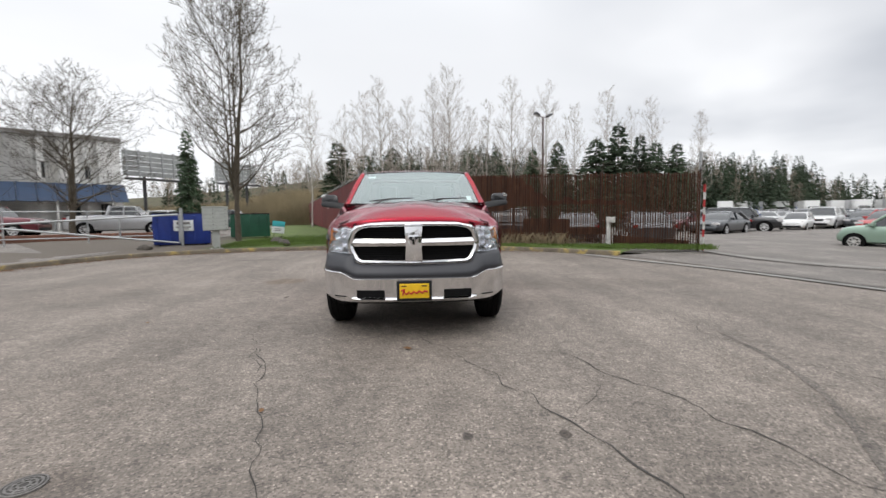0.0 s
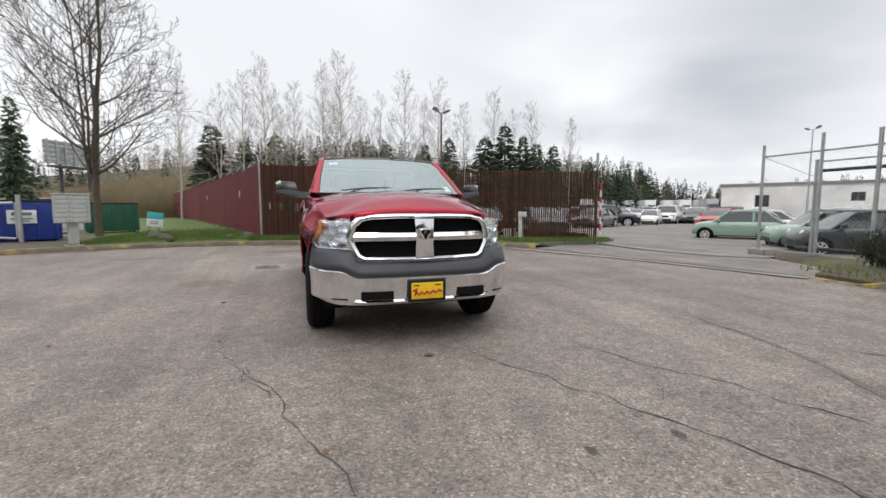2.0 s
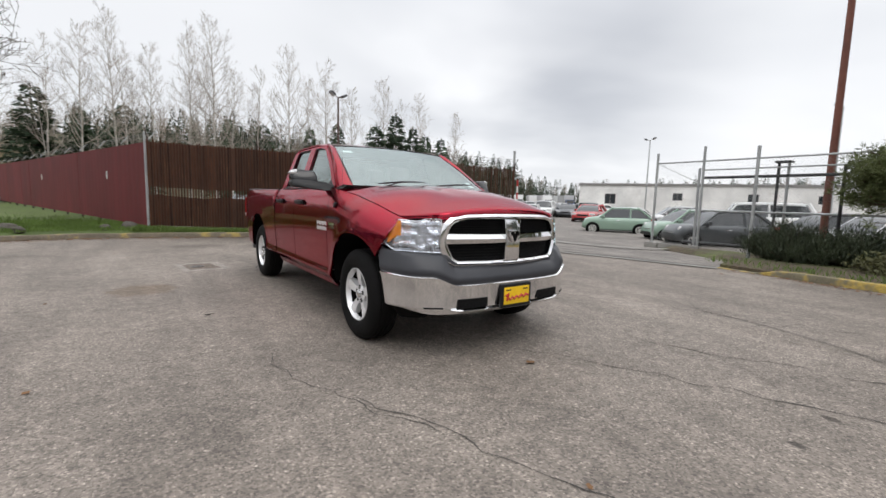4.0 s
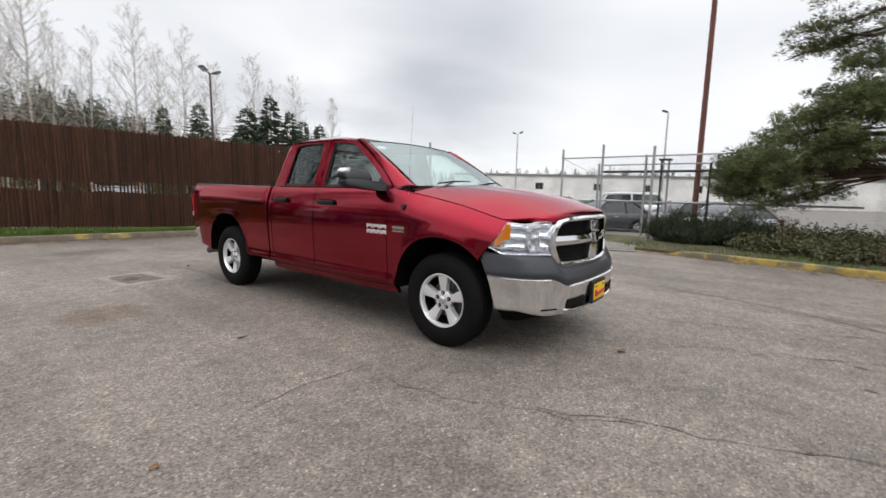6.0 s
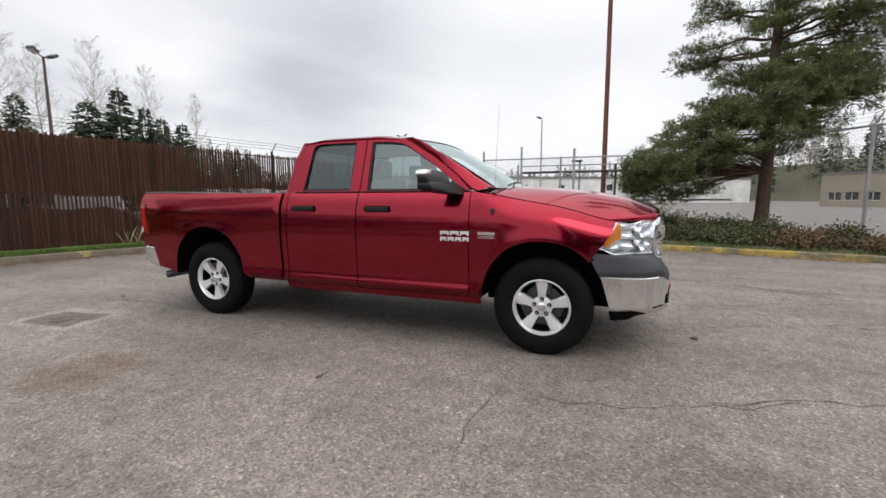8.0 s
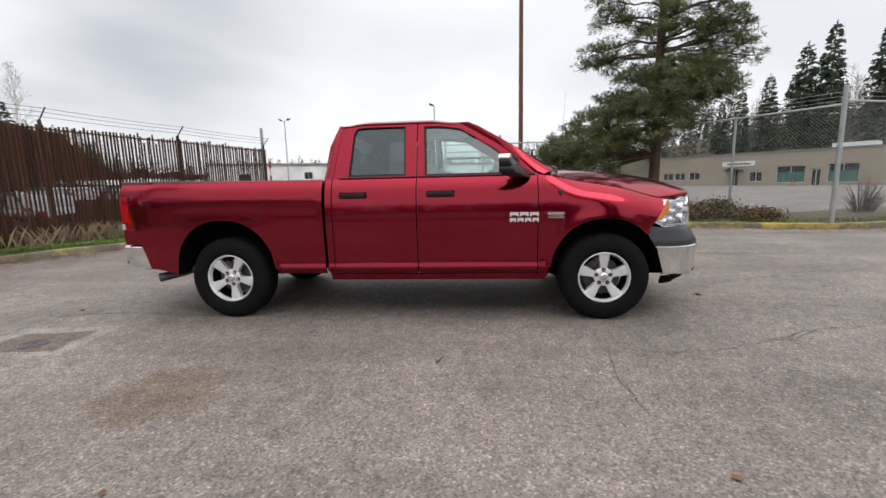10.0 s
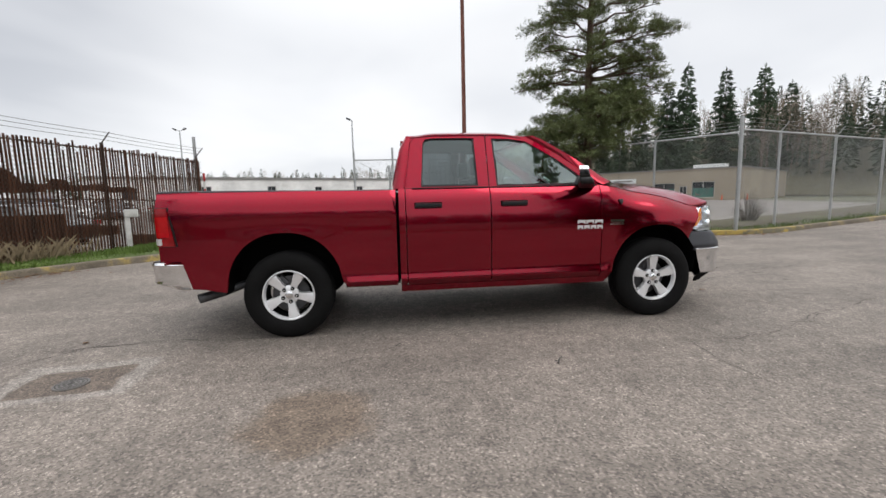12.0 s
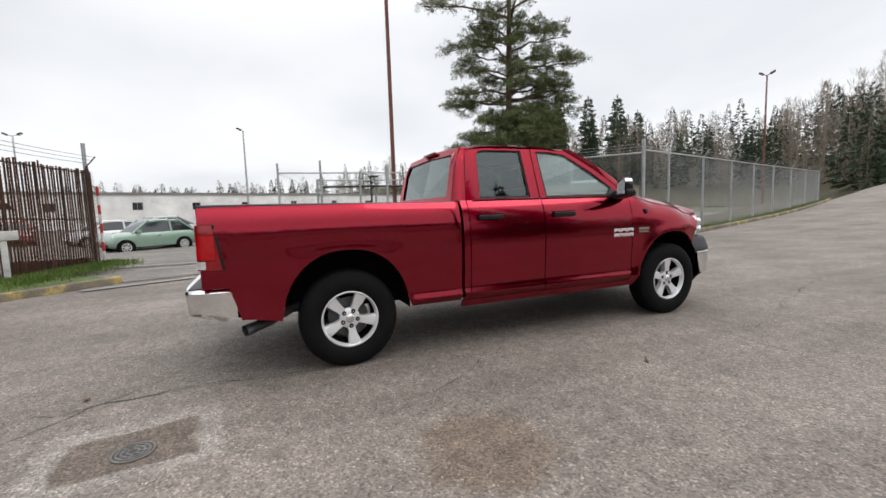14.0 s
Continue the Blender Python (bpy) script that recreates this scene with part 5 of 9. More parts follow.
tube(bm, [wheel_m @ Vector((-0.18, 0, 0)), wheel_m @ Vector((0.18, 0, 0))], 0.02, 6)
tube(bm, [wheel_m @ Vector((0, 0, 0)), wheel_m @ Vector((0, 0, -0.22))], 0.035, 8)
part("steering_wheel", bm, black_plastic, truck, "black steering wheel")


def seat(x, y, w, parent=truck):
    bm = bmesh.new()
    box(bm, x - w / 2, x + w / 2, y - 0.50, y, 0.78, 0.95, 0.05)
    box(bm, x - w / 2, x + w / 2, y - 0.14, y + 0.02, 0.90, 1.46, 0.06, Matrix.Translation((0, y, 0.9)) @ Matrix.Rotation(radians(-12), 4, "X") @ Matrix.Translation((0, -y, -0.9)))
    ob = part("seat", bm, seat_cloth, parent, "dark grey cloth seat")
    bm = bmesh.new()
    for dx in ([0] if w < 0.7 else [-0.42, 0.42]):
        bm = bmesh.new()
        box(bm, x + dx - 0.13, x + dx + 0.13, y + 0.06, y + 0.17, 1.47, 1.66, 0.045)
        part("headrest", bm, seat_cloth, ob)


seat(-0.42, 1.60, 0.54)
seat(0.42, 1.60, 0.54)
seat(0.0, 2.32, 1.45)

# ---- fences, gates, posts ----
slat_brown = material("slat_brown", (0.080, 0.032, 0.017), 0.85, grain=0.3, grain_scale=90, stain=0.5, stain_scale=2.2, per_object=0.38, stretch=(1, 1, 0.35), second=(0.13, 0.052, 0.022), second_at=0.66, second_scale=4, specular=0.2)
screen_brown = material("screen_brown", (0.095, 0.038, 0.021), 0.85, grain=0.35, grain_scale=60, stain=0.4, stain_scale=1.6, stretch=(1, 1, 0.25), second=(0.165, 0.072, 0.035), second_at=0.60, second_scale=3)
fence_red = material("fence_red", (0.135, 0.013, 0.015), 0.75, grain=0.12, grain_scale=40, stain=0.28, stain_scale=0.9, stretch=(1, 1, 0.4), per_object=0.12)
galvanised = material("galvanised", (0.44, 0.45, 0.45), 0.45, 0.6, grain=0.1, grain_scale=40, stain=0.2, stain_scale=3)
wire_grey = material("wire_grey", (0.33, 0.335, 0.335), 0.5, 0.5, stain=0.1)
dark_rail = material("dark_rail", (0.03, 0.03, 0.032), 0.5, 0.3, stain=0.2, stain_scale=3)
rust_pole = material("rust_pole", (0.17, 0.060, 0.040), 0.7, grain=0.2, grain_scale=30, stain=0.25, stain_scale=1.5)
white_paint = material("white_paint", (0.62, 0.61, 0.58), 0.6, grain=0.08, grain_scale=60, stain=0.25, stain_scale=5)
red_stripe = material("red_stripe", (0.45, 0.03, 0.03), 0.55, stain=0.25, stain_scale=12)
old_post = material("old_post", (0.06, 0.045, 0.035), 0.75, grain=0.2, grain_scale=40, stain=0.3, stain_scale=4)

A, B = Vector((-2.26, 11.81, 0.24)), Vector((8.95, 8.22, -0.03))
along = (B - A).normalized()
across = Vector((along.y, -along.x, 0)).normalized()
LONG = (B - A).length
rng = random.Random(5)
slat_fence = thing("slat_fence", "tall chain-link fence filled with rust-brown privacy slats, some missing", "fence")


def fence_at(u, off=0.0, z=0.0):
    p = A + along * u + across * off
    return Vector((p.x, p.y, A.z + (B.z - A.z) * u / LONG + z))


for k in range(5):
    u = LONG * k / 4
    bm = bmesh.new()
    tube(bm, [fence_at(u, -0.06, -0.1), fence_at(u, -0.06, 2.62)], 0.038, 8)
    post = part("post", bm, old_post, slat_fence, "dark weathered steel post")
    bm = bmesh.new()
    tube(bm, [fence_at(u, -0.06, 2.60), fence_at(u + 0.03, 0.16, 2.85)], 0.014, 5)
    part("barb_arm", bm, old_post, post, "angled barbed-wire arm")
for z in (0.10, 1.30, 2.44):
    bm = bmesh.new()
    tube(bm, [fence_at(u * LONG / 8, -0.03, z + 0.01 * math.sin(u * 2.3)) for u in range(9)], 0.018, 6)
    part("rail", bm, old_post, slat_fence)
for off, z in ((0.0, 2.68), (0.07, 2.76), (0.14, 2.83)):
    bm = bmesh.new()
    tube(bm, [fence_at(LONG * k / 16, off, z - 0.02 * math.sin(math.pi * (k % 4) / 4)) for k in range(17)], 0.005, 4)
    part("barbed_wire", bm, old_post, slat_fence)
# torn privacy screen left behind the slats
SCREENS = [[(0, 1.20), (1.6, 1.16), (3.0, 1.21), (4.4, 1.17), (5.6, 1.24), (6.0, 1.40), (7.05, 1.42), (7.05, 1.66), (6.85, 1.86), (6.62, 1.92), (6.55, 2.10), (6.30, 2.20), (6.22, 2.40), (5.7, 2.40), (5.6, 2.46), (0, 2.47)],
           [(7.05, 1.42), (7.4, 1.44), (7.5, 1.50), (8.0, 1.47), (8.5, 1.50), (8.9, 1.46), (9.6, 1.50), (9.5, 1.62), (8.9, 1.60), (8.75, 1.68), (8.0, 1.58), (7.85, 1.72), (7.6, 1.73), (7.5, 1.60), (7.05, 1.62)],
           [(0, 0.06), (2.6, 0.06), (2.6, 0.93), (2.1, 0.96), (1.4, 0.90), (0, 0.97)],
           [(2.6, 0.05), (6.25, 0.05), (6.25, 0.52), (5.7, 0.62), (5.3, 0.58), (5.0, 0.82), (4.6, 0.95), (4.0, 0.88), (2.6, 0.94)],
           [(6.25, 0.04), (7.8, 0.04), (7.8, 0.99), (6.25, 0.98)],
           [(7.8, 0.45), (9.0, 0.48), (9.0, 0.70), (8.4, 0.72), (7.8, 0.70)],
           [(9.2, 0.04), (11.5, 0.04), (11.5, 0.34), (10.2, 0.40), (9.2, 0.46)]]
for outline in SCREENS:
    bm = bmesh.new()
    prism(bm, outline, -0.016, -0.010, lambda u, v, d: fence_at(u, d, v))
    part("privacy_screen", bm, screen_brown, slat_fence, "torn dark brown screen sheet", 0)
slat_meshes = []
for k in range(8):
    bm = bmesh.new()
    w, top = 0.040 + 0.002 * (k % 3), (2.47, 2.50, 2.48, 2.545, 2.47, 2.51, 2.48, 2.50)[k]
    box(bm, -w / 2, w / 2, -0.006, 0.006, 0.0, top, 0.003)
    me = bpy.data.meshes.new("slat")
    bm.to_mesh(me)
    bm.free()
    me.materials.append(slat_brown)
    slat_meshes.append(me)
yaw = math.degrees(math.atan2(along.y, along.x))
pitch_ = 0.0745
for k in range(int(LONG / pitch_)):
    u = 0.05 + k * pitch_
    if rng.random() < 0.006:
        continue
    ob = new("slat", slat_meshes[rng.randrange(8)])
    ob.parent = slat_fence
    p = fence_at(u + rng.uniform(-0.004, 0.004), 0.035, 0.01 + rng.uniform(-0.012, 0.014))
    ob.matrix_basis = pose(p.x, p.y, p.z, rng.gauss(0, 0.12), rng.gauss(0, 0.2), yaw + rng.uniform(-5, 5)) @ Matrix.Diagonal((1, 1, 1 if rng.random() < 0.97 else rng.uniform(0.93, 0.98), 1))
# the brown-coated wire that holds the slats
bm = bmesh.new()
step, hgt = 0.085, 2.42
for sgn in (1, -1):
    for k in range(-int(hgt / step), int(LONG / step)):
        u0, u1, v0, v1 = k * step, k * step + hgt, 0.0, 1.0
        if u0 < 0:
            v0, u0 = -u0 / hgt, 0.0
        if u1 > LONG:
            v1, u1 = 1 - (u1 - LONG) / hgt, LONG
        if v1 > v0:
            a_, b_ = (u0, u1) if sgn > 0 else (LONG - u0, LONG - u1)
            tube(bm, [fence_at(a_, 0.082, 0.05 + v0 * hgt), fence_at(b_, 0.082, 0.05 + v1 * hgt)], 0.0030, 3, False)
tagged(part("mesh", bm, old_post, slat_fence, "dark coated diamond wire mesh", 0), kind="stuff")

red_fence = thing("panel_fence", "long dark red metal panel fence with barbed-wire arms", "fence")
C, D = Vector((-2.30, 11.95, 0.24)), Vector((-17.2, 61.5, 0.6))
rd = (D - C).normalized()
ro = Vector((-rd.y, rd.x, 0)).normalized()
span = (D - C).length / 21
for k in range(21):
    a, b = C + rd * (k * span + 0.006), C + rd * ((k + 1) * span - 0.006)
    bm = bmesh.new()
    n = 12
    wob = rng.uniform(-0.012, 0.012)
    grid = [[a.lerp(b, j / n) + ro * (0.003 * (j % 2) + wob) + Vector((0, 0, z)) for z in (0.03, 0.9, 1.7, 2.46)] for j in range(n + 1)]
    shell(bm, grid, 0.012, lambda p: tuple(-ro))
    part("panel", bm, fence_red, red_fence, "", 0)
    bm = bmesh.new()
    q = a - ro * 0.07
    tube(bm, [q - Vector((0, 0, 0.1)), q + Vector((0, 0, 2.55))], 0.035, 6)
    post = part("post", bm, old_post, red_fence)
    bm = bmesh.new()
    tube(bm, [q + Vector((0, 0, 2.5)), q - ro * 0.25 + Vector((0, 0, 2.82))], 0.014, 5)
    part("barb_arm", bm, galvanised, post)
for k in range(3):
    bm = bmesh.new()
    tube(bm, [C + rd * (span * j) - ro * (0.13 + 0.09 * k) + Vector((0, 0, 2.62 + 0.09 * k)) for j in range(22)], 0.005, 4)
    part("barbed_wire", bm, galvanised, red_fence)
for u in (3.6, 14.0):
    p = C + rd * u + ro * 0.03
    bm = bmesh.new()
    box(bm, -0.07, 0.07, -0.008, 0.008, -0.13, 0.13, 0.004, Matrix.Translation(p + Vector((0, 0, 1.55))) @ Matrix.Rotation(math.atan2(rd.y, rd.x), 4, "Z"))
    part("notice", bm, white_paint, red_fence, "small white notice")
bm = bmesh.new()
tube(bm, [(-2.28, 11.86, 0.1), (-2.28, 11.86, 3.0)], 0.045, 10)
tagged(part("corner_post", bm, galvanised), "galvanised steel post where the two fences meet", "post")

# gate end: grey post and striped marker pole
bm = bmesh.new()
tube(bm, [(8.98, 8.30, -0.1), (8.98, 8.30, 3.15)], 0.045, 10)
tagged(part("gate_post", bm, galvanised), "tall galvanised steel gate post beside the slat fence", "post")
stripe = thing("striped_pole", "red and white striped pole at the gate opening", "pole", (9.02, 8.12, -0.03))
for k in range(9):
    bm = bmesh.new()
    lathe(bm, [(0.034, 0.0), (0.034, 0.235)], Matrix.Translation((0, 0, k * 0.235)), 12)
    part("band", bm, red_stripe if k % 2 == 0 else white_paint, stripe, "red band" if k % 2 == 0 else "white band")
bm = bmesh.new()
lathe(bm, [(0.047, -0.05), (0.047, 0.03)], None, 12)
part("foot", bm, galvanised, stripe)
keypad = thing("gate_keypad_post", "white square post with a white box head in the grass", "post", (6.28, 8.86, 0.06), -68)
bm = bmesh.new()
box(bm, -0.05, 0.05, -0.045, 0.045, -0.15, 0.96, 0.008)
part("post", bm, white_paint, keypad)
bm = bmesh.new()
box(bm, -0.05, 0.22, -0.07, 0.07, 0.86, 1.04, 0.015)
part("box_head", bm, white_paint, keypad, "white sheet-metal box")
bm = bmesh.new()
box(bm, -0.16, 0.16, -0.13, 0.13, -0.1, 0.02, 0.01)
part("foot", bm, concrete, keypad)

# sliding gate frame and chain-link fence along the lot
link_fence = thing("chain_link_fence", "galvanised chain-link fence with barbed-wire arms round the lot", "fence")
LINE_A = [(10.70, 3.77), (10.70, 1.1), (10.70, -1.5), (10.70, -4.1)]
LINE_B = [(10.70, -4.1), (8.0, -5.82), (6.02, -7.06)]
LINE_C = [(6.02, -7.06), (6.56, -8.8), (7.5, -11.75), (8.52, -14.9), (9.6, -18.1), (10.6, -21.3), (11.7, -24.8), (12.8, -28.3), (13.9, -31.9)]
TOP = 2.88


def fence_foot(x, y):
    return ground_z(x, y) + 0.12


for line, tall in ((LINE_A, 2.56), (LINE_B, 2.80), (LINE_C, 2.88)):
    for k, (x, y) in enumerate(line):
        if (line is not LINE_A and k == 0) or (line is LINE_A and k == 3):
            continue
        corner = line is LINE_B and k == 2
        bm = bmesh.new()
        tube(bm, [(x, y, fence_foot(x, y) - 0.2), (x, y, tall + (0.42 if corner else 0.30 if line is LINE_A and k == 0 else 0.04))], 0.055 if corner else 0.036, 8)
        post = part("post", bm, galvanised, link_fence, "galvanised steel post")
        if not corner and line is not LINE_A:
            bm = bmesh.new()
            tube(bm, [(x, y, tall), (x - 0.20, y - 0.06, tall + 0.27)], 0.016, 6)
            part("barb_arm", bm, galvanised, post)
    bm = bmesh.new()
    tube(bm, [(x, y, tall) for x, y in line], 0.026, 8)
    part("top_rail", bm, galvanised, link_fence)
    bm = bmesh.new()
    step = 0.085
    for (x0, y0), (x1, y1) in zip(line, line[1:]):
        a, b = Vector((x0, y0, 0)), Vector((x1, y1, 0))
        n = int((b - a).length / step)
        foot0, foot1 = fence_foot(x0, y0), fence_foot(x1, y1)
        length, hgt = (b - a).length, tall - (foot0 + foot1) / 2
        rise = int(hgt / step)
        for sgn in (1, -1):
            for k in range(-rise, n + 1):
                u0, u1 = k * step, k * step + hgt
                v0, v1 = 0.0, 1.0
                if u0 < 0:
                    v0, u0 = -u0 / hgt, 0.0
                if u1 > length:
                    v1, u1 = 1 - (u1 - length) / hgt, length
                if v1 <= v0:
                    continue
                if sgn < 0:
                    u0, u1 = length - u0, length - u1
                p, q = a.lerp(b, u0 / length), a.lerp(b, u1 / length)
                fa, fb = foot0 + (foot1 - foot0) * u0 / length, foot0 + (foot1 - foot0) * u1 / length
                p.z, q.z = fa + (tall - fa) * v0, fb + (tall - fb) * v1
                tube(bm, [p, q], 0.0015 if line is LINE_A else 0.0028, 3, False)
    tagged(part("mesh", bm, wire_grey, link_fence, "woven diamond wire mesh", 0), kind="stuff")
    if line is not LINE_A:
        for k in range(3):
            bm = bmesh.new()
            tube(bm, [(x - 0.07 * (k + 1), y - 0.02 * k, tall + 0.09 * (k + 1)) for x, y in line], 0.004, 4)
            part("barbed_wire", bm, galvanised, link_fence)
gate = thing("sliding_gate", "open sliding gate frame of dark and galvanised pipe", "gate")
for (x, y, h, r, mat) in ((10.70, 2.42, 2.97, 0.036, galvanised), (10.75, 2.54, 2.36, 0.036, galvanised), (10.83, 0.68, 2.44, 0.034, dark_rail), (10.93, 0.50, 2.42, 0.034, galvanised), (10.70, -0.62, 2.30, 0.036, dark_rail)):
    bm = bmesh.new()
    tube(bm, [(x, y, -0.1), (x, y, h)], r, 8)
    part("post", bm, mat, gate, "galvanised post" if mat is galvanised else "dark painted post")
for z, r, mat, y0, y1, x in ((2.09, 0.04, dark_rail, 2.45, -3.9, 10.76), (2.31, 0.022, galvanised, 2.45, -3.9, 10.78), (1.16, 0.03, galvanised, 2.45, -3.9, 10.82), (0.22, 0.05, dark_rail, 2.9, -3.9, 10.82)):
    bm = bmesh.new()
    tube(bm, [(x, y0, z), (x, y1, z)], r, 8)
    part("rail", bm, mat, gate, "dark top rail" if mat is dark_rail else "galvanised rail")
bm = bmesh.new()
box(bm, 10.74, 11.02, 0.42, 0.76, 2.42, 2.47, 0.01)
part("cap_plate", bm, dark_rail, gate, "dark plate on a pair of posts")
bm = bmesh.new()
tube(bm, [(9.1, 0.55, -0.1), (9.1, 0.55, 2.66)], 0.036, 10)
lathe(bm, [(0.041, -0.02), (0.041, 0.01), (0.02, 0.03), (0.003, 0.035)], Matrix.Translation((9.1, 0.55, 2.66)), 10)
tagged(part("steel_post", bm, galvanised), "tall free-standing galvanised post beside the broom shrub", "post")
bm = bmesh.new()
tube(bm, [(10.70, 3.77, 2.55), (10.70, 2.42, 1.9)], 0.008, 5)
part("brace_wire", bm, galvanised, gate)
bm = bmesh.new()
box(bm, 10.52, 10.92, 3.50, 3.92, -0.1, 0.13, 0.03)
tagged(part("concrete_footing", bm, concrete), "rough concrete footing under the gate post", "footing")
bm = bmesh.new()
box(bm, 10.52, 10.64, 2.30, 3.48, -0.06, 0.14, 0.02)
tagged(part("edging_beam", bm, concrete), "pale weathered beam along the foot of the gate fence", "beam")

# poles and lamps
bm = bmesh.new()
tube(bm, [(11.15, -0.26, -0.1), (11.15, -0.26, 5), (11.13, -0.25, 16)], [0.084, 0.074, 0.05], 12)
tagged(part("tall_pole", bm, rust_pole), "tall thin rust-brown steel pole behind the fence", "pole")


lamp_brown = material("lamp_brown", (0.10, 0.062, 0.050), 0.7, grain=0.2, grain_scale=30, stain=0.3, stain_scale=2)


def yard_lamp(at, h, turn, heads, mat, label):
    pole = thing("yard_lamp", label, "lamp post", at, turn)
    bm = bmesh.new()
    tube(bm, [(0, 0, -0.2), (0, 0, h)], [0.10, 0.055], 10)
    part("pole", bm, mat, pole)
    for dx in heads:
        bm = bmesh.new()
        tube(bm, [(0, 0, h - 0.05), (dx * 0.6, 0, h + 0.05)], 0.03, 6)
        arm = part("arm", bm, mat, pole)
        bm = bmesh.new()
        box(bm, -0.19, 0.19, -0.17, 0.17, -0.06, 0.08, 0.03, Matrix.Translation((dx, 0, h + 0.14)) @ Matrix.Rotation(radians(-28 if dx > 0 else 28), 4, "Y"))
        head = part("lamp_head", bm, steel_dark, pole, "dark floodlight head")
        bm = bmesh.new()
        box(bm, -0.16, 0.16, -0.14, 0.14, -0.012, 0.0, 0.003, Matrix.Translation((dx, 0, h + 0.075)) @ Matrix.Rotation(radians(-28 if dx > 0 else 28), 4, "Y"))
        part("lamp_glass", bm, white_lens, head, "pale lamp glass")
    return pole


yard_lamp((8.6, 24.7, 0), 7.9, 20, (-0.5, 0.5), lamp_brown, "dark floodlight pole with two heads behind the slat fence")
yard_lamp((37.5, 5.72, -0.1), 8.55, 60, (0.35,), galvanised, "slender grey lot lamp with a single head")
yard_lamp((49, 26, -0.1), 9.4, 80, (-0.6, 0.6), galvanised, "grey lot lamp with two heads")
yard_lamp((20.0, -35.8, 0.2), 11.3, 30, (-0.4, 0.4), rust_pole, "rust-brown lamp post behind the chain-link fence")

# ---- cracks, patches, covers and litter on the asphalt ----
crack_dark = material("crack_dark", (0.050, 0.046, 0.042), 0.95, stain=0.3, stain_scale=8)
cover_iron = material("cover_iron", (0.17, 0.16, 0.15), 0.6, 0.4, grain=0.2, grain_scale=60, stain=0.3, stain_scale=8)
cover_dark = material("cover_dark", (0.075, 0.07, 0.065), 0.7, 0.3, grain=0.2, grain_scale=60, stain=0.3, stain_scale=8)
leaf_brown = material("leaf_brown", (0.17, 0.085, 0.035), 0.8, stain=0.3, stain_scale=10, per_object=0.4)
rng = random.Random(11)


def crack(pts, width):
    """A crack: a thin, jagged dark strip just above the road."""
    line = []
    for a, b in zip(pts, pts[1:]):
        n = max(2, int(math.hypot(b[0] - a[0], b[1] - a[1]) / 0.07))
        for k in range(n):
            t = k / n
            line.append((a[0] + (b[0] - a[0]) * t, a[1] + (b[1] - a[1]) * t))
    line.append(pts[-1])
    vs, fs = [], []
    for k, (x, y) in enumerate(line):
        d = Vector((line[min(k + 1, len(line) - 1)][0] - line[max(k - 1, 0)][0], line[min(k + 1, len(line) - 1)][1] - line[max(k - 1, 0)][1], 0)).normalized()
        o = Vector((-d.y, d.x, 0))
        j = noise.noise(Vector((x * 5, y * 5, 2))) * 0.07 + noise.noise(Vector((x * 19, y * 19, 5))) * 0.03
        w = width * 0.62 * (0.25 + 1.3 * abs(noise.noise(Vector((x * 4, y * 4, 9))))) * min(1, k / 4, (len(line) - 1 - k) / 4 + 0.05)
        z = ground_z(x, y) + 0.004
        for sgn in (-1, 1):
            vs.append((x + o.x * (j + sgn * w), y + o.y * (j + sgn * w), z))
    for k in range(len(line) - 1):
        fs.append((2 * k, 2 * k + 1, 2 * k + 3, 2 * k + 2))
    return tagged(mesh_ob("crack", vs, fs, crack_dark), "jagged dark crack in the asphalt", "crack", "cracks in the road", "structure")


CRACKS = [([(-0.06, -0.72), (0.32, -1.32), (0.55, -1.82), (0.74, -2.25), (0.90, -2.67), (1.0, -2.88), (1.07, -3.14), (1.13, -3.38), (1.3, -4.2)], 0.013), ([(1.23, -1.4), (1.42, -1.86), (1.57, -2.18), (1.72, -2.45), (1.81, -2.80), (1.89, -3.05), (1.95, -3.26), (2.02, -3.42), (2.3, -4.4)], 0.012),
          ([(-1.49, -1.0), (-1.29, -1.40), (-1.14, -1.72), (-1.12, -2.05), (-0.97, -2.35), (-0.87, -2.65), (-0.76, -2.99), (-0.66, -3.26), (-0.5, -4.2)], 0.009), ([(2.96, 0.17), (2.89, -1.01), (2.97, -1.50), (3.08, -2.0), (3.6, -2.6)], 0.010),
          ([(-1.62, 0.16), (-1.97, 0.19), (-2.25, 0.23), (-2.47, 0.20), (-2.76, 0.13)], 0.010), ([(-1.66, 0.10), (-1.74, -0.27), (-1.67, -0.60), (-1.40, -1.33), (-1.15, -1.80)], 0.010), ([(2.2, 2.0), (3.4, 0.6), (4.2, -1.0), (5.2, -3.2)], 0.008),
          ([(0.92, -2.69), (1.25, -2.3), (1.42, -1.91)], 0.006), ([(-0.94, 5.9), (-0.95, 5.54), (-0.86, 5.05), (-0.84, 4.71), (-0.87, 4.4), (-0.95, 3.6)], 0.010), ([(-1.95, 3.6), (-1.73, 3.15), (-1.46, 2.75), (-1.1, 2.2)], 0.006), ([(-1.4, 5.8), (-0.6, 5.0), (0.6, 4.4), (2.2, 4.1)], 0.008)]
for pts, w in CRACKS:
    crack(pts, w)


mark_tar = bpy.data.materials.new("tyre_mark")
mark_tar.use_nodes = True
asphalt_nodes(mark_tar, (0.150, 0.130, 0.113), [])
mark_line = spline([(3.05, -0.9, 0), (2.96, -1.63, 0), (2.86, -2.02, 0), (2.73, -2.38, 0), (2.52, -2.77, 0), (2.34, -3.07, 0), (2.1, -3.4, 0)], 0.06)
vs, fs = [], []
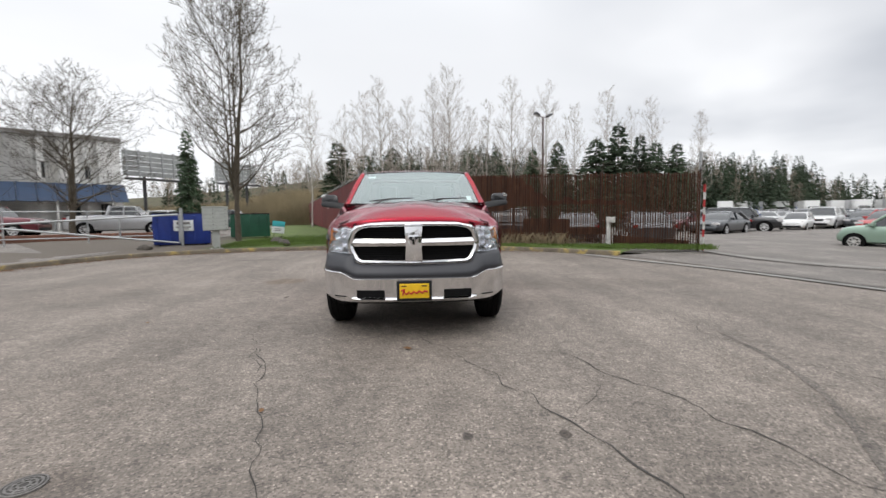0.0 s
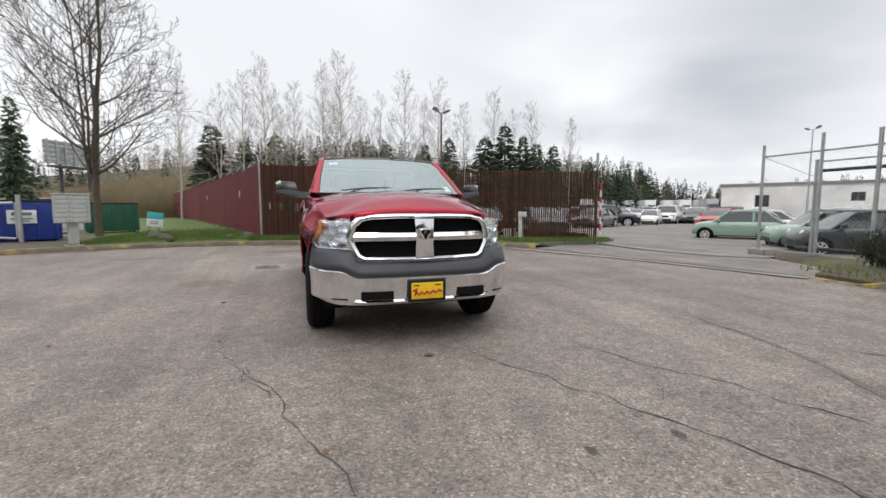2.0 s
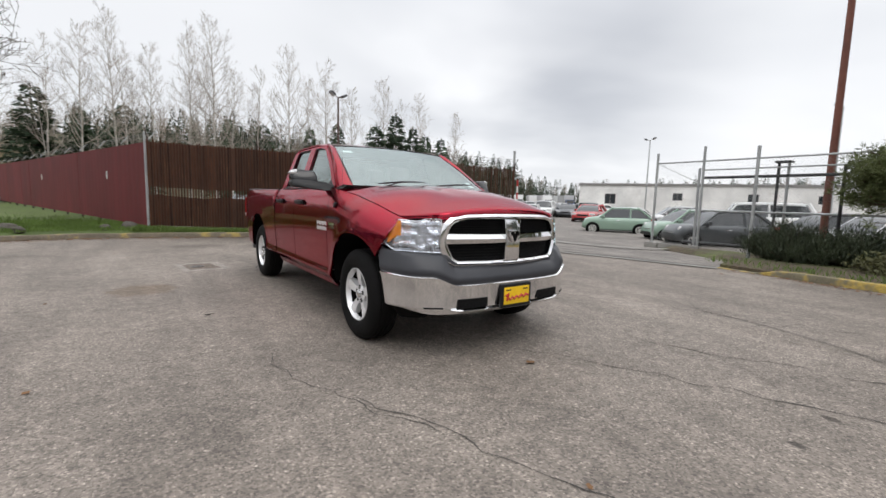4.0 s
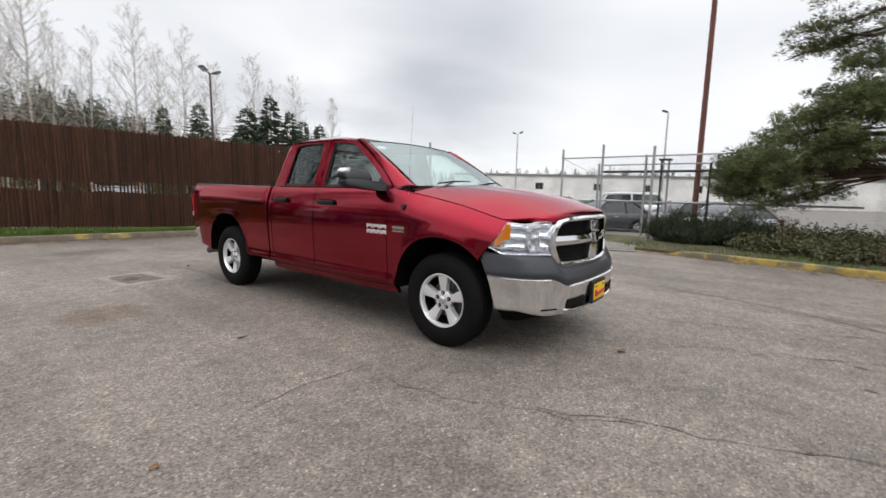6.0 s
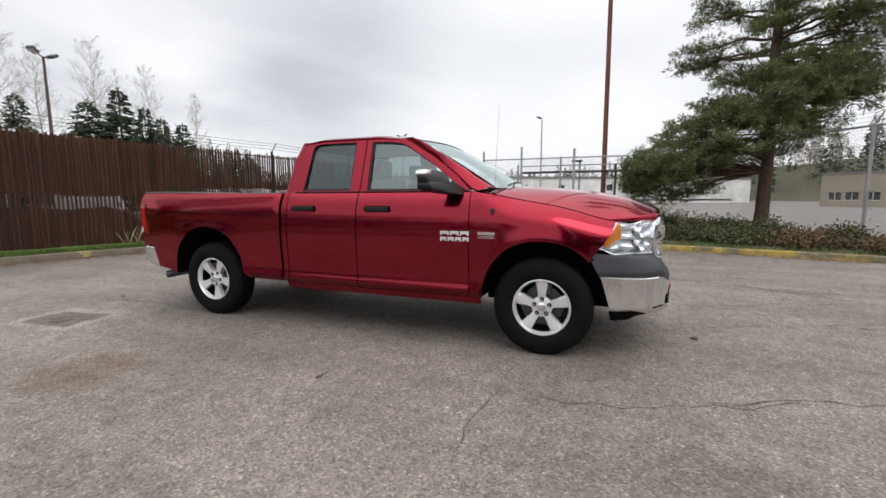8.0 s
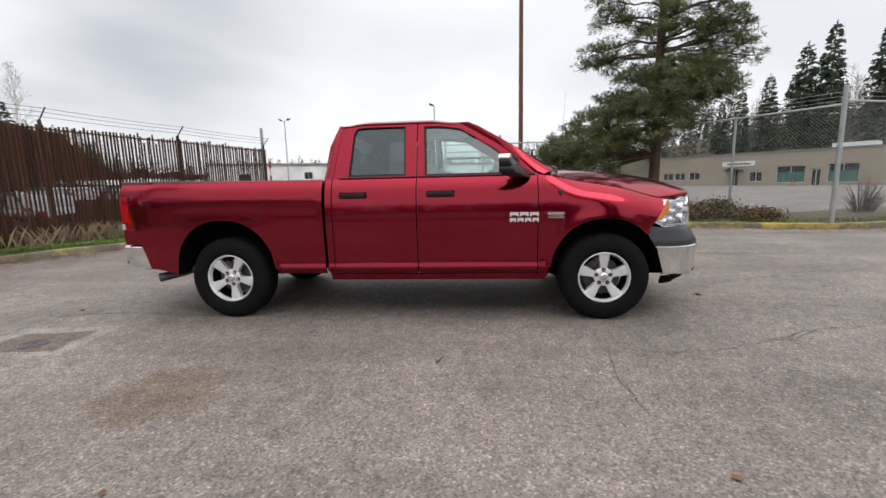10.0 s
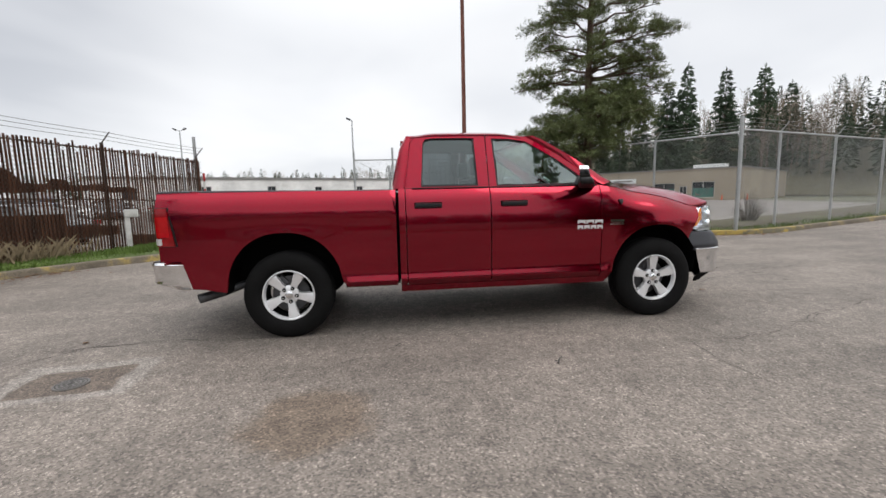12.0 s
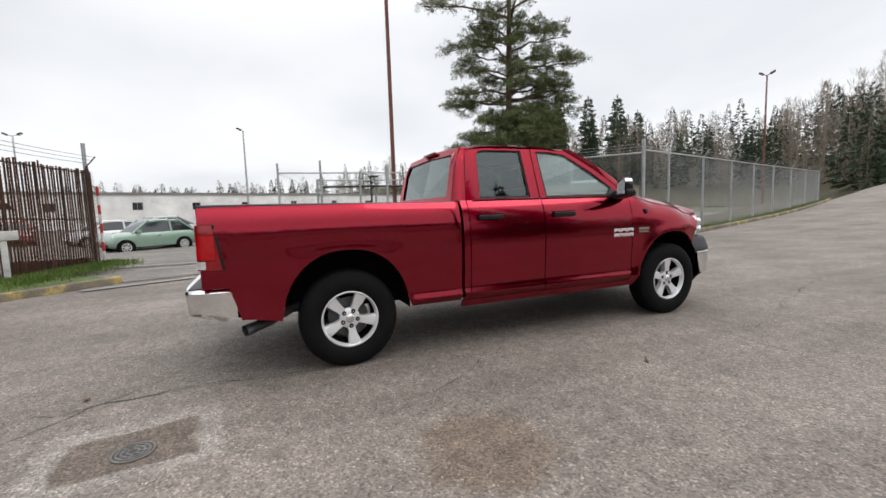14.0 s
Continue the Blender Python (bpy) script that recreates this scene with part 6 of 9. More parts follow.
for k, p in enumerate(mark_line):
    d = (mark_line[min(k + 1, len(mark_line) - 1)] - mark_line[max(k - 1, 0)]).normalized()
    w = 0.035 * (0.55 + abs(noise.noise(p * 6))) * min(1, k / 8)
    for sgn in (-1, 1):
        vs.append((p.x - d.y * w * sgn, p.y + d.x * w * sgn + 0.01 * noise.noise(p * 9), 0.003))
for k in range(len(mark_line) - 1):
    fs.append((2 * k, 2 * k + 1, 2 * k + 3, 2 * k + 2))
tagged(mesh_ob("tyre_mark", vs, fs, mark_tar), "curved dark tyre mark on the asphalt", "tyre mark", kind="structure")


def access_cover(at, r, label):
    c = thing("access_cover", label, "manhole cover", (*at, 0.004))
    bm = bmesh.new()
    lathe(bm, [(r * 1.15, -0.004), (r * 1.15, 0.004), (r * 1.12, 0.006), (r * 1.03, 0.006), (r * 1.02, 0.0)], None, 40)
    part("ring", bm, cover_iron, c)
    bm = bmesh.new()
    lathe(bm, [(r, -0.003), (r, 0.002), (r * 0.97, 0.003), (r * 0.02, 0.003)], None, 40)
    lid = part("lid", bm, cover_dark, c, "worn iron lid")
    for q in (0.86, 0.60, 0.30):
        bm = bmesh.new()
        lathe(bm, [(r * q + 0.005, 0.002), (r * q + 0.005, 0.0065), (r * q - 0.005, 0.0065), (r * q - 0.005, 0.002)], None, 32)
        part("raised_ring", bm, cover_iron, lid)
    for k in range(8):
        bm = bmesh.new()
        box(bm, r * 0.34, r * 0.84, -0.004, 0.004, 0.002, 0.0068, 0.001, Matrix.Rotation(2 * math.pi * k / 8, 4, "Z"))
        part("rib", bm, cover_iron, lid)


access_cover((-1.72, 4.91), 0.092, "round worn iron access cover set in patched asphalt")
access_cover((-1.735, -3.11), 0.075, "round iron access cover set in the asphalt")
bm = bmesh.new()
tube(bm, [(-1.99, 1.43, 0.010), (-1.955, 1.415, 0.012), (-1.93, 1.40, 0.018), (-1.91, 1.375, 0.030)], [0.004, 0.006, 0.005, 0.002], 5)
tube(bm, [(-1.955, 1.415, 0.012), (-1.945, 1.44, 0.014)], 0.003, 4)
tagged(part("twig", bm, crack_dark), "small dark twig lying on the asphalt", "twig")
leaf_verts, leaf_faces = [], []
for k in range(3034):
    if k < 2650:
        j = rng.randrange(12, len(back_line) - 6)
        q, d = back_line[j], (back_line[j + 1] - back_line[j - 1]).normalized()
        off, run = abs(rng.gauss(0.05, 0.24)), rng.uniform(-0.25, 0.25)
        x, y = q.x + d.y * off + d.x * run, q.y - d.x * off + d.y * run
    elif k < 3020:
        q = right_line[rng.randrange(2, 24)]
        x, y = q.x - abs(rng.gauss(0, 0.2)), q.y + rng.gauss(0, 0.3)
    else:
        x, y = rng.uniform(-6, 5), rng.uniform(-5, 9)
    a, r, z = rng.uniform(0, 6.28), rng.uniform(0.016, 0.045), 0.006
    b = len(leaf_verts)
    for j in range(5):
        t = a + j * 1.2566
        leaf_verts.append((x + r * math.cos(t) * (1.3 if j == 0 else 0.8), y + r * math.sin(t) * 0.8, z + rng.uniform(0, 0.014)))
    leaf_faces.append(tuple(range(b, b + 5)))
tagged(mesh_ob("fallen_leaves", leaf_verts, leaf_faces, leaf_brown), "scattered brown fallen leaves along the kerb", "leaves", kind="stuff")
# gate track in concrete and gutter edge
for line, w, mat, lab in (([(4.9, 7.3), (5.55, 5.6), (6.35, 3.5), (6.95, 1.1), (7.15, 0.4)], 0.10, concrete, "worn concrete gutter edge across the driveway"), ([(5.1, 7.45), (5.75, 5.7), (6.55, 3.6), (7.15, 1.15), (7.3, 0.5)], 0.025, crack_dark, "dark seam beside the gutter"),
                          ([(8.9, 7.9), (8.75, 5.5), (9.3, 3.6), (10.6, 2.6)], 0.09, concrete, "concrete strip under the sliding gate")):
    pts = spline([(*p, 0) for p in line], 0.3)
    vs, fs = [], []
    for k, p in enumerate(pts):
        d = (pts[min(k + 1, len(pts) - 1)] - pts[max(k - 1, 0)]).normalized()
        for sgn in (-1, 1):
            vs.append((p.x - d.y * w * sgn, p.y + d.x * w * sgn, 0.020 if mat is concrete else 0.024))
    for k in range(len(pts) - 1):
        fs.append((2 * k, 2 * k + 1, 2 * k + 3, 2 * k + 2))
    tagged(mesh_ob("gutter_edge", vs, fs, mat), lab, "kerb", kind="structure")
# grass blades and straw along the fence
grass_blade = material("grass_blade", (0.10, 0.16, 0.025), 0.7, stain=0.35, stain_scale=1.5)
straw = material("straw", (0.26, 0.20, 0.12), 0.8, stain=0.3, stain_scale=4)


def blades(name, spots, h, mat, label, slim=1.0):
    vs, fs = [], []
    for x, y, z in spots:
        a, hh, w = rng.uniform(0, 6.28), h * rng.uniform(0.5, 1.3), slim * (0.006 + 0.004 * rng.random())
        dx, dy = math.cos(a) * w, math.sin(a) * w
        lx, ly = rng.gauss(0, 0.35) * hh, rng.gauss(0, 0.35) * hh
        b = len(vs)
        vs += [(x - dx, y - dy, z - 0.02), (x + dx, y + dy, z - 0.02), (x + lx * 0.5 + dx * 0.6, y + ly * 0.5 + dy * 0.6, z + hh * 0.65), (x + lx, y + ly, z + hh)]
        fs.append((b, b + 1, b + 2, b + 3))
    return tagged(mesh_ob(name, vs, fs, mat), label, "grass", kind="stuff")


spots = []
for k in range(16000):
    u, off = rng.uniform(-0.3, LONG + 0.3), abs(rng.gauss(0, 0.42))
    p = fence_at(u, off + 0.02)
    spots.append((p.x, p.y, max(0.11, p.z - 0.06)))
kerb_y = lambda x: lerp_table([(-3, 11.1), (-0.3, 10.75), (1.6, 10.15), (3.2, 9.42), (4.2, 8.65), (5.0, 7.85), (5.7, 7.1)], x)
spots = [s for s in spots if s[1] > kerb_y(s[0]) + 0.05]
blades("grass", spots, 0.11, grass_blade, "green grass tufts along the foot of the fence")
spots = []
for k in range(520):
    u = rng.choice((5.6, 6.3, 7.0, 7.4)) + rng.gauss(0, 0.35)
    p = fence_at(u, abs(rng.gauss(0.1, 0.15)))
    spots.append((p.x, p.y, max(0.1, p.z)))
blades("straw", spots, 0.42, straw, "pale dry grass stalks against the fence", 0.55)
spots = []
for k in range(14000):
    x = rng.uniform(-7.3, -2.2)
    y = lerp_table([(-9, 9.2), (-8.3, 9.85), (-6.9, 10.65), (-5.4, 11.1), (-3.8, 11.3), (-2.2, 11.2)], x) + abs(rng.gauss(0, 3.0))
    spots.append((x, y, 0.14 + min(0.1, (y - 10) * 0.05)))
blades("lawn_grass", spots, 0.06, grass_blade, "short green lawn grass")
spots = []
for k in range(5000):
    q = right_line[rng.randrange(0, len(right_line) - 1)]
    spots.append((q.x + 0.2 + abs(rng.gauss(0, 0.4)), q.y + rng.gauss(0, 0.2), ground_z(q.x, q.y) + 0.11))
blades("verge_grass", spots, 0.09, grass_blade, "grass tufts behind the yellow kerb")

# ---- trees and shrubs ----
bark_grey = material("bark_grey", (0.098, 0.080, 0.058), 0.9, grain=0.3, grain_scale=30, stain=0.3, stain_scale=3, stretch=(1, 1, 0.3))
bark_birch = material("bark_birch", (0.44, 0.41, 0.37), 0.9, grain=0.2, grain_scale=10, stain=0.3, stain_scale=1.5)
twig_birch = material("twig_birch", (0.36, 0.315, 0.27), 0.95, stain=0.25, stain_scale=0.8)
bark_pine = material("bark_pine", (0.095, 0.060, 0.040), 0.9, grain=0.4, grain_scale=25, stain=0.3, stain_scale=3, stretch=(1, 1, 0.4), bump=0.6)
pine_needles = material("pine_needles", (0.135, 0.160, 0.062), 0.65, stain=0.5, stain_scale=1.6, specular=0.3)
fir_needles = material("fir_needles", (0.050, 0.078, 0.042), 0.75, stain=0.45, stain_scale=0.9, per_object=0.3, specular=0.3)
far_needles = material("far_needles", (0.052, 0.072, 0.044), 0.85, stain=0.5, stain_scale=0.15, specular=0.2)
far_twigs = material("far_twigs", (0.27, 0.222, 0.175), 0.95, stain=0.35, stain_scale=0.1)
scrub_brown = material("scrub_brown", (0.25, 0.20, 0.115), 0.95, stain=0.35, stain_scale=0.2)
shrub_green = material("shrub_green", (0.088, 0.088, 0.034), 0.6, stain=0.5, stain_scale=2.5, specular=0.4)
shrub_rust = material("shrub_rust", (0.15, 0.095, 0.050), 0.8, stain=0.4, stain_scale=3)
broom_green = material("broom_green", (0.026, 0.037, 0.013), 0.7, stain=0.5, stain_scale=3)
hill_soil = material("hill_soil", (0.085, 0.078, 0.045), 0.95, grain=0.3, grain_scale=1.0, stain=0.4, stain_scale=0.08)


class Strands:
    """Collects many thin branches or leaves into one mesh."""

    def __init__(self):
        self.v, self.f = [], []

    def branch(self, pts, radii, sides=3):
        base = len(self.v)
        for k, p in enumerate(pts):
            d = (pts[min(k + 1, len(pts) - 1)] - pts[max(k - 1, 0)]).normalized()
            a = d.cross(Vector((0.3, 0.9, 0.28)))
            a = a.normalized() if a.length > 0.05 else Vector((1, 0, 0))
            b = d.cross(a)
            for j in range(sides):
                t = 6.28319 * j / sides
                self.v.append(p + radii[k] * (a * math.cos(t) + b * math.sin(t)))
        for k in range(len(pts) - 1):
            for j in range(sides):
                m, n_ = base + k * sides + j, base + k * sides + (j + 1) % sides
                self.f.append((m, n_, n_ + sides, m + sides))

    def leaf(self, p, d, length, width, rnd):
        o = d.cross(Vector((rnd.gauss(0, 1), rnd.gauss(0, 1), rnd.gauss(0, 1))))
        o = o.normalized() * width if o.length > 1e-4 else Vector((width, 0, 0))
        b = len(self.v)
        self.v += [p - o * 0.4, p + d * length * 0.5 - o, p + d * length, p + d * length * 0.5 + o]
        self.f.append((b, b + 1, b + 2, b + 3))

    def ob(self, name, mat, parent=None, label="", smooth_it=False):
        return mesh_ob(name, self.v, self.f, mat, parent, label, smooth=60 if smooth_it else False)


def grow(st, rnd, p, d, length, radius, level, levels, rise, counts, wig, fine=0.006):
    """A branch with its side branches."""
    n = 5 if level < 2 else 3
    pts, q, e = [p.copy()], p.copy(), d.copy()
    for k in range(n):
        e = (e + Vector((rnd.gauss(0, wig), rnd.gauss(0, wig), rnd.gauss(0, wig) + rise))).normalized()
        q = q + e * (length / n)
        pts.append(q.copy())
    st.branch(pts, [max(fine, radius * (1 - 0.8 * k / n)) for k in range(n + 1)], 7 if level == 0 else 5 if level == 1 else 3)
    if level >= levels:
        return
    for k in range(counts[level]):
        t = 0.25 + 0.75 * (k + rnd.random()) / counts[level]
        m = min(n - 1, int(t * n))
        base = pts[m].lerp(pts[m + 1], t * n - m)
        ax = (pts[m + 1] - pts[m]).normalized()
        o = ax.cross(Vector((rnd.gauss(0, 1), rnd.gauss(0, 1), rnd.gauss(0, 1)))).normalized()
        ang = radians(rnd.uniform(32, 58))
        grow(st, rnd, base, (ax * math.cos(ang) + o * math.sin(ang)).normalized(), length * rnd.uniform(0.38, 0.62) * (1.15 - 0.5 * t), radius * (1 - 0.75 * t) * 0.55, level + 1, levels, rise, counts, wig, fine)


def bare_tree(name, label, at, height, reach, seed, leaders=1, first=0.22, mat=bark_grey, r=0.19, limbs=26, rise=0.10, counts=(7, 5, 3), round_top=False, fine=0.006):
    rnd = random.Random(seed)
    tree = thing(name, label, "tree", at)
    st = Strands()
    tops = []
    for k in range(leaders):
        a = 6.28 * k / leaders + rnd.random()
        sway = 0 if leaders == 1 else 0.10 + 0.05 * rnd.random()
        pts = [Vector((0, 0, -0.2)), Vector((0, 0, height * 0.12))]
        for j in range(1, 8):
            t = j / 7
            pts.append(Vector((math.cos(a) * sway * height * t ** 0.8 * 0.35 + rnd.gauss(0, 0.05), math.sin(a) * sway * height * t ** 0.8 * 0.35 + rnd.gauss(0, 0.05), height * (0.12 + 0.88 * t) * (1 if k == 0 else 0.86))))
        rr = r if k == 0 else r * 0.55
        st.branch(pts, [rr * 1.35, rr] + [max(0.01, rr * (1 - t / 7.3) ** 1.1) for t in range(1, 8)], 9)
        tops.append((pts, rr))
    st.ob("trunk", mat, tree, "", True)
    st = Strands()
    for k in range(limbs):
        pts, rr = tops[k % leaders]
        t = first + (0.97 - first) * (k + rnd.random()) / limbs
        z = t * pts[-1].z
        m = max(j for j in range(len(pts)) if pts[j].z <= z)
        m = min(m, len(pts) - 2)
        base = pts[m].lerp(pts[m + 1], (z - pts[m].z) / max(0.01, pts[m + 1].z - pts[m].z))
        a = k * 2.39996 + rnd.uniform(-0.4, 0.4)
        s = (t - first) / (1 - first)
        shape = (math.sin(math.pi * (0.22 + 0.78 * s) ** 0.9) if round_top else (1 - s) ** 0.75 * smooth(-0.3, 0.25, s))
        ln = max(0.5, reach * (0.25 + 0.85 * shape) * rnd.uniform(0.75, 1.15))
        d = Vector((math.cos(a), math.sin(a), rnd.uniform(0.25, 0.6) + 0.7 * s)).normalized()
        grow(st, rnd, base, d, ln, rr * (1 - t) * 0.42 + 0.012, 1, 1 + len(counts), rise, (0, *counts), 0.10, fine)
    st.ob("branching", mat if mat is not bark_birch else twig_birch, tree)
    return tree


bare_tree("bare_tree", "tall bare deciduous tree on the lawn", (-7.83, 14.0, 0.2), 13.4, 3.5, 3, leaders=4, first=0.16, r=0.10, limbs=72, rise=0.15, counts=(7, 4, 2), fine=0.0065)
bare_tree("bare_tree", "wide bare street tree with a round crown", (-20.3, 21.2, 0.0), 9.2, 3.7, 8, leaders=3, first=0.20, r=0.15, limbs=46, rise=0.06, counts=(7, 4, 2), round_top=True, fine=0.0075)

birches = [bare_tree("birch_tree", "slender pale bare birch behind the fence", (0, 0, -60), 15.0, 3.2, 20 + k, leaders=1 + (k == 1), first=0.24, mat=bark_birch, r=0.10, limbs=40, rise=0.17, counts=(6, 4), fine=0.0065) for k in range(3)]
BIRCH = [(103.9, 14.3, 46), (99.8, 13.5, 50), (97.6, 15.2, 47), (94.75, 16.3, 45), (93.2, 13.6, 52), (91.5, 14.4, 49), (88.5, 16.4, 46), (86.9, 14.2, 55), (85.96, 18.0, 44), (83.9, 13.5, 52), (81.6, 14.0, 50), (78.0, 16.4, 46), (75.6, 13.3, 53), (73.7, 15.8, 47), (69.9, 13.0, 52),
         (66.0, 14.2, 50), (63.6, 12.2, 55), (60.7, 12.7, 54), (56.4, 10.7, 60)]
rng = random.Random(31)
for k, (az, el, dist) in enumerate(BIRCH):
    top = 1.2 + dist * math.tan(radians(el))
    m = pose(0.07 + dist * math.cos(radians(az)), -5.06 + dist * math.sin(radians(az)), 0.3, rng.gauss(0, 1.5), rng.gauss(0, 1.5), rng.uniform(0, 360)) @ Matrix.Scale(top / 15.0, 4)
    tagged(copy_thing(birches[k % 3], m), group="birches behind the fence")
for b in birches:
    for o in (*b.children, b):
        bpy.data.objects.remove(o)


def fir(name, label, height, reach, seed, whorls=46, mat=fir_needles):
    """A conifer: trunk and drooping whorls of flat sprays."""
    rnd = random.Random(seed)
    tree = thing(name, label, "tree", (0, 0, -60))
    st = Strands()
    st.branch([Vector((0, 0, -0.3)), Vector((0, 0, height * 0.5)), Vector((0.02, 0, height))], [0.018 * height, 0.011 * height, 0.01], 7)
    st.ob("trunk", bark_grey, tree, "", True)
    st = Strands()
    for k in range(whorls):
        t = (k + rnd.random() * 0.6) / whorls
        z = height * (0.06 + 0.93 * t)
        for j in range(9 if t < 0.8 else 6):
            a = rnd.uniform(0, 6.283)
            ln = reach * (1 - t) ** 0.85 * rnd.uniform(0.65, 1.12) + 0.12
            d = Vector((math.cos(a), math.sin(a), 0.25 - 0.55 * (1 - t) + rnd.gauss(0, 0.12)))
            for i in range(max(2, int(ln / 0.16))):
                s = (i + 1) / max(2, int(ln / 0.16))
                q = Vector((0, 0, z)) + d * ln * s - Vector((0, 0, 0.12 * ln * s * s))
                for side in (-1, 1):
                    e = Vector((math.cos(a + side * rnd.uniform(0.5, 1.1)), math.sin(a + side * rnd.uniform(0.5, 1.1)), rnd.uniform(-0.5, 0.15))).normalized()
                    st.leaf(q, e, rnd.uniform(0.22, 0.46), rnd.uniform(0.05, 0.10), rnd)
    for k in range(12):
        st.leaf(Vector((0, 0, height * (0.95 + 0.004 * k))), Vector((rnd.gauss(0, 0.4), rnd.gauss(0, 0.4), 1)).normalized(), 0.3, 0.03, rnd)
    st.ob("crown", mat, tree)
    return tree


firs = [fir("fir_tree", "dark green fir behind the fence", 8.0, 2.0 + 0.35 * k, 40 + k) for k in range(3)]
FIRS = [(100.5, 9.5, 52, 1.25), (97.1, 7.9, 55, 1.1), (93.5, 8.9, 56, 1.05), (75.3, 8.4, 50, 0.85), (72.15, 9.1, 48, 0.9), (67.5, 9.3, 46, 1.1), (64.99, 10.7, 46, 1.0), (62.6, 9.2, 48, 0.85), (60.9, 8.4, 50, 0.9), (58.7, 8.0, 52, 1.05), (83.6, 8.6, 60, 1.0), (79.9, 8.4, 64, 1.0)]
for k, (az, el, dist, wide) in enumerate(FIRS):
    top = 1.2 + dist * math.tan(radians(el))
    m = pose(0.07 + dist * math.cos(radians(az)), -5.06 + dist * math.sin(radians(az)), 0.0, 0, 0, rng.uniform(0, 360)) @ Matrix.Diagonal((wide * top / 8, wide * top / 8, top / 8, 1))
    tagged(copy_thing(firs[k % 3], m), group="firs behind the fence")
for az, el, dist, wide, lab in ((117.4, 10.0, 31, 0.55, "narrow dark fir beside the parked cars"),):
    top = 1.2 + dist * math.tan(radians(el))
    tagged(copy_thing(firs[1], pose(0.07 + dist * math.cos(radians(az)), -5.06 + dist * math.sin(radians(az)), 0.0) @ Matrix.Diagonal((wide * top / 8, wide * top / 8, top / 8, 1))), lab)
for k, (az, el, dist) in enumerate(((-29.0, 8.6, 104), (-31.2, 9.8, 106), (-34.0, 12.2, 102), (-35.9, 13.6, 104), (-39.6, 12.6, 108), (-43.0, 12.4, 112), (-45.3, 10.5, 114), (-27.2, 7.6, 110))):
    top = 1.3 + dist * math.tan(radians(el))
    tagged(copy_thing(firs[k % 3], pose(-4.9 + dist * math.cos(radians(az)), 1.8 + dist * math.sin(radians(az)), 0, 0, 0, 70 * k) @ Matrix.Diagonal((0.62 * top / 8, 0.62 * top / 8, top / 8, 1))), "tall dark fir behind the low building", group="firs behind the building")
for x, y, h, wide in ((-15.5, -6.2, 17.0, 0.62), (-18.5, -11.0, 17.0, 0.7)):
    tagged(copy_thing(firs[1], pose(x, y, 0.1, 0, 0, 40 * x) @ Matrix.Diagonal((wide * h / 14, wide * h / 14, h / 8, 1))), "tall dark fir beyond the far side of the road", group="firs across the road")
for b in firs:
    for o in (*b.children, b):
        bpy.data.objects.remove(o)

# wooded hills all round
RIDGE = [(-180, 7.5, 80), (-150, 7.5, 80), (-120, 8, 85), (-100, 8.5, 85), (-85, 8.5, 75), (-75, 11.6, 75), (-68, 11.0, 85), (-60, 10.2, 100), (-55, 10.0, 112), (-46, 10.6, 122), (-38, 10.4, 128), (-33, 9.6, 132), (-29, 8.6, 136), (-25, 8.0, 142), (-19, 7.0, 155), (-12, 6.3, 168), (-6, 5.0, 175), (0, 4.0, 185), (15, 3.7, 190), (25, 3.4, 190), (38, 3.1, 180), (43, 3.9, 160), (47, 6.0, 130), (54, 6.8, 120), (60, 6.4, 120),
         (70, 7.3, 115), (76, 9.4, 112), (80, 10.1, 110), (88, 9.5, 110), (94, 9.2, 110), (98, 8.7, 110), (104, 7.9, 110), (110, 7.0, 110), (118, 5.6, 120), (125, 5, 130), (140, 5, 120), (155, 7, 90), (180, 7.5, 80)]
ridge_el = lambda a: lerp_table([(r[0], r[1]) for r in RIDGE], a)
ridge_d = lambda a: lerp_table([(r[0], r[2]) for r in RIDGE], a)
vs, fs = [], []
HILL_AZ = [-180 + 4 * k for k in range(91)]
for a in HILL_AZ:
    d, el = ridge_d(a), ridge_el(a)
    base = max(0.3, 1.2 + d * math.tan(radians(el)) - 10.5 + (2.5 * smooth(64, 74, a) + 2.0 * smooth(84, 94, a)) * smooth(132, 122, a))
    for dd, z in ((d - 30, -0.3), (d - 12, base * 0.45), (d, base), (d + 30, base + 1.5), (d + 90, base + 2)):
        vs.append((-1 + dd * math.cos(radians(a)), dd * math.sin(radians(a)), z + 0.5 * noise.noise(Vector((a * 0.3, dd * 0.1, 0)))))
for k in range(len(HILL_AZ) - 1):
    for j in range(4):
        fs.append((k * 5 + j, (k + 1) * 5 + j, (k + 1) * 5 + j + 1, k * 5 + j + 1))
tagged(mesh_ob("hill", vs, fs, hill_soil, smooth=70), "low brown-green wooded hills round the lot", "hill", kind="structure")
dark, pale = Strands(), Strands()
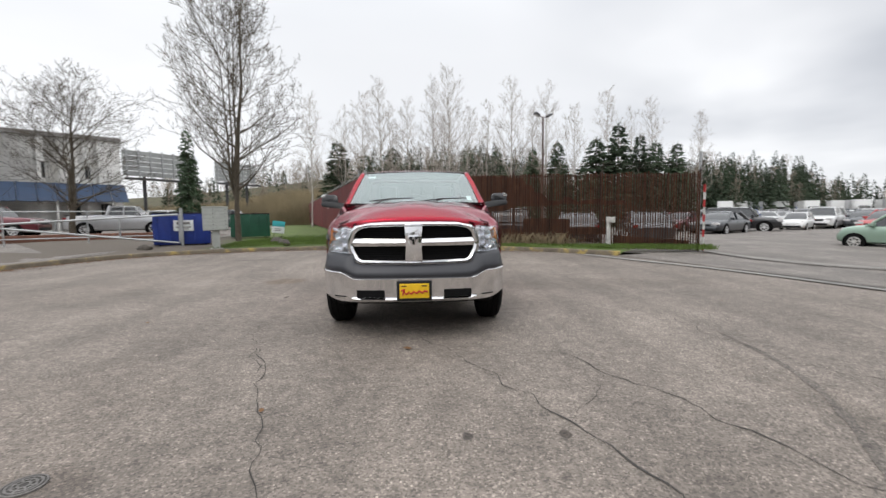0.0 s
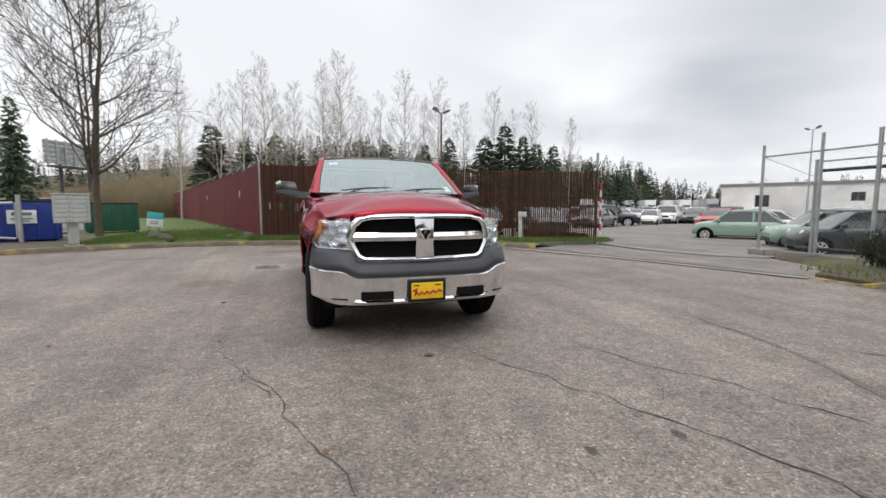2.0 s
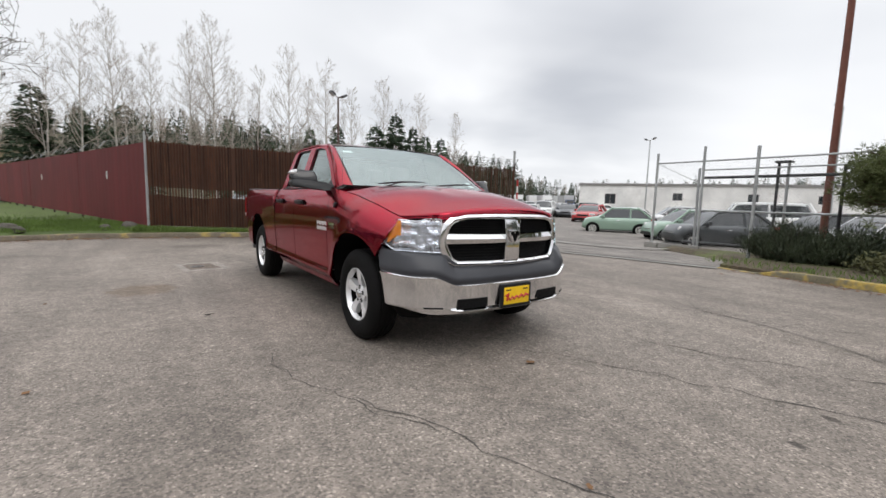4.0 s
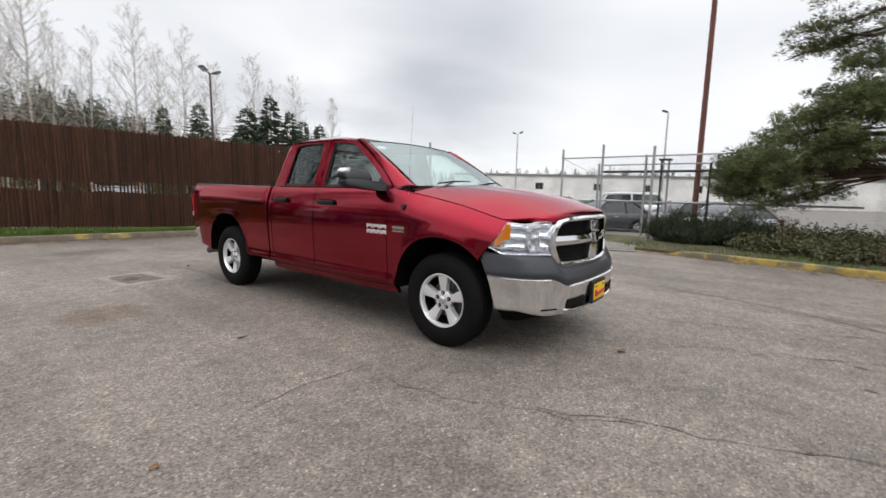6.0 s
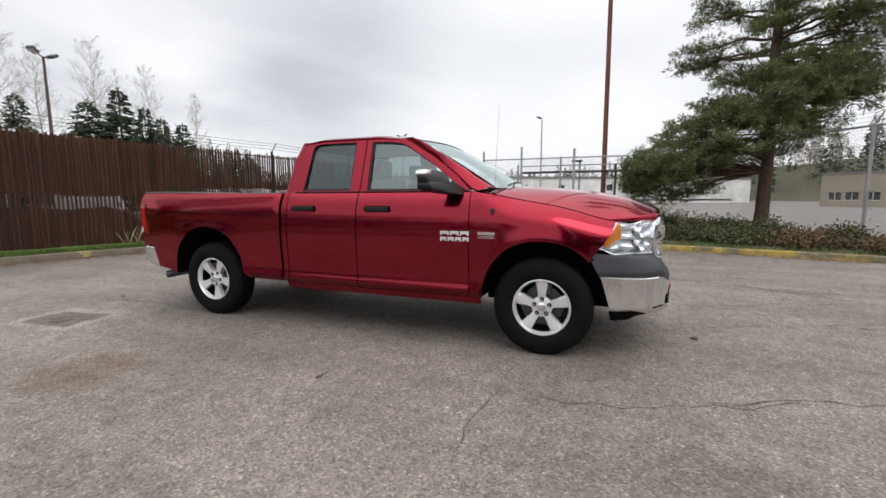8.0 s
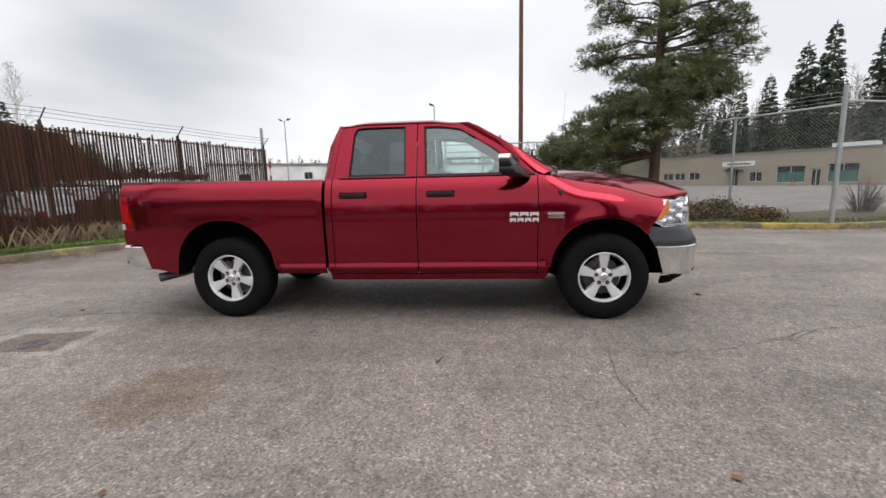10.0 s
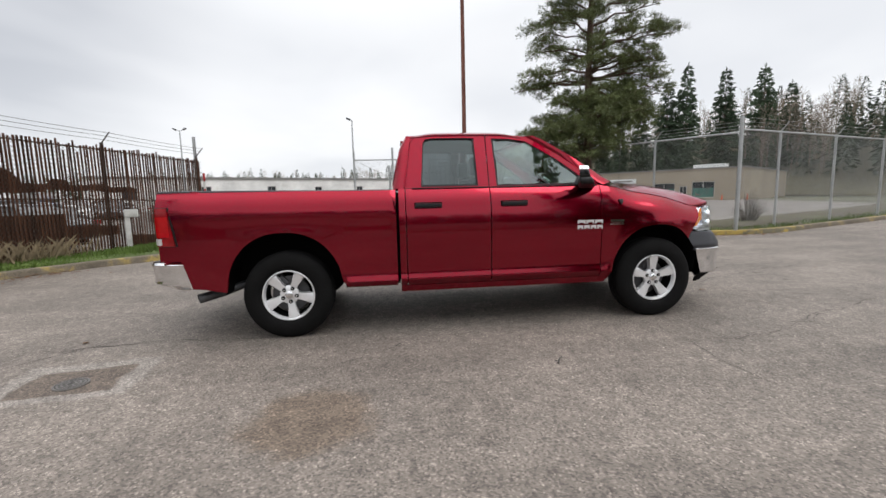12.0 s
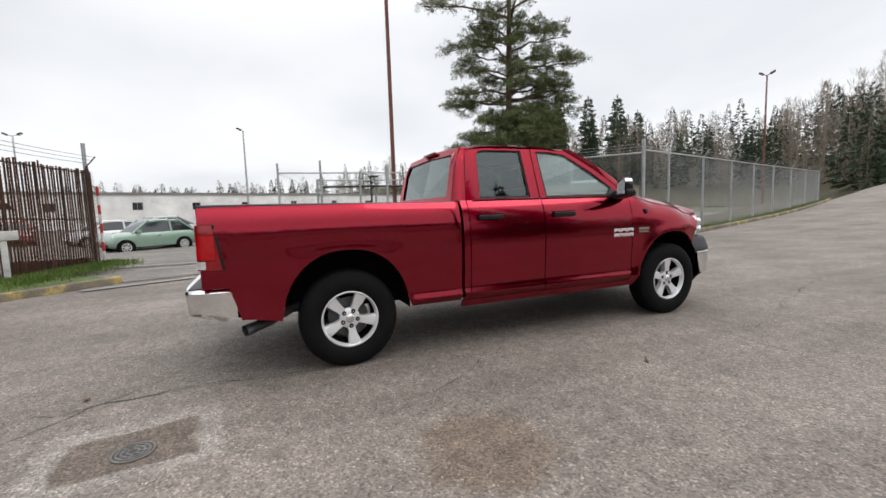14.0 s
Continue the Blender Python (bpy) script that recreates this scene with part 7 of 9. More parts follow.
for k in range(1800):
    a = rng.uniform(-84, 122) if k < 1100 else rng.choice((rng.uniform(43, 62), rng.uniform(-72, -30), rng.uniform(70, 95))) if k < 1500 else rng.choice((rng.uniform(140, 180), rng.uniform(-180, -84), rng.uniform(-180, -120)))
    d = ridge_d(a) + rng.uniform(-22, 22)
    depth = (d - ridge_d(a)) / 22
    top = 1.2 + d * math.tan(radians(ridge_el(a))) * rng.choice((rng.uniform(0.62, 0.9), rng.uniform(0.8, 1.10))) * (0.93 + 0.06 * depth)
    h = min(top + 0.3, rng.uniform(8, 14))
    p = Vector((-1 + d * math.cos(radians(a)), d * math.sin(radians(a)), top - h))
    bare = rng.random() < (0.78 if -50 < a < -30 or -20 < a < -6 or 96 < a < 125 else 0.42 if -75 < a <= -50 else 0.22 if 40 < a < 64 else 0.34)
    if not bare and -75 < a < -30:
        top = 1.2 + (top - 1.2) * rng.uniform(0.72, 0.97)
    if bare:
        up = Vector((0, 0, 1))
        for j in range(210):
            z = h * rng.uniform(0.22, 0.95)
            r = h * 0.16 * max(0.1, 1 - ((z / h - 0.55) / 0.5) ** 2)
            an = rng.uniform(0, 6.283)
            side = Vector((math.cos(an), math.sin(an), 0))
            q = p + up * z + side * r * rng.uniform(0.0, 0.9)
            pale.leaf(q, (side * rng.uniform(0.1, 0.8) + up * rng.uniform(0.5, 1.2)).normalized(), h * rng.uniform(0.05, 0.13), 0.02 + 0.02 * rng.random(), rng)
        pale.branch([p, p + up * h * 0.55, p + up * h * 0.97], [0.10, 0.06, 0.02], 4)
    else:
        w = h * rng.uniform(0.15, 0.26)
        for j in range(230):
            t = rng.random() ** 0.8
            an = rng.uniform(0, 6.283)
            r = w * (1 - t) ** 0.85 * rng.uniform(0.35, 1.1) + 0.06
            q = p + Vector((math.cos(an) * r * 0.6, math.sin(an) * r * 0.6, h * (0.05 + 0.95 * t)))
            dark.leaf(q, Vector((math.cos(an), math.sin(an), rng.uniform(-0.7, 0.1))).normalized(), r * rng.uniform(0.4, 0.8) + 0.25, 0.10 + 0.16 * (1 - t), rng)
# taller leafless trees on the bank where the road climbs
for k in range(26):
    a, d = rng.uniform(-76, -60), rng.uniform(84, 100)
    h = rng.uniform(9, 13)
    top = 1.3 + d * math.tan(radians(lerp_table([(-76, 14.5), (-70, 14.0), (-66, 12.0), (-60, 9.5)], a))) * rng.uniform(0.85, 1.0)
    p = Vector((-4.4 + d * math.cos(radians(a)), 4.1 + d * math.sin(radians(a)), top - h))
    up = Vector((0, 0, 1))
    pale.branch([p - up * 6, p + up * h * 0.5, p + up * h], [0.13, 0.08, 0.02], 4)
    for j in range(260):
        z, an = h * rng.uniform(0.15, 0.97), rng.uniform(0, 6.283)
        side = Vector((math.cos(an), math.sin(an), 0))
        r = h * 0.13 * max(0.1, 1 - ((z / h - 0.5) / 0.55) ** 2)
        pale.leaf(p + up * z + side * r * rng.random(), (side * rng.uniform(0.1, 0.6) + up).normalized(), h * rng.uniform(0.05, 0.12), 0.022, rng)
tagged(dark.ob("far_woods", far_needles), "dark conifer woods on the far hills", "woods", kind="stuff")
tagged(pale.ob("far_bare_woods", far_twigs), "brown leafless woods on the far hills", "woods", kind="stuff")
scrub = Strands()
for k in range(26000):
    a = rng.uniform(91, 124)
    d = rng.uniform(58, 104)
    h = rng.uniform(1.4, 4.4) * (1 - 0.35 * smooth(104, 116, a))
    p = Vector((d * math.cos(radians(a)), -5 + d * math.sin(radians(a)), 0.1 + (d - 58) * 0.085 * smooth(124, 104, a)))
    scrub.branch([p, p + Vector((rng.gauss(0, 0.5), rng.gauss(0, 0.5), h * 0.6)), p + Vector((rng.gauss(0, 0.9), rng.gauss(0, 0.9), h))], [0.030, 0.020, 0.010], 3)
tagged(scrub.ob("scrub", scrub_brown), "olive-brown leafless scrub beyond the lawn", "scrub", kind="stuff")

# the big pine
pine = thing("pine_tree", "large open-crowned pine behind the chain-link fence", "tree", (9.7, -4.4, 0.05))
rnd = random.Random(77)
st = Strands()
trunk_pts = [Vector((-0.05, 0.08, -0.2)), Vector((0, 0.03, 0.8)), Vector((0.02, 0.0, 2.2)), Vector((0, 0.05, 4.0)), Vector((0.05, -0.02, 6.5)), Vector((0.0, -0.05, 9.0)), Vector((0.05, -0.1, 11.5)), Vector((0.05, -0.1, 13.0))]
st.branch(trunk_pts, [0.21, 0.165, 0.145, 0.125, 0.10, 0.075, 0.045, 0.02], 12)
st.ob("trunk", bark_pine, pine, "", True)
# limbs: height, bearing, reach, height of the tip
PINE_LIMBS = [(4.9, 72, 2.5, 4.75), (5.0, 58, 2.3, 4.95), (5.3, 88, 2.2, 5.15), (5.0, 40, 2.0, 4.9), (5.7, 75, 1.9, 6.1), (5.9, 62, 1.8, 6.4), (6.3, 84, 1.7, 6.55), (6.6, 70, 1.4, 7.1), (7.0, 60, 1.3, 7.5), (7.2, 90, 1.2, 7.7),
              (6.0, -108, 2.75, 6.4), (6.3, -96, 2.5, 6.75), (5.9, -122, 2.3, 6.3), (5.0, -104, 2.1, 5.35), (5.2, -118, 2.0, 5.5), (4.9, -100, 2.1, 3.85), (4.8, -112, 2.0, 3.5), (4.9, -90, 2.3, 4.3), (4.7, -125, 1.7, 4.3), (6.8, -110, 2.2, 7.3), (7.2, -95, 2.0, 7.7), (4.6, -95, 2.4, 4.0), (4.7, -108, 2.5, 4.6), (5.1, -112, 2.4, 4.9), (4.5, -118, 2.0, 3.7), (5.4, -100, 2.3, 5.6), (5.6, -92, 2.2, 5.9), (4.4, -104, 2.2, 3.3), (4.5, -70, 2.0, 4.2), (5.0, -75, 2.2, 5.0),
              (5.1, 160, 1.3, 5.3), (5.6, 178, 1.2, 5.9), (6.4, 150, 1.3, 6.7), (7.0, 170, 1.2, 7.4), (5.3, -160, 1.4, 5.4), (6.1, -150, 1.4, 6.4), (5.2, -15, 1.8, 5.4), (5.8, 10, 1.8, 6.1), (6.5, -30, 1.8, 6.9), (7.1, 20, 1.6, 7.5)]
for k in range(25):
    s_ = k / 24
    PINE_LIMBS.append((7.3 + 5.4 * s_, 137.5 * k + 20, (2.5 if k % 3 else 3.0) * (1 - s_) ** 0.7 + 0.45, 7.7 + 5.5 * s_))
st, needles = Strands(), Strands()


def tuft(q, size):
    """A clump of needles round a twig end."""
    for j in range(32):
        d = Vector((rnd.gauss(0, 1), rnd.gauss(0, 1), rnd.gauss(0.4, 0.7))).normalized()
        needles.leaf(q + d * 0.03, d, 0.135 * size * rnd.uniform(0.7, 1.3), 0.0078, rnd)


def pad(q, out, size, n):
    """A flat spray of tufts with their twigs."""
    side = Vector((-out.y, out.x, 0))
    for j in range(n):
        a, r = rnd.uniform(0, 6.283), rnd.random() ** 0.6
        e = (out * math.cos(a) * 1.2 + side * math.sin(a)) * r * size + Vector((0, 0, rnd.gauss(0.10, 0.26) * size + 0.22 * size * (1 - r)))
        if j % 3 == 0:
            st.branch([q - out * size * 0.4, q + e * 0.6, q + e], [0.011, 0.008, 0.005], 3)
        tuft(q + e, rnd.uniform(0.8, 1.25))


def trunk_at(z):
    k = min(len(trunk_pts) - 2, max(j for j in range(len(trunk_pts)) if trunk_pts[j].z <= z))
    return trunk_pts[k].lerp(trunk_pts[k + 1], (z - trunk_pts[k].z) / (trunk_pts[k + 1].z - trunk_pts[k].z))


for z, az, ln, tip_z in PINE_LIMBS:
    base, a = trunk_at(z), radians(az)
    out = Vector((math.cos(a), math.sin(a), 0))
    tip = base + out * ln
    tip.z = tip_z
    pts = []
    for j in range(7):
        t = j / 6
        pts.append(base.lerp(tip, t) + Vector((rnd.gauss(0, 0.05), rnd.gauss(0, 0.05), 0.18 * math.sin(math.pi * t) * rnd.uniform(0.2, 1.2))) * (1 if 0 < j < 6 else 0))
    st.branch(pts, [0.052 * (1 - j / 7.2) * (0.45 + ln / 5) for j in range(7)], 5)
    for j in range(2, 7):
        for i in range(1 if j < 4 else 2):
            if rnd.random() < (0.85 if j == 2 else 0.55 if j == 3 else 0.12):
                continue
            sd = Vector((-out.y, out.x, 0)) * rnd.choice((-1, 1)) * rnd.uniform(0.05, 0.5)
            q = pts[j] + sd * (1.1 - j * 0.09) - out * rnd.uniform(0.0, 0.25) + Vector((0, 0, rnd.gauss(0.02, 0.10)))
            st.branch([pts[max(0, j - 1)], pts[j].lerp(q, 0.5), q], [0.014, 0.010, 0.007], 3)
            pad(q, out, rnd.uniform(0.24, 0.40), 8)
# the lower crown: a dense sloping skirt, longest towards the gate
toward = Vector((math.cos(radians(72)), math.sin(radians(72)), 0))
deep = Vector((-toward.y, toward.x, 0))
for k in range(300):
    u = rnd.uniform(-1.3, 3.5)
    roof_z = lerp_table([(-2.0, 3.3), (-1.2, 4.4), (-0.1, 5.1), (0.6, 4.8), (1.5, 4.0), (2.4, 3.2), (3.2, 2.5), (4.0, 1.8)], u)
    floor_z = lerp_table([(-2.0, 2.9), (-0.8, 2.5), (0.0, 2.1), (0.8, 1.65), (1.6, 1.15), (2.6, 0.95), (4.0, 1.2)], u)
    half = 1.45 * math.sqrt(max(0.05, 1 - ((u - 0.9) / 3.2) ** 2))
    w = rnd.uniform(-half, half)
    top_z = floor_z + (roof_z - floor_z) * math.sqrt(max(0.0, 1 - (w / 1.6) ** 2))
    z = floor_z + (top_z - floor_z) * rnd.random() ** 0.7
    q = Vector((0, 0, z)) + toward * u + deep * w
    if abs(u) < 0.25 and abs(w) < 0.25:
        continue
    base = trunk_at(min(3.6, max(1.9, z - 0.35 * abs(u) + 0.5 * (z > 2.8))))
    out = (q - base)
    out.z = 0
    out = out.normalized() if out.length > 0.05 else toward
    if k % 3 == 0:
        mid_p = base.lerp(q, 0.5) + Vector((0, 0, rnd.uniform(0.0, 0.25)))
        st.branch([base, mid_p, q], [0.034, 0.020, 0.008], 4)
    pad(q, out, rnd.uniform(0.28, 0.46), 11)
st.ob("branching", bark_pine, pine)
needles.ob("needles", pine_needles, pine, "dense green needle clumps")


def shrub(name, label, at, rx, ry, h, n, mats, seed, leaf=0.06, upright=0.3, twigs=60, slim=0.32):
    """A shrub: stems and a cloud of single leaves with an uneven top."""
    rnd = random.Random(seed)
    ob = thing(name, label, "shrub", at)
    st, lf = Strands(), Strands()
    for k in range(twigs):
        a, r = rnd.uniform(0, 6.283), rnd.random() ** 0.5
        tip = Vector((rx * r * math.cos(a), ry * r * math.sin(a), h * rnd.uniform(0.5, 1.1) * (1 - 0.55 * r * r)))
        st.branch([Vector((tip.x * 0.35, tip.y * 0.35, -0.05)), tip * 0.6, tip], [0.010, 0.007, 0.003], 3)
        for j in range(n // twigs):
            t = rnd.uniform(0.3, 1.05)
            q = Vector((tip.x * (0.35 + 0.65 * t), tip.y * (0.35 + 0.65 * t), tip.z * t)) + Vector((rnd.gauss(0, 0.09), rnd.gauss(0, 0.09), rnd.gauss(0, 0.06)))
            lf.leaf(q, Vector((rnd.gauss(0, 1), rnd.gauss(0, 1), rnd.gauss(upright, 0.6))).normalized(), leaf * rnd.uniform(0.6, 1.4), leaf * slim, rnd)
    st.ob("stem", bark_grey, ob)
    lf.ob("foliage", mats, ob)
    return ob


shrub("broom_shrub", "dark green broom shrub beside the yellow kerb", (8.95, -0.35, 0.06), 0.75, 1.0, 0.84, 13000, broom_green, 1, 0.15, 2.2, 180, 0.045)
shrub("broom_shrub", "dark green broom shrub beside the yellow kerb", (9.2, -1.4, 0.1), 0.8, 0.95, 0.76, 11000, broom_green, 2, 0.15, 1.8, 160, 0.045)
for k, (x, y, rx, ry, h, mat) in enumerate(((8.2, -2.2, 0.7, 0.9, 0.45, shrub_green), (8.9, -2.9, 0.8, 0.9, 0.75, shrub_green), (7.7, -3.3, 0.8, 0.8, 0.5, shrub_green), (8.6, -4.3, 0.9, 0.8, 0.72, shrub_green), (7.4, -4.6, 0.7, 0.8, 0.45, shrub_rust), (7.9, -5.4, 0.8, 0.6, 0.62, shrub_green), (6.9, -5.9, 0.6, 0.5, 0.35, shrub_rust), (9.9, -2.4, 0.8, 1.0, 0.8, shrub_rust), (9.8, -3.6, 0.7, 0.7, 0.7, shrub_green))):
    shrub("low_shrub", "low ragged green shrub in the planting bed" if mat is shrub_green else "low rust-brown winter shrub in the planting bed", (x, y, 0.12), rx, ry, h * 0.85, 3600, mat, 10 + k, 0.062, 0.5, 90)
shrub("bare_shrub", "leafless brown shrub behind the chain-link fence", (8.4, -9.6, 0.1), 0.6, 0.6, 1.1, 300, shrub_rust, 30, 0.04, 0.4, 120)

# ---- parked cars ----
dark_glass = material("dark_car_glass", (0.018, 0.022, 0.025), 0.06, coat=0.6, stain=0.1, specular=0.8)
car_paints = {}


def car_paint(name, colour, metal=0.2):
    if name not in car_paints:
        car_paints[name] = material(name + "_car_paint", colour, 0.32, metal, coat=0.8, stain=0.05, stain_scale=2)
    return car_paints[name]


KINDS = {  # length, width, height, wheelbase, tyre radius, then shares of the length: screen foot and top, rear top and foot; belt and bonnet heights as shares
    "hatchback": (3.55, 1.63, 1.49, 2.30, 0.29, 0.205, 0.43, 0.76, 0.965, 0.60, 0.60),
    "sedan": (4.75, 1.83, 1.45, 2.75, 0.33, 0.27, 0.44, 0.68, 0.87, 0.63, 0.60),
    "suv": (4.70, 1.86, 1.72, 2.72, 0.36, 0.25, 0.37, 0.90, 0.975, 0.61, 0.58),
    "pickup": (5.75, 1.98, 1.90, 3.57, 0.39, 0.265, 0.37, 0.585, 0.615, 0.66, 0.62),
}


def car(name, label, category, kind, body_mat, at, turn, group=""):
    L, W, H, wb, r, s0, s1, s2, s3, belt, hood = KINDS[kind]
    ob = thing(name, label, category, at, turn, group)
    zl, zb = 0.20 * H / 1.5 + 0.02, belt * H
    rows = []
    for k in range(19):
        s = k / 18
        y = -L / 2 + L * s
        end = max(0.0, abs(2 * s - 1) - 0.72) / 0.28
        w = W / 2 * (1 - 0.20 * end ** 2.2)
        top = lerp_table([(0, 0.40 * H), (0.02, hood * H * 0.86), (0.08, hood * H * 0.95), (s0, hood * H + 0.02), (s0 + 0.05, zb), (s3, zb + (0.02 if kind != "sedan" else 0.0)), (0.985, zb - 0.03), (1.0, 0.5 * H)], s)
        low = zl + 0.10 * end ** 2
        rows.append([(x, y, z) for x, z in ((-w * 0.80, low), (-w * 0.97, low + 0.07), (-w, 0.33 * H), (-w * 1.0, 0.46 * H if top > 0.5 * H else top * 0.9), (-w * 0.965, top - 0.07), (-w * 0.90, top - 0.01), (-w * 0.45, top + 0.02), (0, top + 0.03),
                                                 (w * 0.45, top + 0.02), (w * 0.90, top - 0.01), (w * 0.965, top - 0.07), (w, 0.46 * H if top > 0.5 * H else top * 0.9), (w, 0.33 * H), (w * 0.97, low + 0.07), (w * 0.80, low))])
    bm = bmesh.new()
    vv = [[bm.verts.new(p) for p in row] for row in rows]
    n = len(vv[0])
    for a, b in zip(vv, vv[1:]):
        for j in range(n):
            bm.faces.new((a[j], a[(j + 1) % n], b[(j + 1) % n], b[j]))
    bm.faces.new(vv[0])
    bm.faces.new(vv[-1][::-1])
    part("body", bm, body_mat, ob, "", 50)
    # cabin glass, roof and pillars
    w0, w1 = W / 2 * 0.90, W / 2 * 0.70
    ys = [-L / 2 + L * s for s in (s0 + 0.03, s1, s2, s3)]
    rise = [(s0 + 0.02, 0.0), (s0 + (s1 - s0) * 0.55, 0.60), (s1, 0.93), ((s1 + s2) / 2, 1.0), (s2, 0.93), (s2 + (s3 - s2) * 0.55, 0.70 if kind == "hatchback" else 0.62 if kind != "pickup" else 0.45), (s3, 0.0)]
    line = spline([(s, f, 0) for s, f in rise], 0.03)
    bm = bmesh.new()
    rings = []
    for p in line:
        y, f = -L / 2 + L * p.x, max(0.0, p.y)
        z = zb - 0.02 + (H - 0.02 - zb) * f
        wt = w0 + (w1 - w0) * f
        rings.append([bm.verts.new(q) for q in ((-w0 * 0.995, y, zb - 0.03), (-wt, y, z - 0.045 * f), (-wt * 0.55, y, z - 0.008), (0, y, z), (wt * 0.55, y, z - 0.008), (wt, y, z - 0.045 * f), (w0 * 0.995, y, zb - 0.03))])
    for a, b in zip(rings, rings[1:]):
        for j in range(6):
            bm.faces.new((a[j], a[j + 1], b[j + 1], b[j]))
    bm.faces.new(rings[0])
    bm.faces.new(rings[-1][::-1])
    part("cabin_glass", bm, dark_glass, ob, "dark reflective car windows", 40)
    bm = bmesh.new()
    roof = []
    for p in line:
        if s1 - 0.015 <= p.x <= s2 + 0.02:
            f = max(0.0, p.y)
            z, wt = zb - 0.02 + (H - 0.02 - zb) * f, (w0 + (w1 - w0) * f) * 1.02
            roof.append([(x, -L / 2 + L * p.x, z + dz) for x, dz in ((-wt - 0.004, -0.085 * f), (-wt, -0.035), (-wt * 0.55, 0.006), (0, 0.014), (wt * 0.55, 0.006), (wt, -0.035), (wt + 0.004, -0.085 * f))])
    shell(bm, roof, 0.02, lambda p: (0, 0, -1))
    part("roof", bm, body_mat, ob, "", 50)
    for sx in (-1, 1):
        mid_y = (ys[1] + ys[2]) / 2 - (0.1 if kind != "hatchback" else -0.25)
        for (ya, yb) in ((ys[0], ys[1]), (mid_y + 0.02, mid_y), (ys[3], ys[2])):
            bm = bmesh.new()
            thick = 0.045 if ya != ys[3] or kind == "hatchback" else 0.09
            tube(bm, [(sx * w0 * 1.005, ya, zb - 0.03), (sx * w1 * 1.03, yb, H - 0.06)], thick, 6)
            part("pillar", bm, body_mat, ob)
        bm = bmesh.new()
        box(bm, min(sx * w0, sx * (W / 2 + 0.13)), max(sx * w0, sx * (W / 2 + 0.13)), ys[0] + 0.16, ys[0] + 0.30, zb + 0.0, zb + 0.13, 0.03)
        part("door_mirror", bm, body_mat, ob)
        fr = -L / 2
        bm = bmesh.new()
        if kind == "hatchback":
            lathe(bm, [(0.11, 0.0), (0.11, 0.05), (0.07, 0.09), (0.01, 0.10)], Matrix.Translation((sx * W * 0.345, fr + 0.20, hood * H * 0.80)) @ Matrix.Rotation(radians(78), 4, "X"), 18)
        else:
            box(bm, min(sx * W * 0.26, sx * W * 0.46), max(sx * W * 0.26, sx * W * 0.46), fr + 0.04, fr + 0.30, hood * H * 0.72, hood * H * 0.88, 0.04)
        part("headlamp", bm, white_lens, ob, "clear headlamp")
        bm = bmesh.new()
        box(bm, min(sx * W * 0.38, sx * W * 0.475), max(sx * W * 0.38, sx * W * 0.475), L / 2 - 0.20, L / 2 - 0.02, 0.50 * H, 0.60 * H, 0.03)
        part("tail_lamp", bm, red_lens, ob, "red tail lamp")
        for yc in (-wb / 2 - 0.02 * L * (kind != "pickup"), wb / 2 - 0.02 * L * (kind != "pickup")):
            m = Matrix.Translation((sx * (W / 2 - 0.10), yc, r)) @ Matrix.Rotation(radians(90 * sx), 4, "Y")
            bm = bmesh.new()
            lathe(bm, [(r * 1.22, 0.0), (r * 1.22, 0.098), (r * 1.1, 0.104), (r * 0.6, 0.104)], m, 24)
            part("wheel_arch", bm, underside, ob, "black wheel arch")
            bm = bmesh.new()
            lathe(bm, [(r * 0.62, 0.0), (r * 0.97, 0.02), (r, 0.05), (r * 0.98, 0.105), (r * 0.85, 0.122), (r * 0.64, 0.118)], m, 24)
            tyre = part("tyre", bm, rubber, ob)
            bm = bmesh.new()
            lathe(bm, [(r * 0.66, 0.11), (r * 0.66, 0.124), (r * 0.60, 0.126), (r * 0.50, 0.112), (r * 0.18, 0.118), (r * 0.12, 0.126), (0.01, 0.126)], m, 20)
            for j in range(7):
                mm = m @ Matrix.Rotation(2 * math.pi * j / 7, 4, "Z")
                box(bm, r * 0.14, r * 0.60, -0.022, 0.022, 0.110, 0.130, 0.0, mm)
            part("rim", bm, white_paint if kind == "hatchback" else alloy, tyre, "white wheel" if kind == "hatchback" else "silver wheel")
    bm = bmesh.new()
    box(bm, -W * 0.33, W * 0.33, -L / 2 - 0.012, -L / 2 + 0.10, 0.20 * H, 0.30 * H, 0.02)
    part("lower_grille", bm, black_plastic, ob, "black lower grille")
    if kind == "hatchback":
        bm = bmesh.new()
        box(bm, -W * 0.30, W * 0.30, -L / 2 - 0.004, -L / 2 + 0.06, 0.37 * H, 0.375 * H + 0.02, 0.004)
        part("nose_trim", bm, chrome, ob, "thin chrome nose trim")
    else:
        bm = bmesh.new()
        box(bm, -W * 0.22, W * 0.22, -L / 2 - 0.012, -L / 2 + 0.10, 0.38 * H, 0.47 * H, 0.02)
        part("grille", bm, black_plastic, ob, "black grille")
    for sx in (-1, 1):
        for yh in ((-0.02 * L,) if kind == "hatchback" else (0.0, 0.22 * L) if kind != "pickup" else (-0.04 * L, 0.10 * L)):
            bm = bmesh.new()
            box(bm, min(sx * W * 0.485, sx * W * 0.51), max(sx * W * 0.485, sx * W * 0.51), yh, yh + 0.18, zb - 0.17, zb - 0.13, 0.008)
            part("door_handle", bm, body_mat if kind != "hatchback" else chrome, ob)
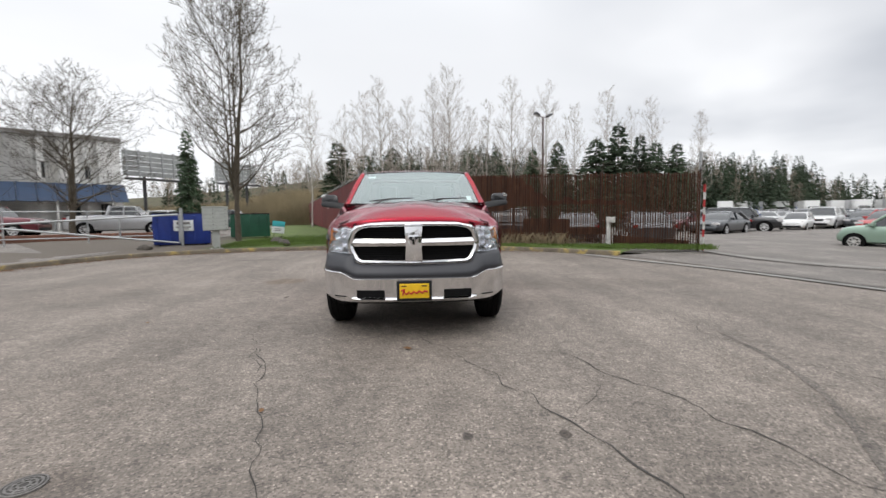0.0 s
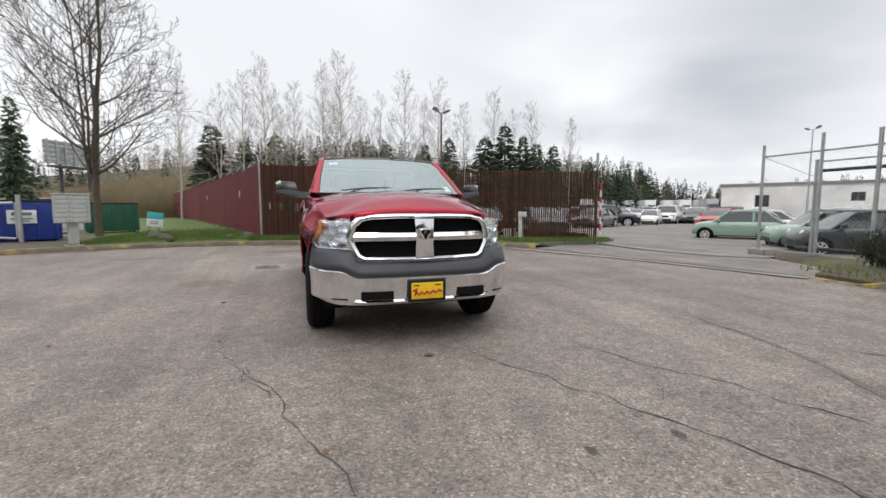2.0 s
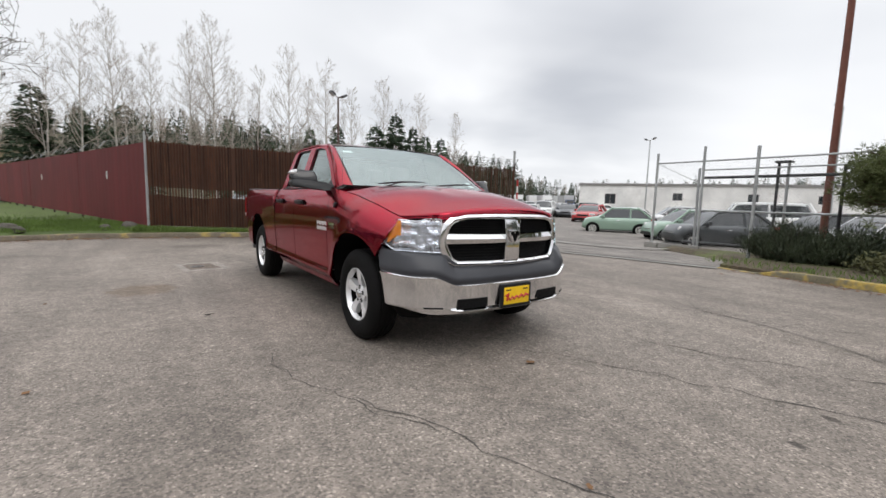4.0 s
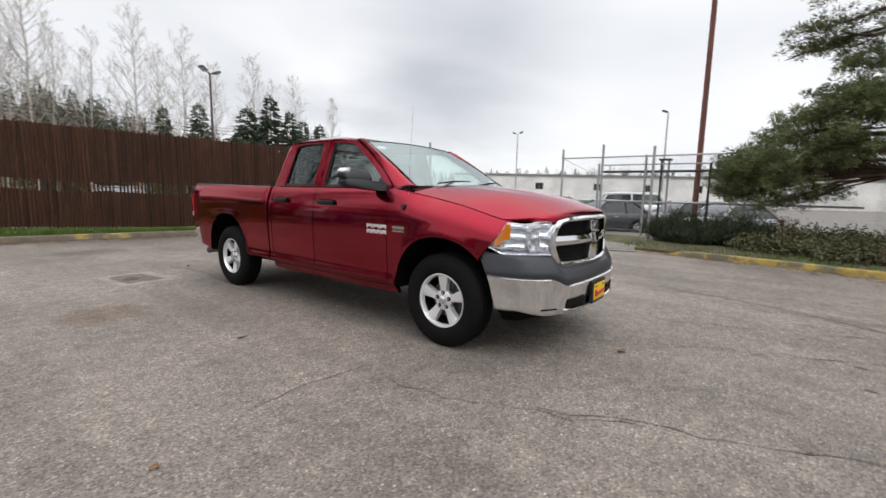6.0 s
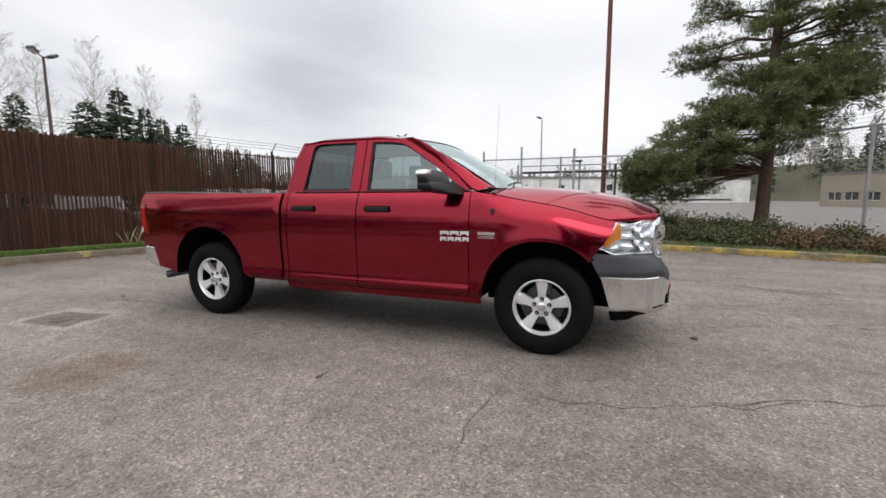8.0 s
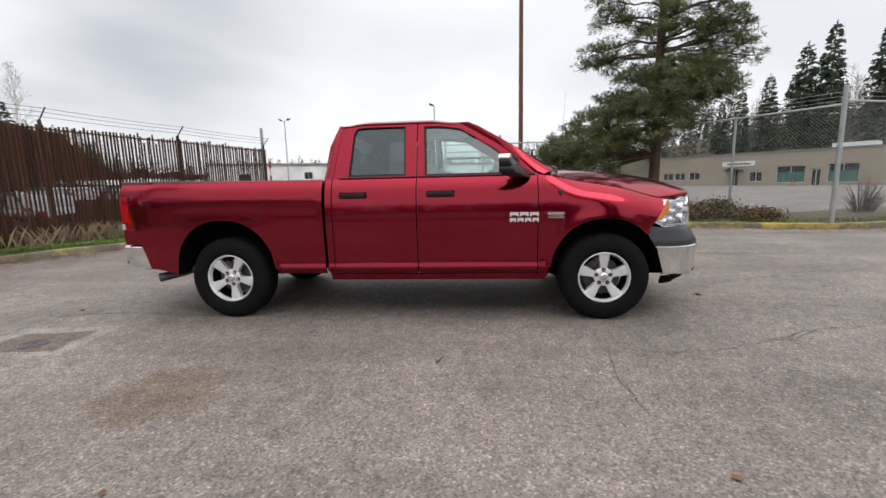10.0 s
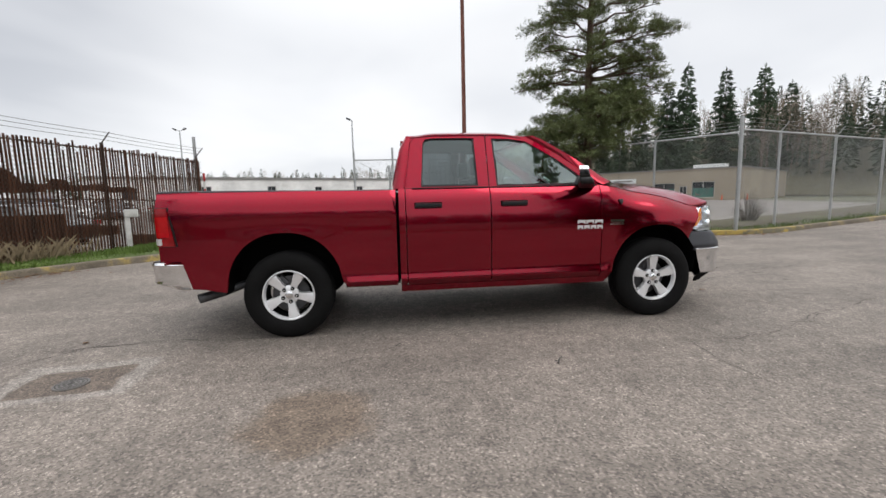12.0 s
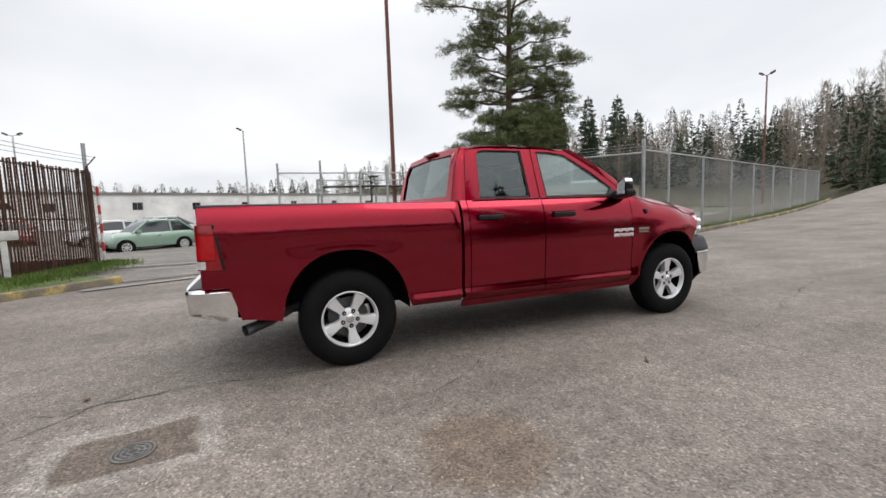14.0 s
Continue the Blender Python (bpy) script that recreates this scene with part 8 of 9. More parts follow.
    if kind == "pickup":
        # closed black slab: the open bed's inner shade drawn as a dark sheet
        bm = bmesh.new()
        box(bm, -W * 0.40, W * 0.40, -L / 2 + L * s3 + 0.10, L / 2 - 0.10, zb - 0.012, zb + 0.035, 0.01)
        part("bed_cover", bm, black_plastic, ob, "black slab for the shaded inside of the open bed")
    if kind == "hatchback":
        ob.scale = (0.9, 0.9, 0.9)
    return ob


mint, silver_p, grey_p, white_p = car_paint("mint", (0.26, 0.37, 0.29), 0.1), car_paint("silver", (0.48, 0.48, 0.49), 0.5), car_paint("charcoal", (0.045, 0.05, 0.055), 0.4), car_paint("white", (0.74, 0.74, 0.73), 0.0)
black_p, red_p, blue_p, wine_p = car_paint("black", (0.012, 0.012, 0.014), 0.2), car_paint("red", (0.40, 0.02, 0.02), 0.1), car_paint("blue", (0.03, 0.06, 0.16), 0.3), car_paint("wine", (0.14, 0.02, 0.03), 0.3)
LOT_Z = -0.14


def toward(dx, dy):
    """The turn of a car whose nose points along (dx, dy)."""
    return math.degrees(math.atan2(dx, -dy))


car("small_hatchback", "mint green two-door hatchback parked alone on the lot", "car", "hatchback", mint, (16.48, 8.71, LOT_Z), toward(-1.12, 1.76))
car("small_hatchback", "mint green hatchback parked in a row behind the fence", "car", "hatchback", mint, (17.3, 5.05, LOT_Z), toward(-0.755, 0.652), "hatchbacks behind the fence")
car("small_hatchback", "paler mint hatchback in the row behind the fence", "car", "hatchback", mint, (15.1, 4.75, LOT_Z), toward(-0.755, 0.652), "hatchbacks behind the fence")
car("small_hatchback", "charcoal hatchback parked close behind the gate fence", "car", "hatchback", grey_p, (13.76, 3.17, LOT_Z), toward(-0.755, 0.652), "hatchbacks behind the fence")
car("small_hatchback", "silver hatchback parked in a row behind the fence", "car", "hatchback", silver_p, (13.9, -0.9, LOT_Z), toward(-0.755, 0.652), "hatchbacks behind the fence")
car("small_hatchback", "black hatchback parked behind the charcoal one", "car", "hatchback", black_p, (16.5, 0.9, LOT_Z), toward(-0.755, 0.652), "hatchbacks behind the fence")
car("small_hatchback", "white hatchback parked beyond the mint green one", "car", "hatchback", white_p, (21.8, 11.7, LOT_Z), toward(-1.12, 1.5))
car("sedan_car", "silver sedan parked beyond the mint green hatchback", "car", "sedan", silver_p, (25.0, 10.2, LOT_Z), toward(-1.12, 1.5))
car("sedan_car", "dark grey sedan with a yellow plate parked in the lot", "car", "sedan", grey_p, (18.6, 20.6, LOT_Z), toward(-1.2, -0.75))
car("sedan_car", "wine red sedan parked behind the grey sedan", "car", "sedan", wine_p, (18.4, 24.3, LOT_Z), toward(-1.2, -0.75))
car("black_suv", "black sport utility car parked in the lot", "car", "suv", black_p, (21.9, 23.4, LOT_Z), toward(1.0, -0.9))
car("small_hatchback", "white hatchback parked facing the gate", "car", "hatchback", white_p, (26.6, 23.9, LOT_Z), toward(-1.0, -0.75))
car("white_suv", "white sport utility car parked in the lot", "car", "suv", white_p, (30.2, 25.6, LOT_Z), toward(-1.0, -0.7))
car("sedan_car", "charcoal sedan parked at the end of the row", "car", "sedan", grey_p, (32.5, 24.5, LOT_Z), toward(-1.0, -0.6))
car("sedan_car", "red sedan parked in the middle of the lot", "car", "sedan", red_p, (26.0, 17.2, LOT_Z), toward(-1.2, -0.5))
rng = random.Random(9)
PALETTE = [white_p, silver_p, grey_p, black_p, white_p, red_p, silver_p, blue_p, white_p]
NAMES = {id(white_p): "white", id(silver_p): "silver", id(grey_p): "charcoal", id(black_p): "black", id(red_p): "red", id(blue_p): "dark blue"}
protos = {}


def lot_car(x, y, turn, kind, mat, where):
    key = (kind, id(mat))
    word = {"hatchback": "hatchback", "sedan": "sedan", "suv": "utility car"}[kind]
    label = NAMES[id(mat)] + " " + word + " parked " + where
    if key not in protos:
        protos[key] = car({"hatchback": "small_hatchback", "sedan": "sedan_car", "suv": "suv_car"}[kind], label, "car", kind, mat, (x, y, LOT_Z), turn, "cars parked in the lot")
        return
    tagged(copy_thing(protos[key], pose(x, y, LOT_Z, 0, 0, turn) @ Matrix.Scale(0.9 if kind == "hatchback" else 1.0, 4)), label)


for k in range(5):
    lot_car(20.6 + k * 2.55 + rng.uniform(-0.2, 0.2), 4.6 - k * 1.15, toward(-0.5, 1), rng.choice(("hatchback", "sedan", "suv", "hatchback")), rng.choice(PALETTE), "in front of the white building")
for k in range(12):
    lot_car(33 + k * 2.7, 27.5 + k * 1.1, toward(-0.6, -1), rng.choice(("sedan", "suv", "hatchback")), rng.choice(PALETTE), "across the lot")
for k in range(13):
    lot_car(26 + k * 3.1, 36 + k * 1.2, toward(-0.6, -1), rng.choice(("sedan", "suv", "suv")), rng.choice(PALETTE), "at the back of the lot")
for k in range(14):
    lot_car(34 + k * 3.6, 48 + k * 0.8, toward(0.4, -1), rng.choice(("sedan", "suv", "suv")), rng.choice(PALETTE), "at the far edge of the lot")
for k, (kind, mat) in enumerate((("sedan", grey_p), ("suv", black_p), ("sedan", black_p), ("sedan", grey_p))):
    lot_car(1.8 + k * 2.9, 17.4 - k * 0.95, toward(0.3, 1), kind, mat, "behind the slat fence")
car("silver_pickup", "silver crew-cab pickup parked by the blue-roofed building", "pickup truck", "pickup", silver_p, (-19.4, 24.2, 0.24), toward(1, 0.42))
car("sedan_car", "dark red sedan parked beside the silver pickup", "car", "sedan", wine_p, (-17.2, 27.6, 0.24), toward(0.8, -0.8))
car("suv_car", "white sport utility car parked beyond the silver pickup", "car", "suv", white_p, (-19.2, 30.5, 0.24), toward(1, 0.1))
car("suv_car", "charcoal sport utility car parked beyond the silver pickup", "car", "suv", grey_p, (-15.6, 31.0, 0.24), toward(1, 0.1))
car("pickup_truck_far", "wine red pickup parked by the blue-roofed building", "pickup truck", "pickup", wine_p, (-25.5, 21.5, 0.24), toward(1, 0.3))



def box_truck(label, body_mat, cab_mat):
    """A delivery truck: cargo box, cab, screen and wheels."""
    ob = thing("box_truck", label, "truck", (0, 0, -60), 0, "box trucks at the far edge of the lot")
    bm = bmesh.new()
    box(bm, -1.2, 1.2, -1.6, 4.4, 0.95, 3.55, 0.04)
    cargo = part("cargo_box", bm, body_mat, ob)
    bm = bmesh.new()
    for k in range(9):
        box(bm, -1.225, 1.225, -1.3 + k * 0.68, -1.26 + k * 0.68, 1.0, 3.5)
    part("rib", bm, body_mat, cargo)
    bm = bmesh.new()
    prism(bm, [(-3.7, 0.45), (-1.7, 0.45), (-1.7, 2.45), (-2.45, 2.45), (-2.95, 1.55), (-3.65, 1.35)], -1.0, 1.0, lambda u, v, d: (d, u, v), 0.06)
    cab = part("cab", bm, cab_mat, ob)
    bm = bmesh.new()
    prism(bm, [(-2.92, 1.60), (-2.90, 1.60), (-2.44, 2.36), (-2.46, 2.38)], -0.88, 0.88, lambda u, v, d: (d, u - 0.03, v))
    prism(bm, [(-2.75, 1.60), (-1.95, 1.60), (-1.95, 2.25), (-2.45, 2.25)], -1.008, 1.008, lambda u, v, d: (d, u, v))
    part("cab_glass", bm, gloss_black, cab, "dark cab windows")
    for yy in (-2.7, 2.9):
        for sx in (-0.95, 0.95):
            bm = bmesh.new()
            lathe(bm, [(0.20, -0.13), (0.44, -0.13), (0.46, 0.0), (0.44, 0.13), (0.20, 0.13)], Matrix.Translation((sx, yy, 0.46)) @ Matrix.Rotation(radians(90), 4, "Y"), 16)
            part("wheel", bm, rubber, ob)
    return ob


truck_kinds = [box_truck("white box truck parked at the far edge of the lot", white_p, white_p), box_truck("silver box truck parked at the far edge of the lot", silver_p, blue_p)]
for k in range(15):
    az, dist = radians(57.5 - k * 1.25 + rng.uniform(-0.4, 0.4)), rng.uniform(100, 128)
    copy_thing(truck_kinds[k % 3 == 2], pose(0.07 + dist * math.cos(az), -5.06 + dist * math.sin(az), LOT_Z, 0, 0, rng.choice((-30, -35, 150, -40)) + rng.uniform(-8, 8)))
for b in truck_kinds:
    for o in (*b.children_recursive, b):
        bpy.data.objects.remove(o)

# ---- buildings, billboard, street things ----
wall_white = material("wall_white", (0.80, 0.79, 0.76), 0.8, grain=0.08, grain_scale=8, stain=0.25, stain_scale=0.3, second=(0.68, 0.66, 0.61), second_at=0.66, second_scale=0.4)
wall_tan = material("wall_tan", (0.36, 0.31, 0.24), 0.85, grain=0.08, grain_scale=8, stain=0.15, stain_scale=0.2)
roof_grey = material("roof_grey", (0.22, 0.21, 0.20), 0.8, stain=0.2, stain_scale=0.5)
awning_blue = material("awning_blue", (0.020, 0.042, 0.088), 0.7, stain=0.2, stain_scale=1.0)
window_dark = material("window_dark", (0.03, 0.035, 0.04), 0.08, specular=0.8, stain=0.2, stain_scale=0.8)
green_paint = material("green_paint", (0.02, 0.10, 0.06), 0.5, stain=0.25, stain_scale=2)
blue_paint = material("blue_paint", (0.012, 0.035, 0.22), 0.45, stain=0.25, stain_scale=2, grain=0.08, grain_scale=20)
box_grey = material("box_grey", (0.40, 0.42, 0.39), 0.5, stain=0.15, stain_scale=4)
sign_white = material("sign_white", (0.72, 0.74, 0.73), 0.5, stain=0.1, stain_scale=6)
sign_teal = material("sign_teal", (0.05, 0.42, 0.45), 0.5, stain=0.1, stain_scale=6)
board_grey = material("board_grey", (0.36, 0.37, 0.36), 0.7, grain=0.1, grain_scale=4, stain=0.25, stain_scale=0.4)
brick_red = material("brick_red", (0.16, 0.075, 0.05), 0.9, grain=0.3, grain_scale=6, stain=0.3, stain_scale=0.8)
mural = material("mural_green", (0.05, 0.16, 0.13), 0.6, stain=0.4, stain_scale=1.2, second=(0.30, 0.10, 0.10), second_at=0.62, second_scale=2.5)
cone_orange = material("cone_orange", (0.60, 0.12, 0.05), 0.6, stain=0.1)


def hall(name, label, a, b, depth, height, wall_mat, windows, doors=(), lip=0.35, base=-0.3):
    """A long flat-roofed building whose front runs from a to b; windows are (share along, width, sill, top)."""
    a, b = Vector((*a, 0)), Vector((*b, 0))
    d = (b - a).normalized()
    o = Vector((d.y, -d.x, 0))
    if o.dot(-a) < 0:
        o = -o
    ob = thing(name, label, "building")
    length = (b - a).length
    m = Matrix.Translation(a) @ Matrix(((d.x, o.x, 0, 0), (d.y, o.y, 0, 0), (0, 0, 1, 0), (0, 0, 0, 1)))
    place = lambda u, v, w: m @ Vector((u, w, v))
    # front wall in strips, with the openings left open
    holes = sorted([(u * length - w / 2, u * length + w / 2, z0, z1) for u, w, z0, z1 in (*windows, *doors)])
    bm = bmesh.new()
    at = 0.0
    for x0, x1, z0, z1 in holes:
        prism(bm, [(at, base), (x0, base), (x0, height), (at, height)], -0.3, 0.0, place)
        if z0 > base + 0.01:
            prism(bm, [(x0, base), (x1, base), (x1, z0), (x0, z0)], -0.3, 0.0, place)
        prism(bm, [(x0, z1), (x1, z1), (x1, height), (x0, height)], -0.3, 0.0, place)
        at = x1
    prism(bm, [(at, base), (length, base), (length, height), (at, height)], -0.3, 0.0, place)
    bmesh.ops.remove_doubles(bm, verts=bm.verts[:], dist=0.002)
    wall = part("wall", bm, wall_mat, ob, "", 0)
    bm = bmesh.new()
    for u0, u1, w0, w1 in ((0, 0.3, -depth, -0.3), (length - 0.3, length, -depth, -0.3), (0.3, length - 0.3, -depth, -depth + 0.3)):
        prism(bm, [(u0, base), (u1, base), (u1, height), (u0, height)], w0, w1, place)
    part("side_wall", bm, wall_mat, ob, "", 0)
    bm = bmesh.new()
    prism(bm, [(-0.15, height), (length + 0.15, height), (length + 0.15, height + lip), (-0.15, height + lip)], -depth - 0.15, 0.15, place)
    part("roof", bm, roof_grey, ob, "flat grey roof edge", 0)
    for x0, x1, z0, z1 in holes:
        bm = bmesh.new()
        prism(bm, [(x0, z0), (x1, z0), (x1, z1), (x0, z1)], -0.20, -0.16, place)
        win = part("window" if z0 > base + 0.01 else "door", bm, window_dark, ob, "dark window pane", 0)
        bm = bmesh.new()
        for p0, p1, q0, q1 in ((x0, x0 + 0.07, z0, z1), (x1 - 0.07, x1, z0, z1), (x0 + 0.07, x1 - 0.07, z0, z0 + 0.07), (x0 + 0.07, x1 - 0.07, z1 - 0.07, z1), ((x0 + x1) / 2 - 0.03, (x0 + x1) / 2 + 0.03, z0 + 0.07, z1 - 0.07)):
            prism(bm, [(p0, q0), (p1, q0), (p1, q1), (p0, q1)], -0.16, -0.10, place)
        part("frame", bm, white_paint if wall_mat is wall_tan else roof_grey, win)
    return ob, place, length


hall("white_hall", "long low white-walled industrial hall with a grey roof edge", (56, 41.3), (96, -26), 24, 4.35, wall_white, [(0.06, 1.6, 1.5, 3.1), (0.18, 1.3, 2.2, 3.3), (0.30, 1.3, 2.2, 3.3), (0.40, 1.2, 2.1, 3.2), (0.50, 1.2, 2.1, 3.2), (0.62, 1.3, 2.2, 3.3), (0.74, 1.3, 2.2, 3.3), (0.86, 1.8, 1.4, 3.2)], [(0.555, 1.0, -0.3, 2.2)])
tan, place, length = hall("tan_building", "low tan flat-roofed building with green mural windows", (66.3, -26.2), (44.5, -41.9), 28, 3.95, wall_tan, [(0.06, 1.6, 0.6, 1.7), (0.13, 1.6, 0.6, 1.7), (0.21, 1.6, 0.6, 1.7), (0.505, 1.5, 0.3, 1.6), (0.645, 2.95, 0.15, 2.2), (0.83, 2.75, 0.15, 2.3)], [(0.739, 0.95, -0.3, 1.75), (0.41, 1.0, -0.3, 1.9)], lip=0.15)
for u, w in ((0.645, 1.35), (0.83, 1.25)):
    for j in range(3):
        bm = bmesh.new()
        x0 = u * length - w + j * w * 2 / 3
        prism(bm, [(x0 + 0.03, 0.22), (x0 + w * 2 / 3 - 0.03, 0.22), (x0 + w * 2 / 3 - 0.03, 1.45), (x0 + 0.03, 1.45)], -0.095, -0.07, place)
        part("window_mural", bm, mural, tan, "green and red painted window mural", 0)
bm = bmesh.new()
prism(bm, [(0.353 * length, 2.35), (0.50 * length, 2.35), (0.50 * length, 3.0), (0.353 * length, 3.0)], 0.0, 0.12, place)
part("sign_board", bm, sign_white, tan, "white sign board with unreadable lettering", 0)
bm = bmesh.new()
prism(bm, [(0.375 * length, 2.55), (0.48 * length, 2.55), (0.48 * length, 2.78), (0.375 * length, 2.78)], 0.124, 0.135, place)
part("lettering_bar", bm, roof_grey, tan, "dark lettering bar", 0)
bm = bmesh.new()
prism(bm, [(0.37 * length, 1.75), (0.45 * length, 1.75), (0.45 * length, 1.85), (0.40 * length, 2.15)], 0.0, 1.0, place)
part("awning", bm, dark_rail, tan, "dark entrance awning", 0)
bm = bmesh.new()
prism(bm, [(0.76 * length, 4.10), (0.90 * length, 4.10), (0.90 * length, 4.65), (0.76 * length, 4.65)], -4.0, -2.0, place)
part("roof_unit", bm, sign_white, tan, "white roof unit", 0)
for k, u in enumerate((0.68, 0.93, 1.03)):
    p = place(u * length, -0.1, 1.6)
    cone = thing("traffic_cone", "orange traffic cone in front of the tan building", "traffic cone", (p.x, p.y, -0.14), 0, "traffic cones")
    bm = bmesh.new()
    lathe(bm, [(0.17, 0.02), (0.13, 0.04), (0.03, 0.72), (0.02, 0.73)], None, 12)
    part("cone", bm, cone_orange, cone)
    bm = bmesh.new()
    box(bm, -0.2, 0.2, -0.2, 0.2, 0.0, 0.03, 0.01)
    part("base", bm, black_plastic, cone)

left_hall, place, length = hall("blue_roof_building", "white two-storey building with a blue metal awning", (-48, 18.0), (-27.5, 36.5), 14, 8.3, wall_white, [(0.30, 3.2, 5.0, 6.6), (0.46, 3.2, 5.0, 6.6), (0.60, 2.4, 5.0, 6.6), (0.742, 2.5, 5.0, 6.6), (0.835, 1.7, 4.8, 6.2), (0.916, 1.4, 4.8, 6.0), (0.40, 3.0, 0.2, 2.7), (0.56, 3.0, 0.2, 2.7), (0.735, 3.4, 0.2, 2.7), (0.86, 2.6, 0.2, 2.7), (0.95, 1.6, 0.2, 2.7)])
awn = new("awning")
awn.parent = left_hall
for k in range(int(length / 1.2)):
    u0 = 0.2 + k * 1.2
    bm = bmesh.new()
    grid = [[place(u, z, w) for z, w in ((4.4, 0.05), (3.8, 1.0), (2.8, 2.2))] for u in (u0, u0 + 0.08, u0 + 0.12, u0 + 1.16)]
    grid[0] = [p + Vector((0, 0, 0.07)) for p in grid[0]]
    grid[1] = [p + Vector((0, 0, 0.07)) for p in grid[1]]
    shell(bm, grid, 0.05, lambda p: (0, 0, -1))
    part("awning_panel", bm, awning_blue, awn, "", 0)
bm = bmesh.new()
for k in range(8):
    u = 1.0 + k * (length - 2) / 7
    prism(bm, [(u - 0.07, -0.1), (u + 0.07, -0.1), (u + 0.07, 2.85), (u - 0.07, 2.85)], 1.95, 2.1, place)
part("awning_post", bm, white_paint, left_hall, "white awning posts", 0)

board = thing("billboard", "large grey billboard seen from behind, on steel posts", "billboard")


def board_panel(az0, az1, dist0, dist1, z0, z1):
    a = Vector((0.07 + dist0 * math.cos(radians(az0)), -5.06 + dist0 * math.sin(radians(az0)), 0))
    b = Vector((0.07 + dist1 * math.cos(radians(az1)), -5.06 + dist1 * math.sin(radians(az1)), 0))
    d = (b - a).normalized()
    o = Vector((d.y, -d.x, 0))
    if o.dot(-a) < 0:
        o = -o
    put = lambda u, v, w: a + d * u + o * w + Vector((0, 0, v))
    ln = (b - a).length
    rows_n = 5
    for k in range(rows_n):
        bm = bmesh.new()
        h = (z1 - z0) / rows_n
        prism(bm, [(0, z0 + k * h + 0.03), (ln, z0 + k * h + 0.03), (ln, z0 + (k + 1) * h - 0.03), (0, z0 + (k + 1) * h - 0.03)], -0.25, -0.10, put)
        part("plank", bm, board_grey, board, "", 0)
    for k in range(7):
        u = 0.3 + k * (ln - 0.6) / 6
        bm = bmesh.new()
        prism(bm, [(u - 0.08, z0 - 0.4), (u + 0.08, z0 - 0.4), (u + 0.08, z1 + 0.1), (u - 0.08, z1 + 0.1)], -0.10, 0.08, put)
        part("upright", bm, galvanised, board, "", 0)
    bm = bmesh.new()
    prism(bm, [(0, z0 - 0.45), (ln, z0 - 0.45), (ln, z0 - 0.25), (0, z0 - 0.25)], 0.1, 1.0, put)
    part("catwalk", bm, steel_dark, board, "dark steel catwalk", 0)
    for u in (ln * 0.25, ln * 0.75):
        bm = bmesh.new()
        tube(bm, [put(u, -0.2, -0.1), put(u, z0, -0.1)], 0.18, 8)
        part("steel_post", bm, steel_dark, board, "dark steel post")


board_panel(123.3, 116.5, 58, 62, 6.0, 8.8)
board_panel(114.6, 110.3, 66, 70, 6.3, 8.9)

# dumpsters, mailbox unit, signs
def dumpster(at, turn, mat, label, w=1.85, d=1.3, h=1.25):
    ob = thing("dumpster", label, "dumpster", at, turn)
    bm = bmesh.new()
    prism(bm, [(-d / 2, 0.10), (d / 2, 0.10), (d / 2 + 0.06, h * 0.86), (-d / 2, h)], -w / 2, w / 2, lambda u, v, dd: (dd, u, v), 0.015)
    body = part("body", bm, mat, ob)
    for k in range(5):
        x = -w / 2 + 0.12 + k * (w - 0.24) / 4
        bm = bmesh.new()
        prism(bm, [(-d / 2 - 0.045, 0.15), (-d / 2, 0.15), (-d / 2, h - 0.06), (-d / 2 - 0.045, h - 0.10)], x - 0.03, x + 0.03, lambda u, v, dd: (dd, u, v))
        part("rib", bm, mat, body, "", 0)
    for s in (-1, 1):
        bm = bmesh.new()
        box(bm, min(0.02 * s, s * w / 2), max(0.02 * s, s * w / 2), -d / 2 - 0.03, d / 2 + 0.08, h * 0.90, h * 0.94, 0.01, Matrix.Translation((0, 0, h * 0.92)) @ Matrix.Rotation(radians(-6), 4, "X") @ Matrix.Translation((0, 0, -h * 0.88)))
        part("lid", bm, black_plastic, ob, "black plastic lid")
        bm = bmesh.new()
        box(bm, s * (w / 2 + 0.005) - 0.05, s * (w / 2 + 0.005) + 0.05, -0.35, 0.35, h * 0.55, h * 0.68, 0.01)
        part("fork_pocket", bm, mat, ob)
        for yy in (-d * 0.38, d * 0.38):
            bm = bmesh.new()
            lathe(bm, [(0.06, -0.02), (0.065, 0), (0.06, 0.02)], Matrix.Translation((s * w * 0.4, yy, 0.065)) @ Matrix.Rotation(radians(90), 4, "Y"), 12)
            part("caster", bm, rubber, ob)
    return ob


blue = dumpster((-9.15, 12.1, 0.16), 28, blue_paint, "blue steel dumpster with a white label on the verge")
bm = bmesh.new()
box(bm, -0.28, 0.36, -0.665, -0.652, 0.60, 1.0, 0.002, Matrix.Translation((0, -0.045, 0)))
lab = part("label_plate", bm, sign_white, blue, "white label plate with dark bars")
bm = bmesh.new()
for x0, x1, z0, z1 in ((-0.18, 0.26, 0.84, 0.93), (-0.20, 0.28, 0.72, 0.76), (-0.12, 0.20, 0.66, 0.69)):
    box(bm, x0, x1, -0.716, -0.712, z0, z1)
part("lettering_bar", bm, roof_grey, lab, "dark and ochre lettering bars")
dumpster((-8.45, 16.9, 0.2), 24, green_paint, "dark green steel dumpster behind the bare tree", 1.75, 1.25, 1.2)

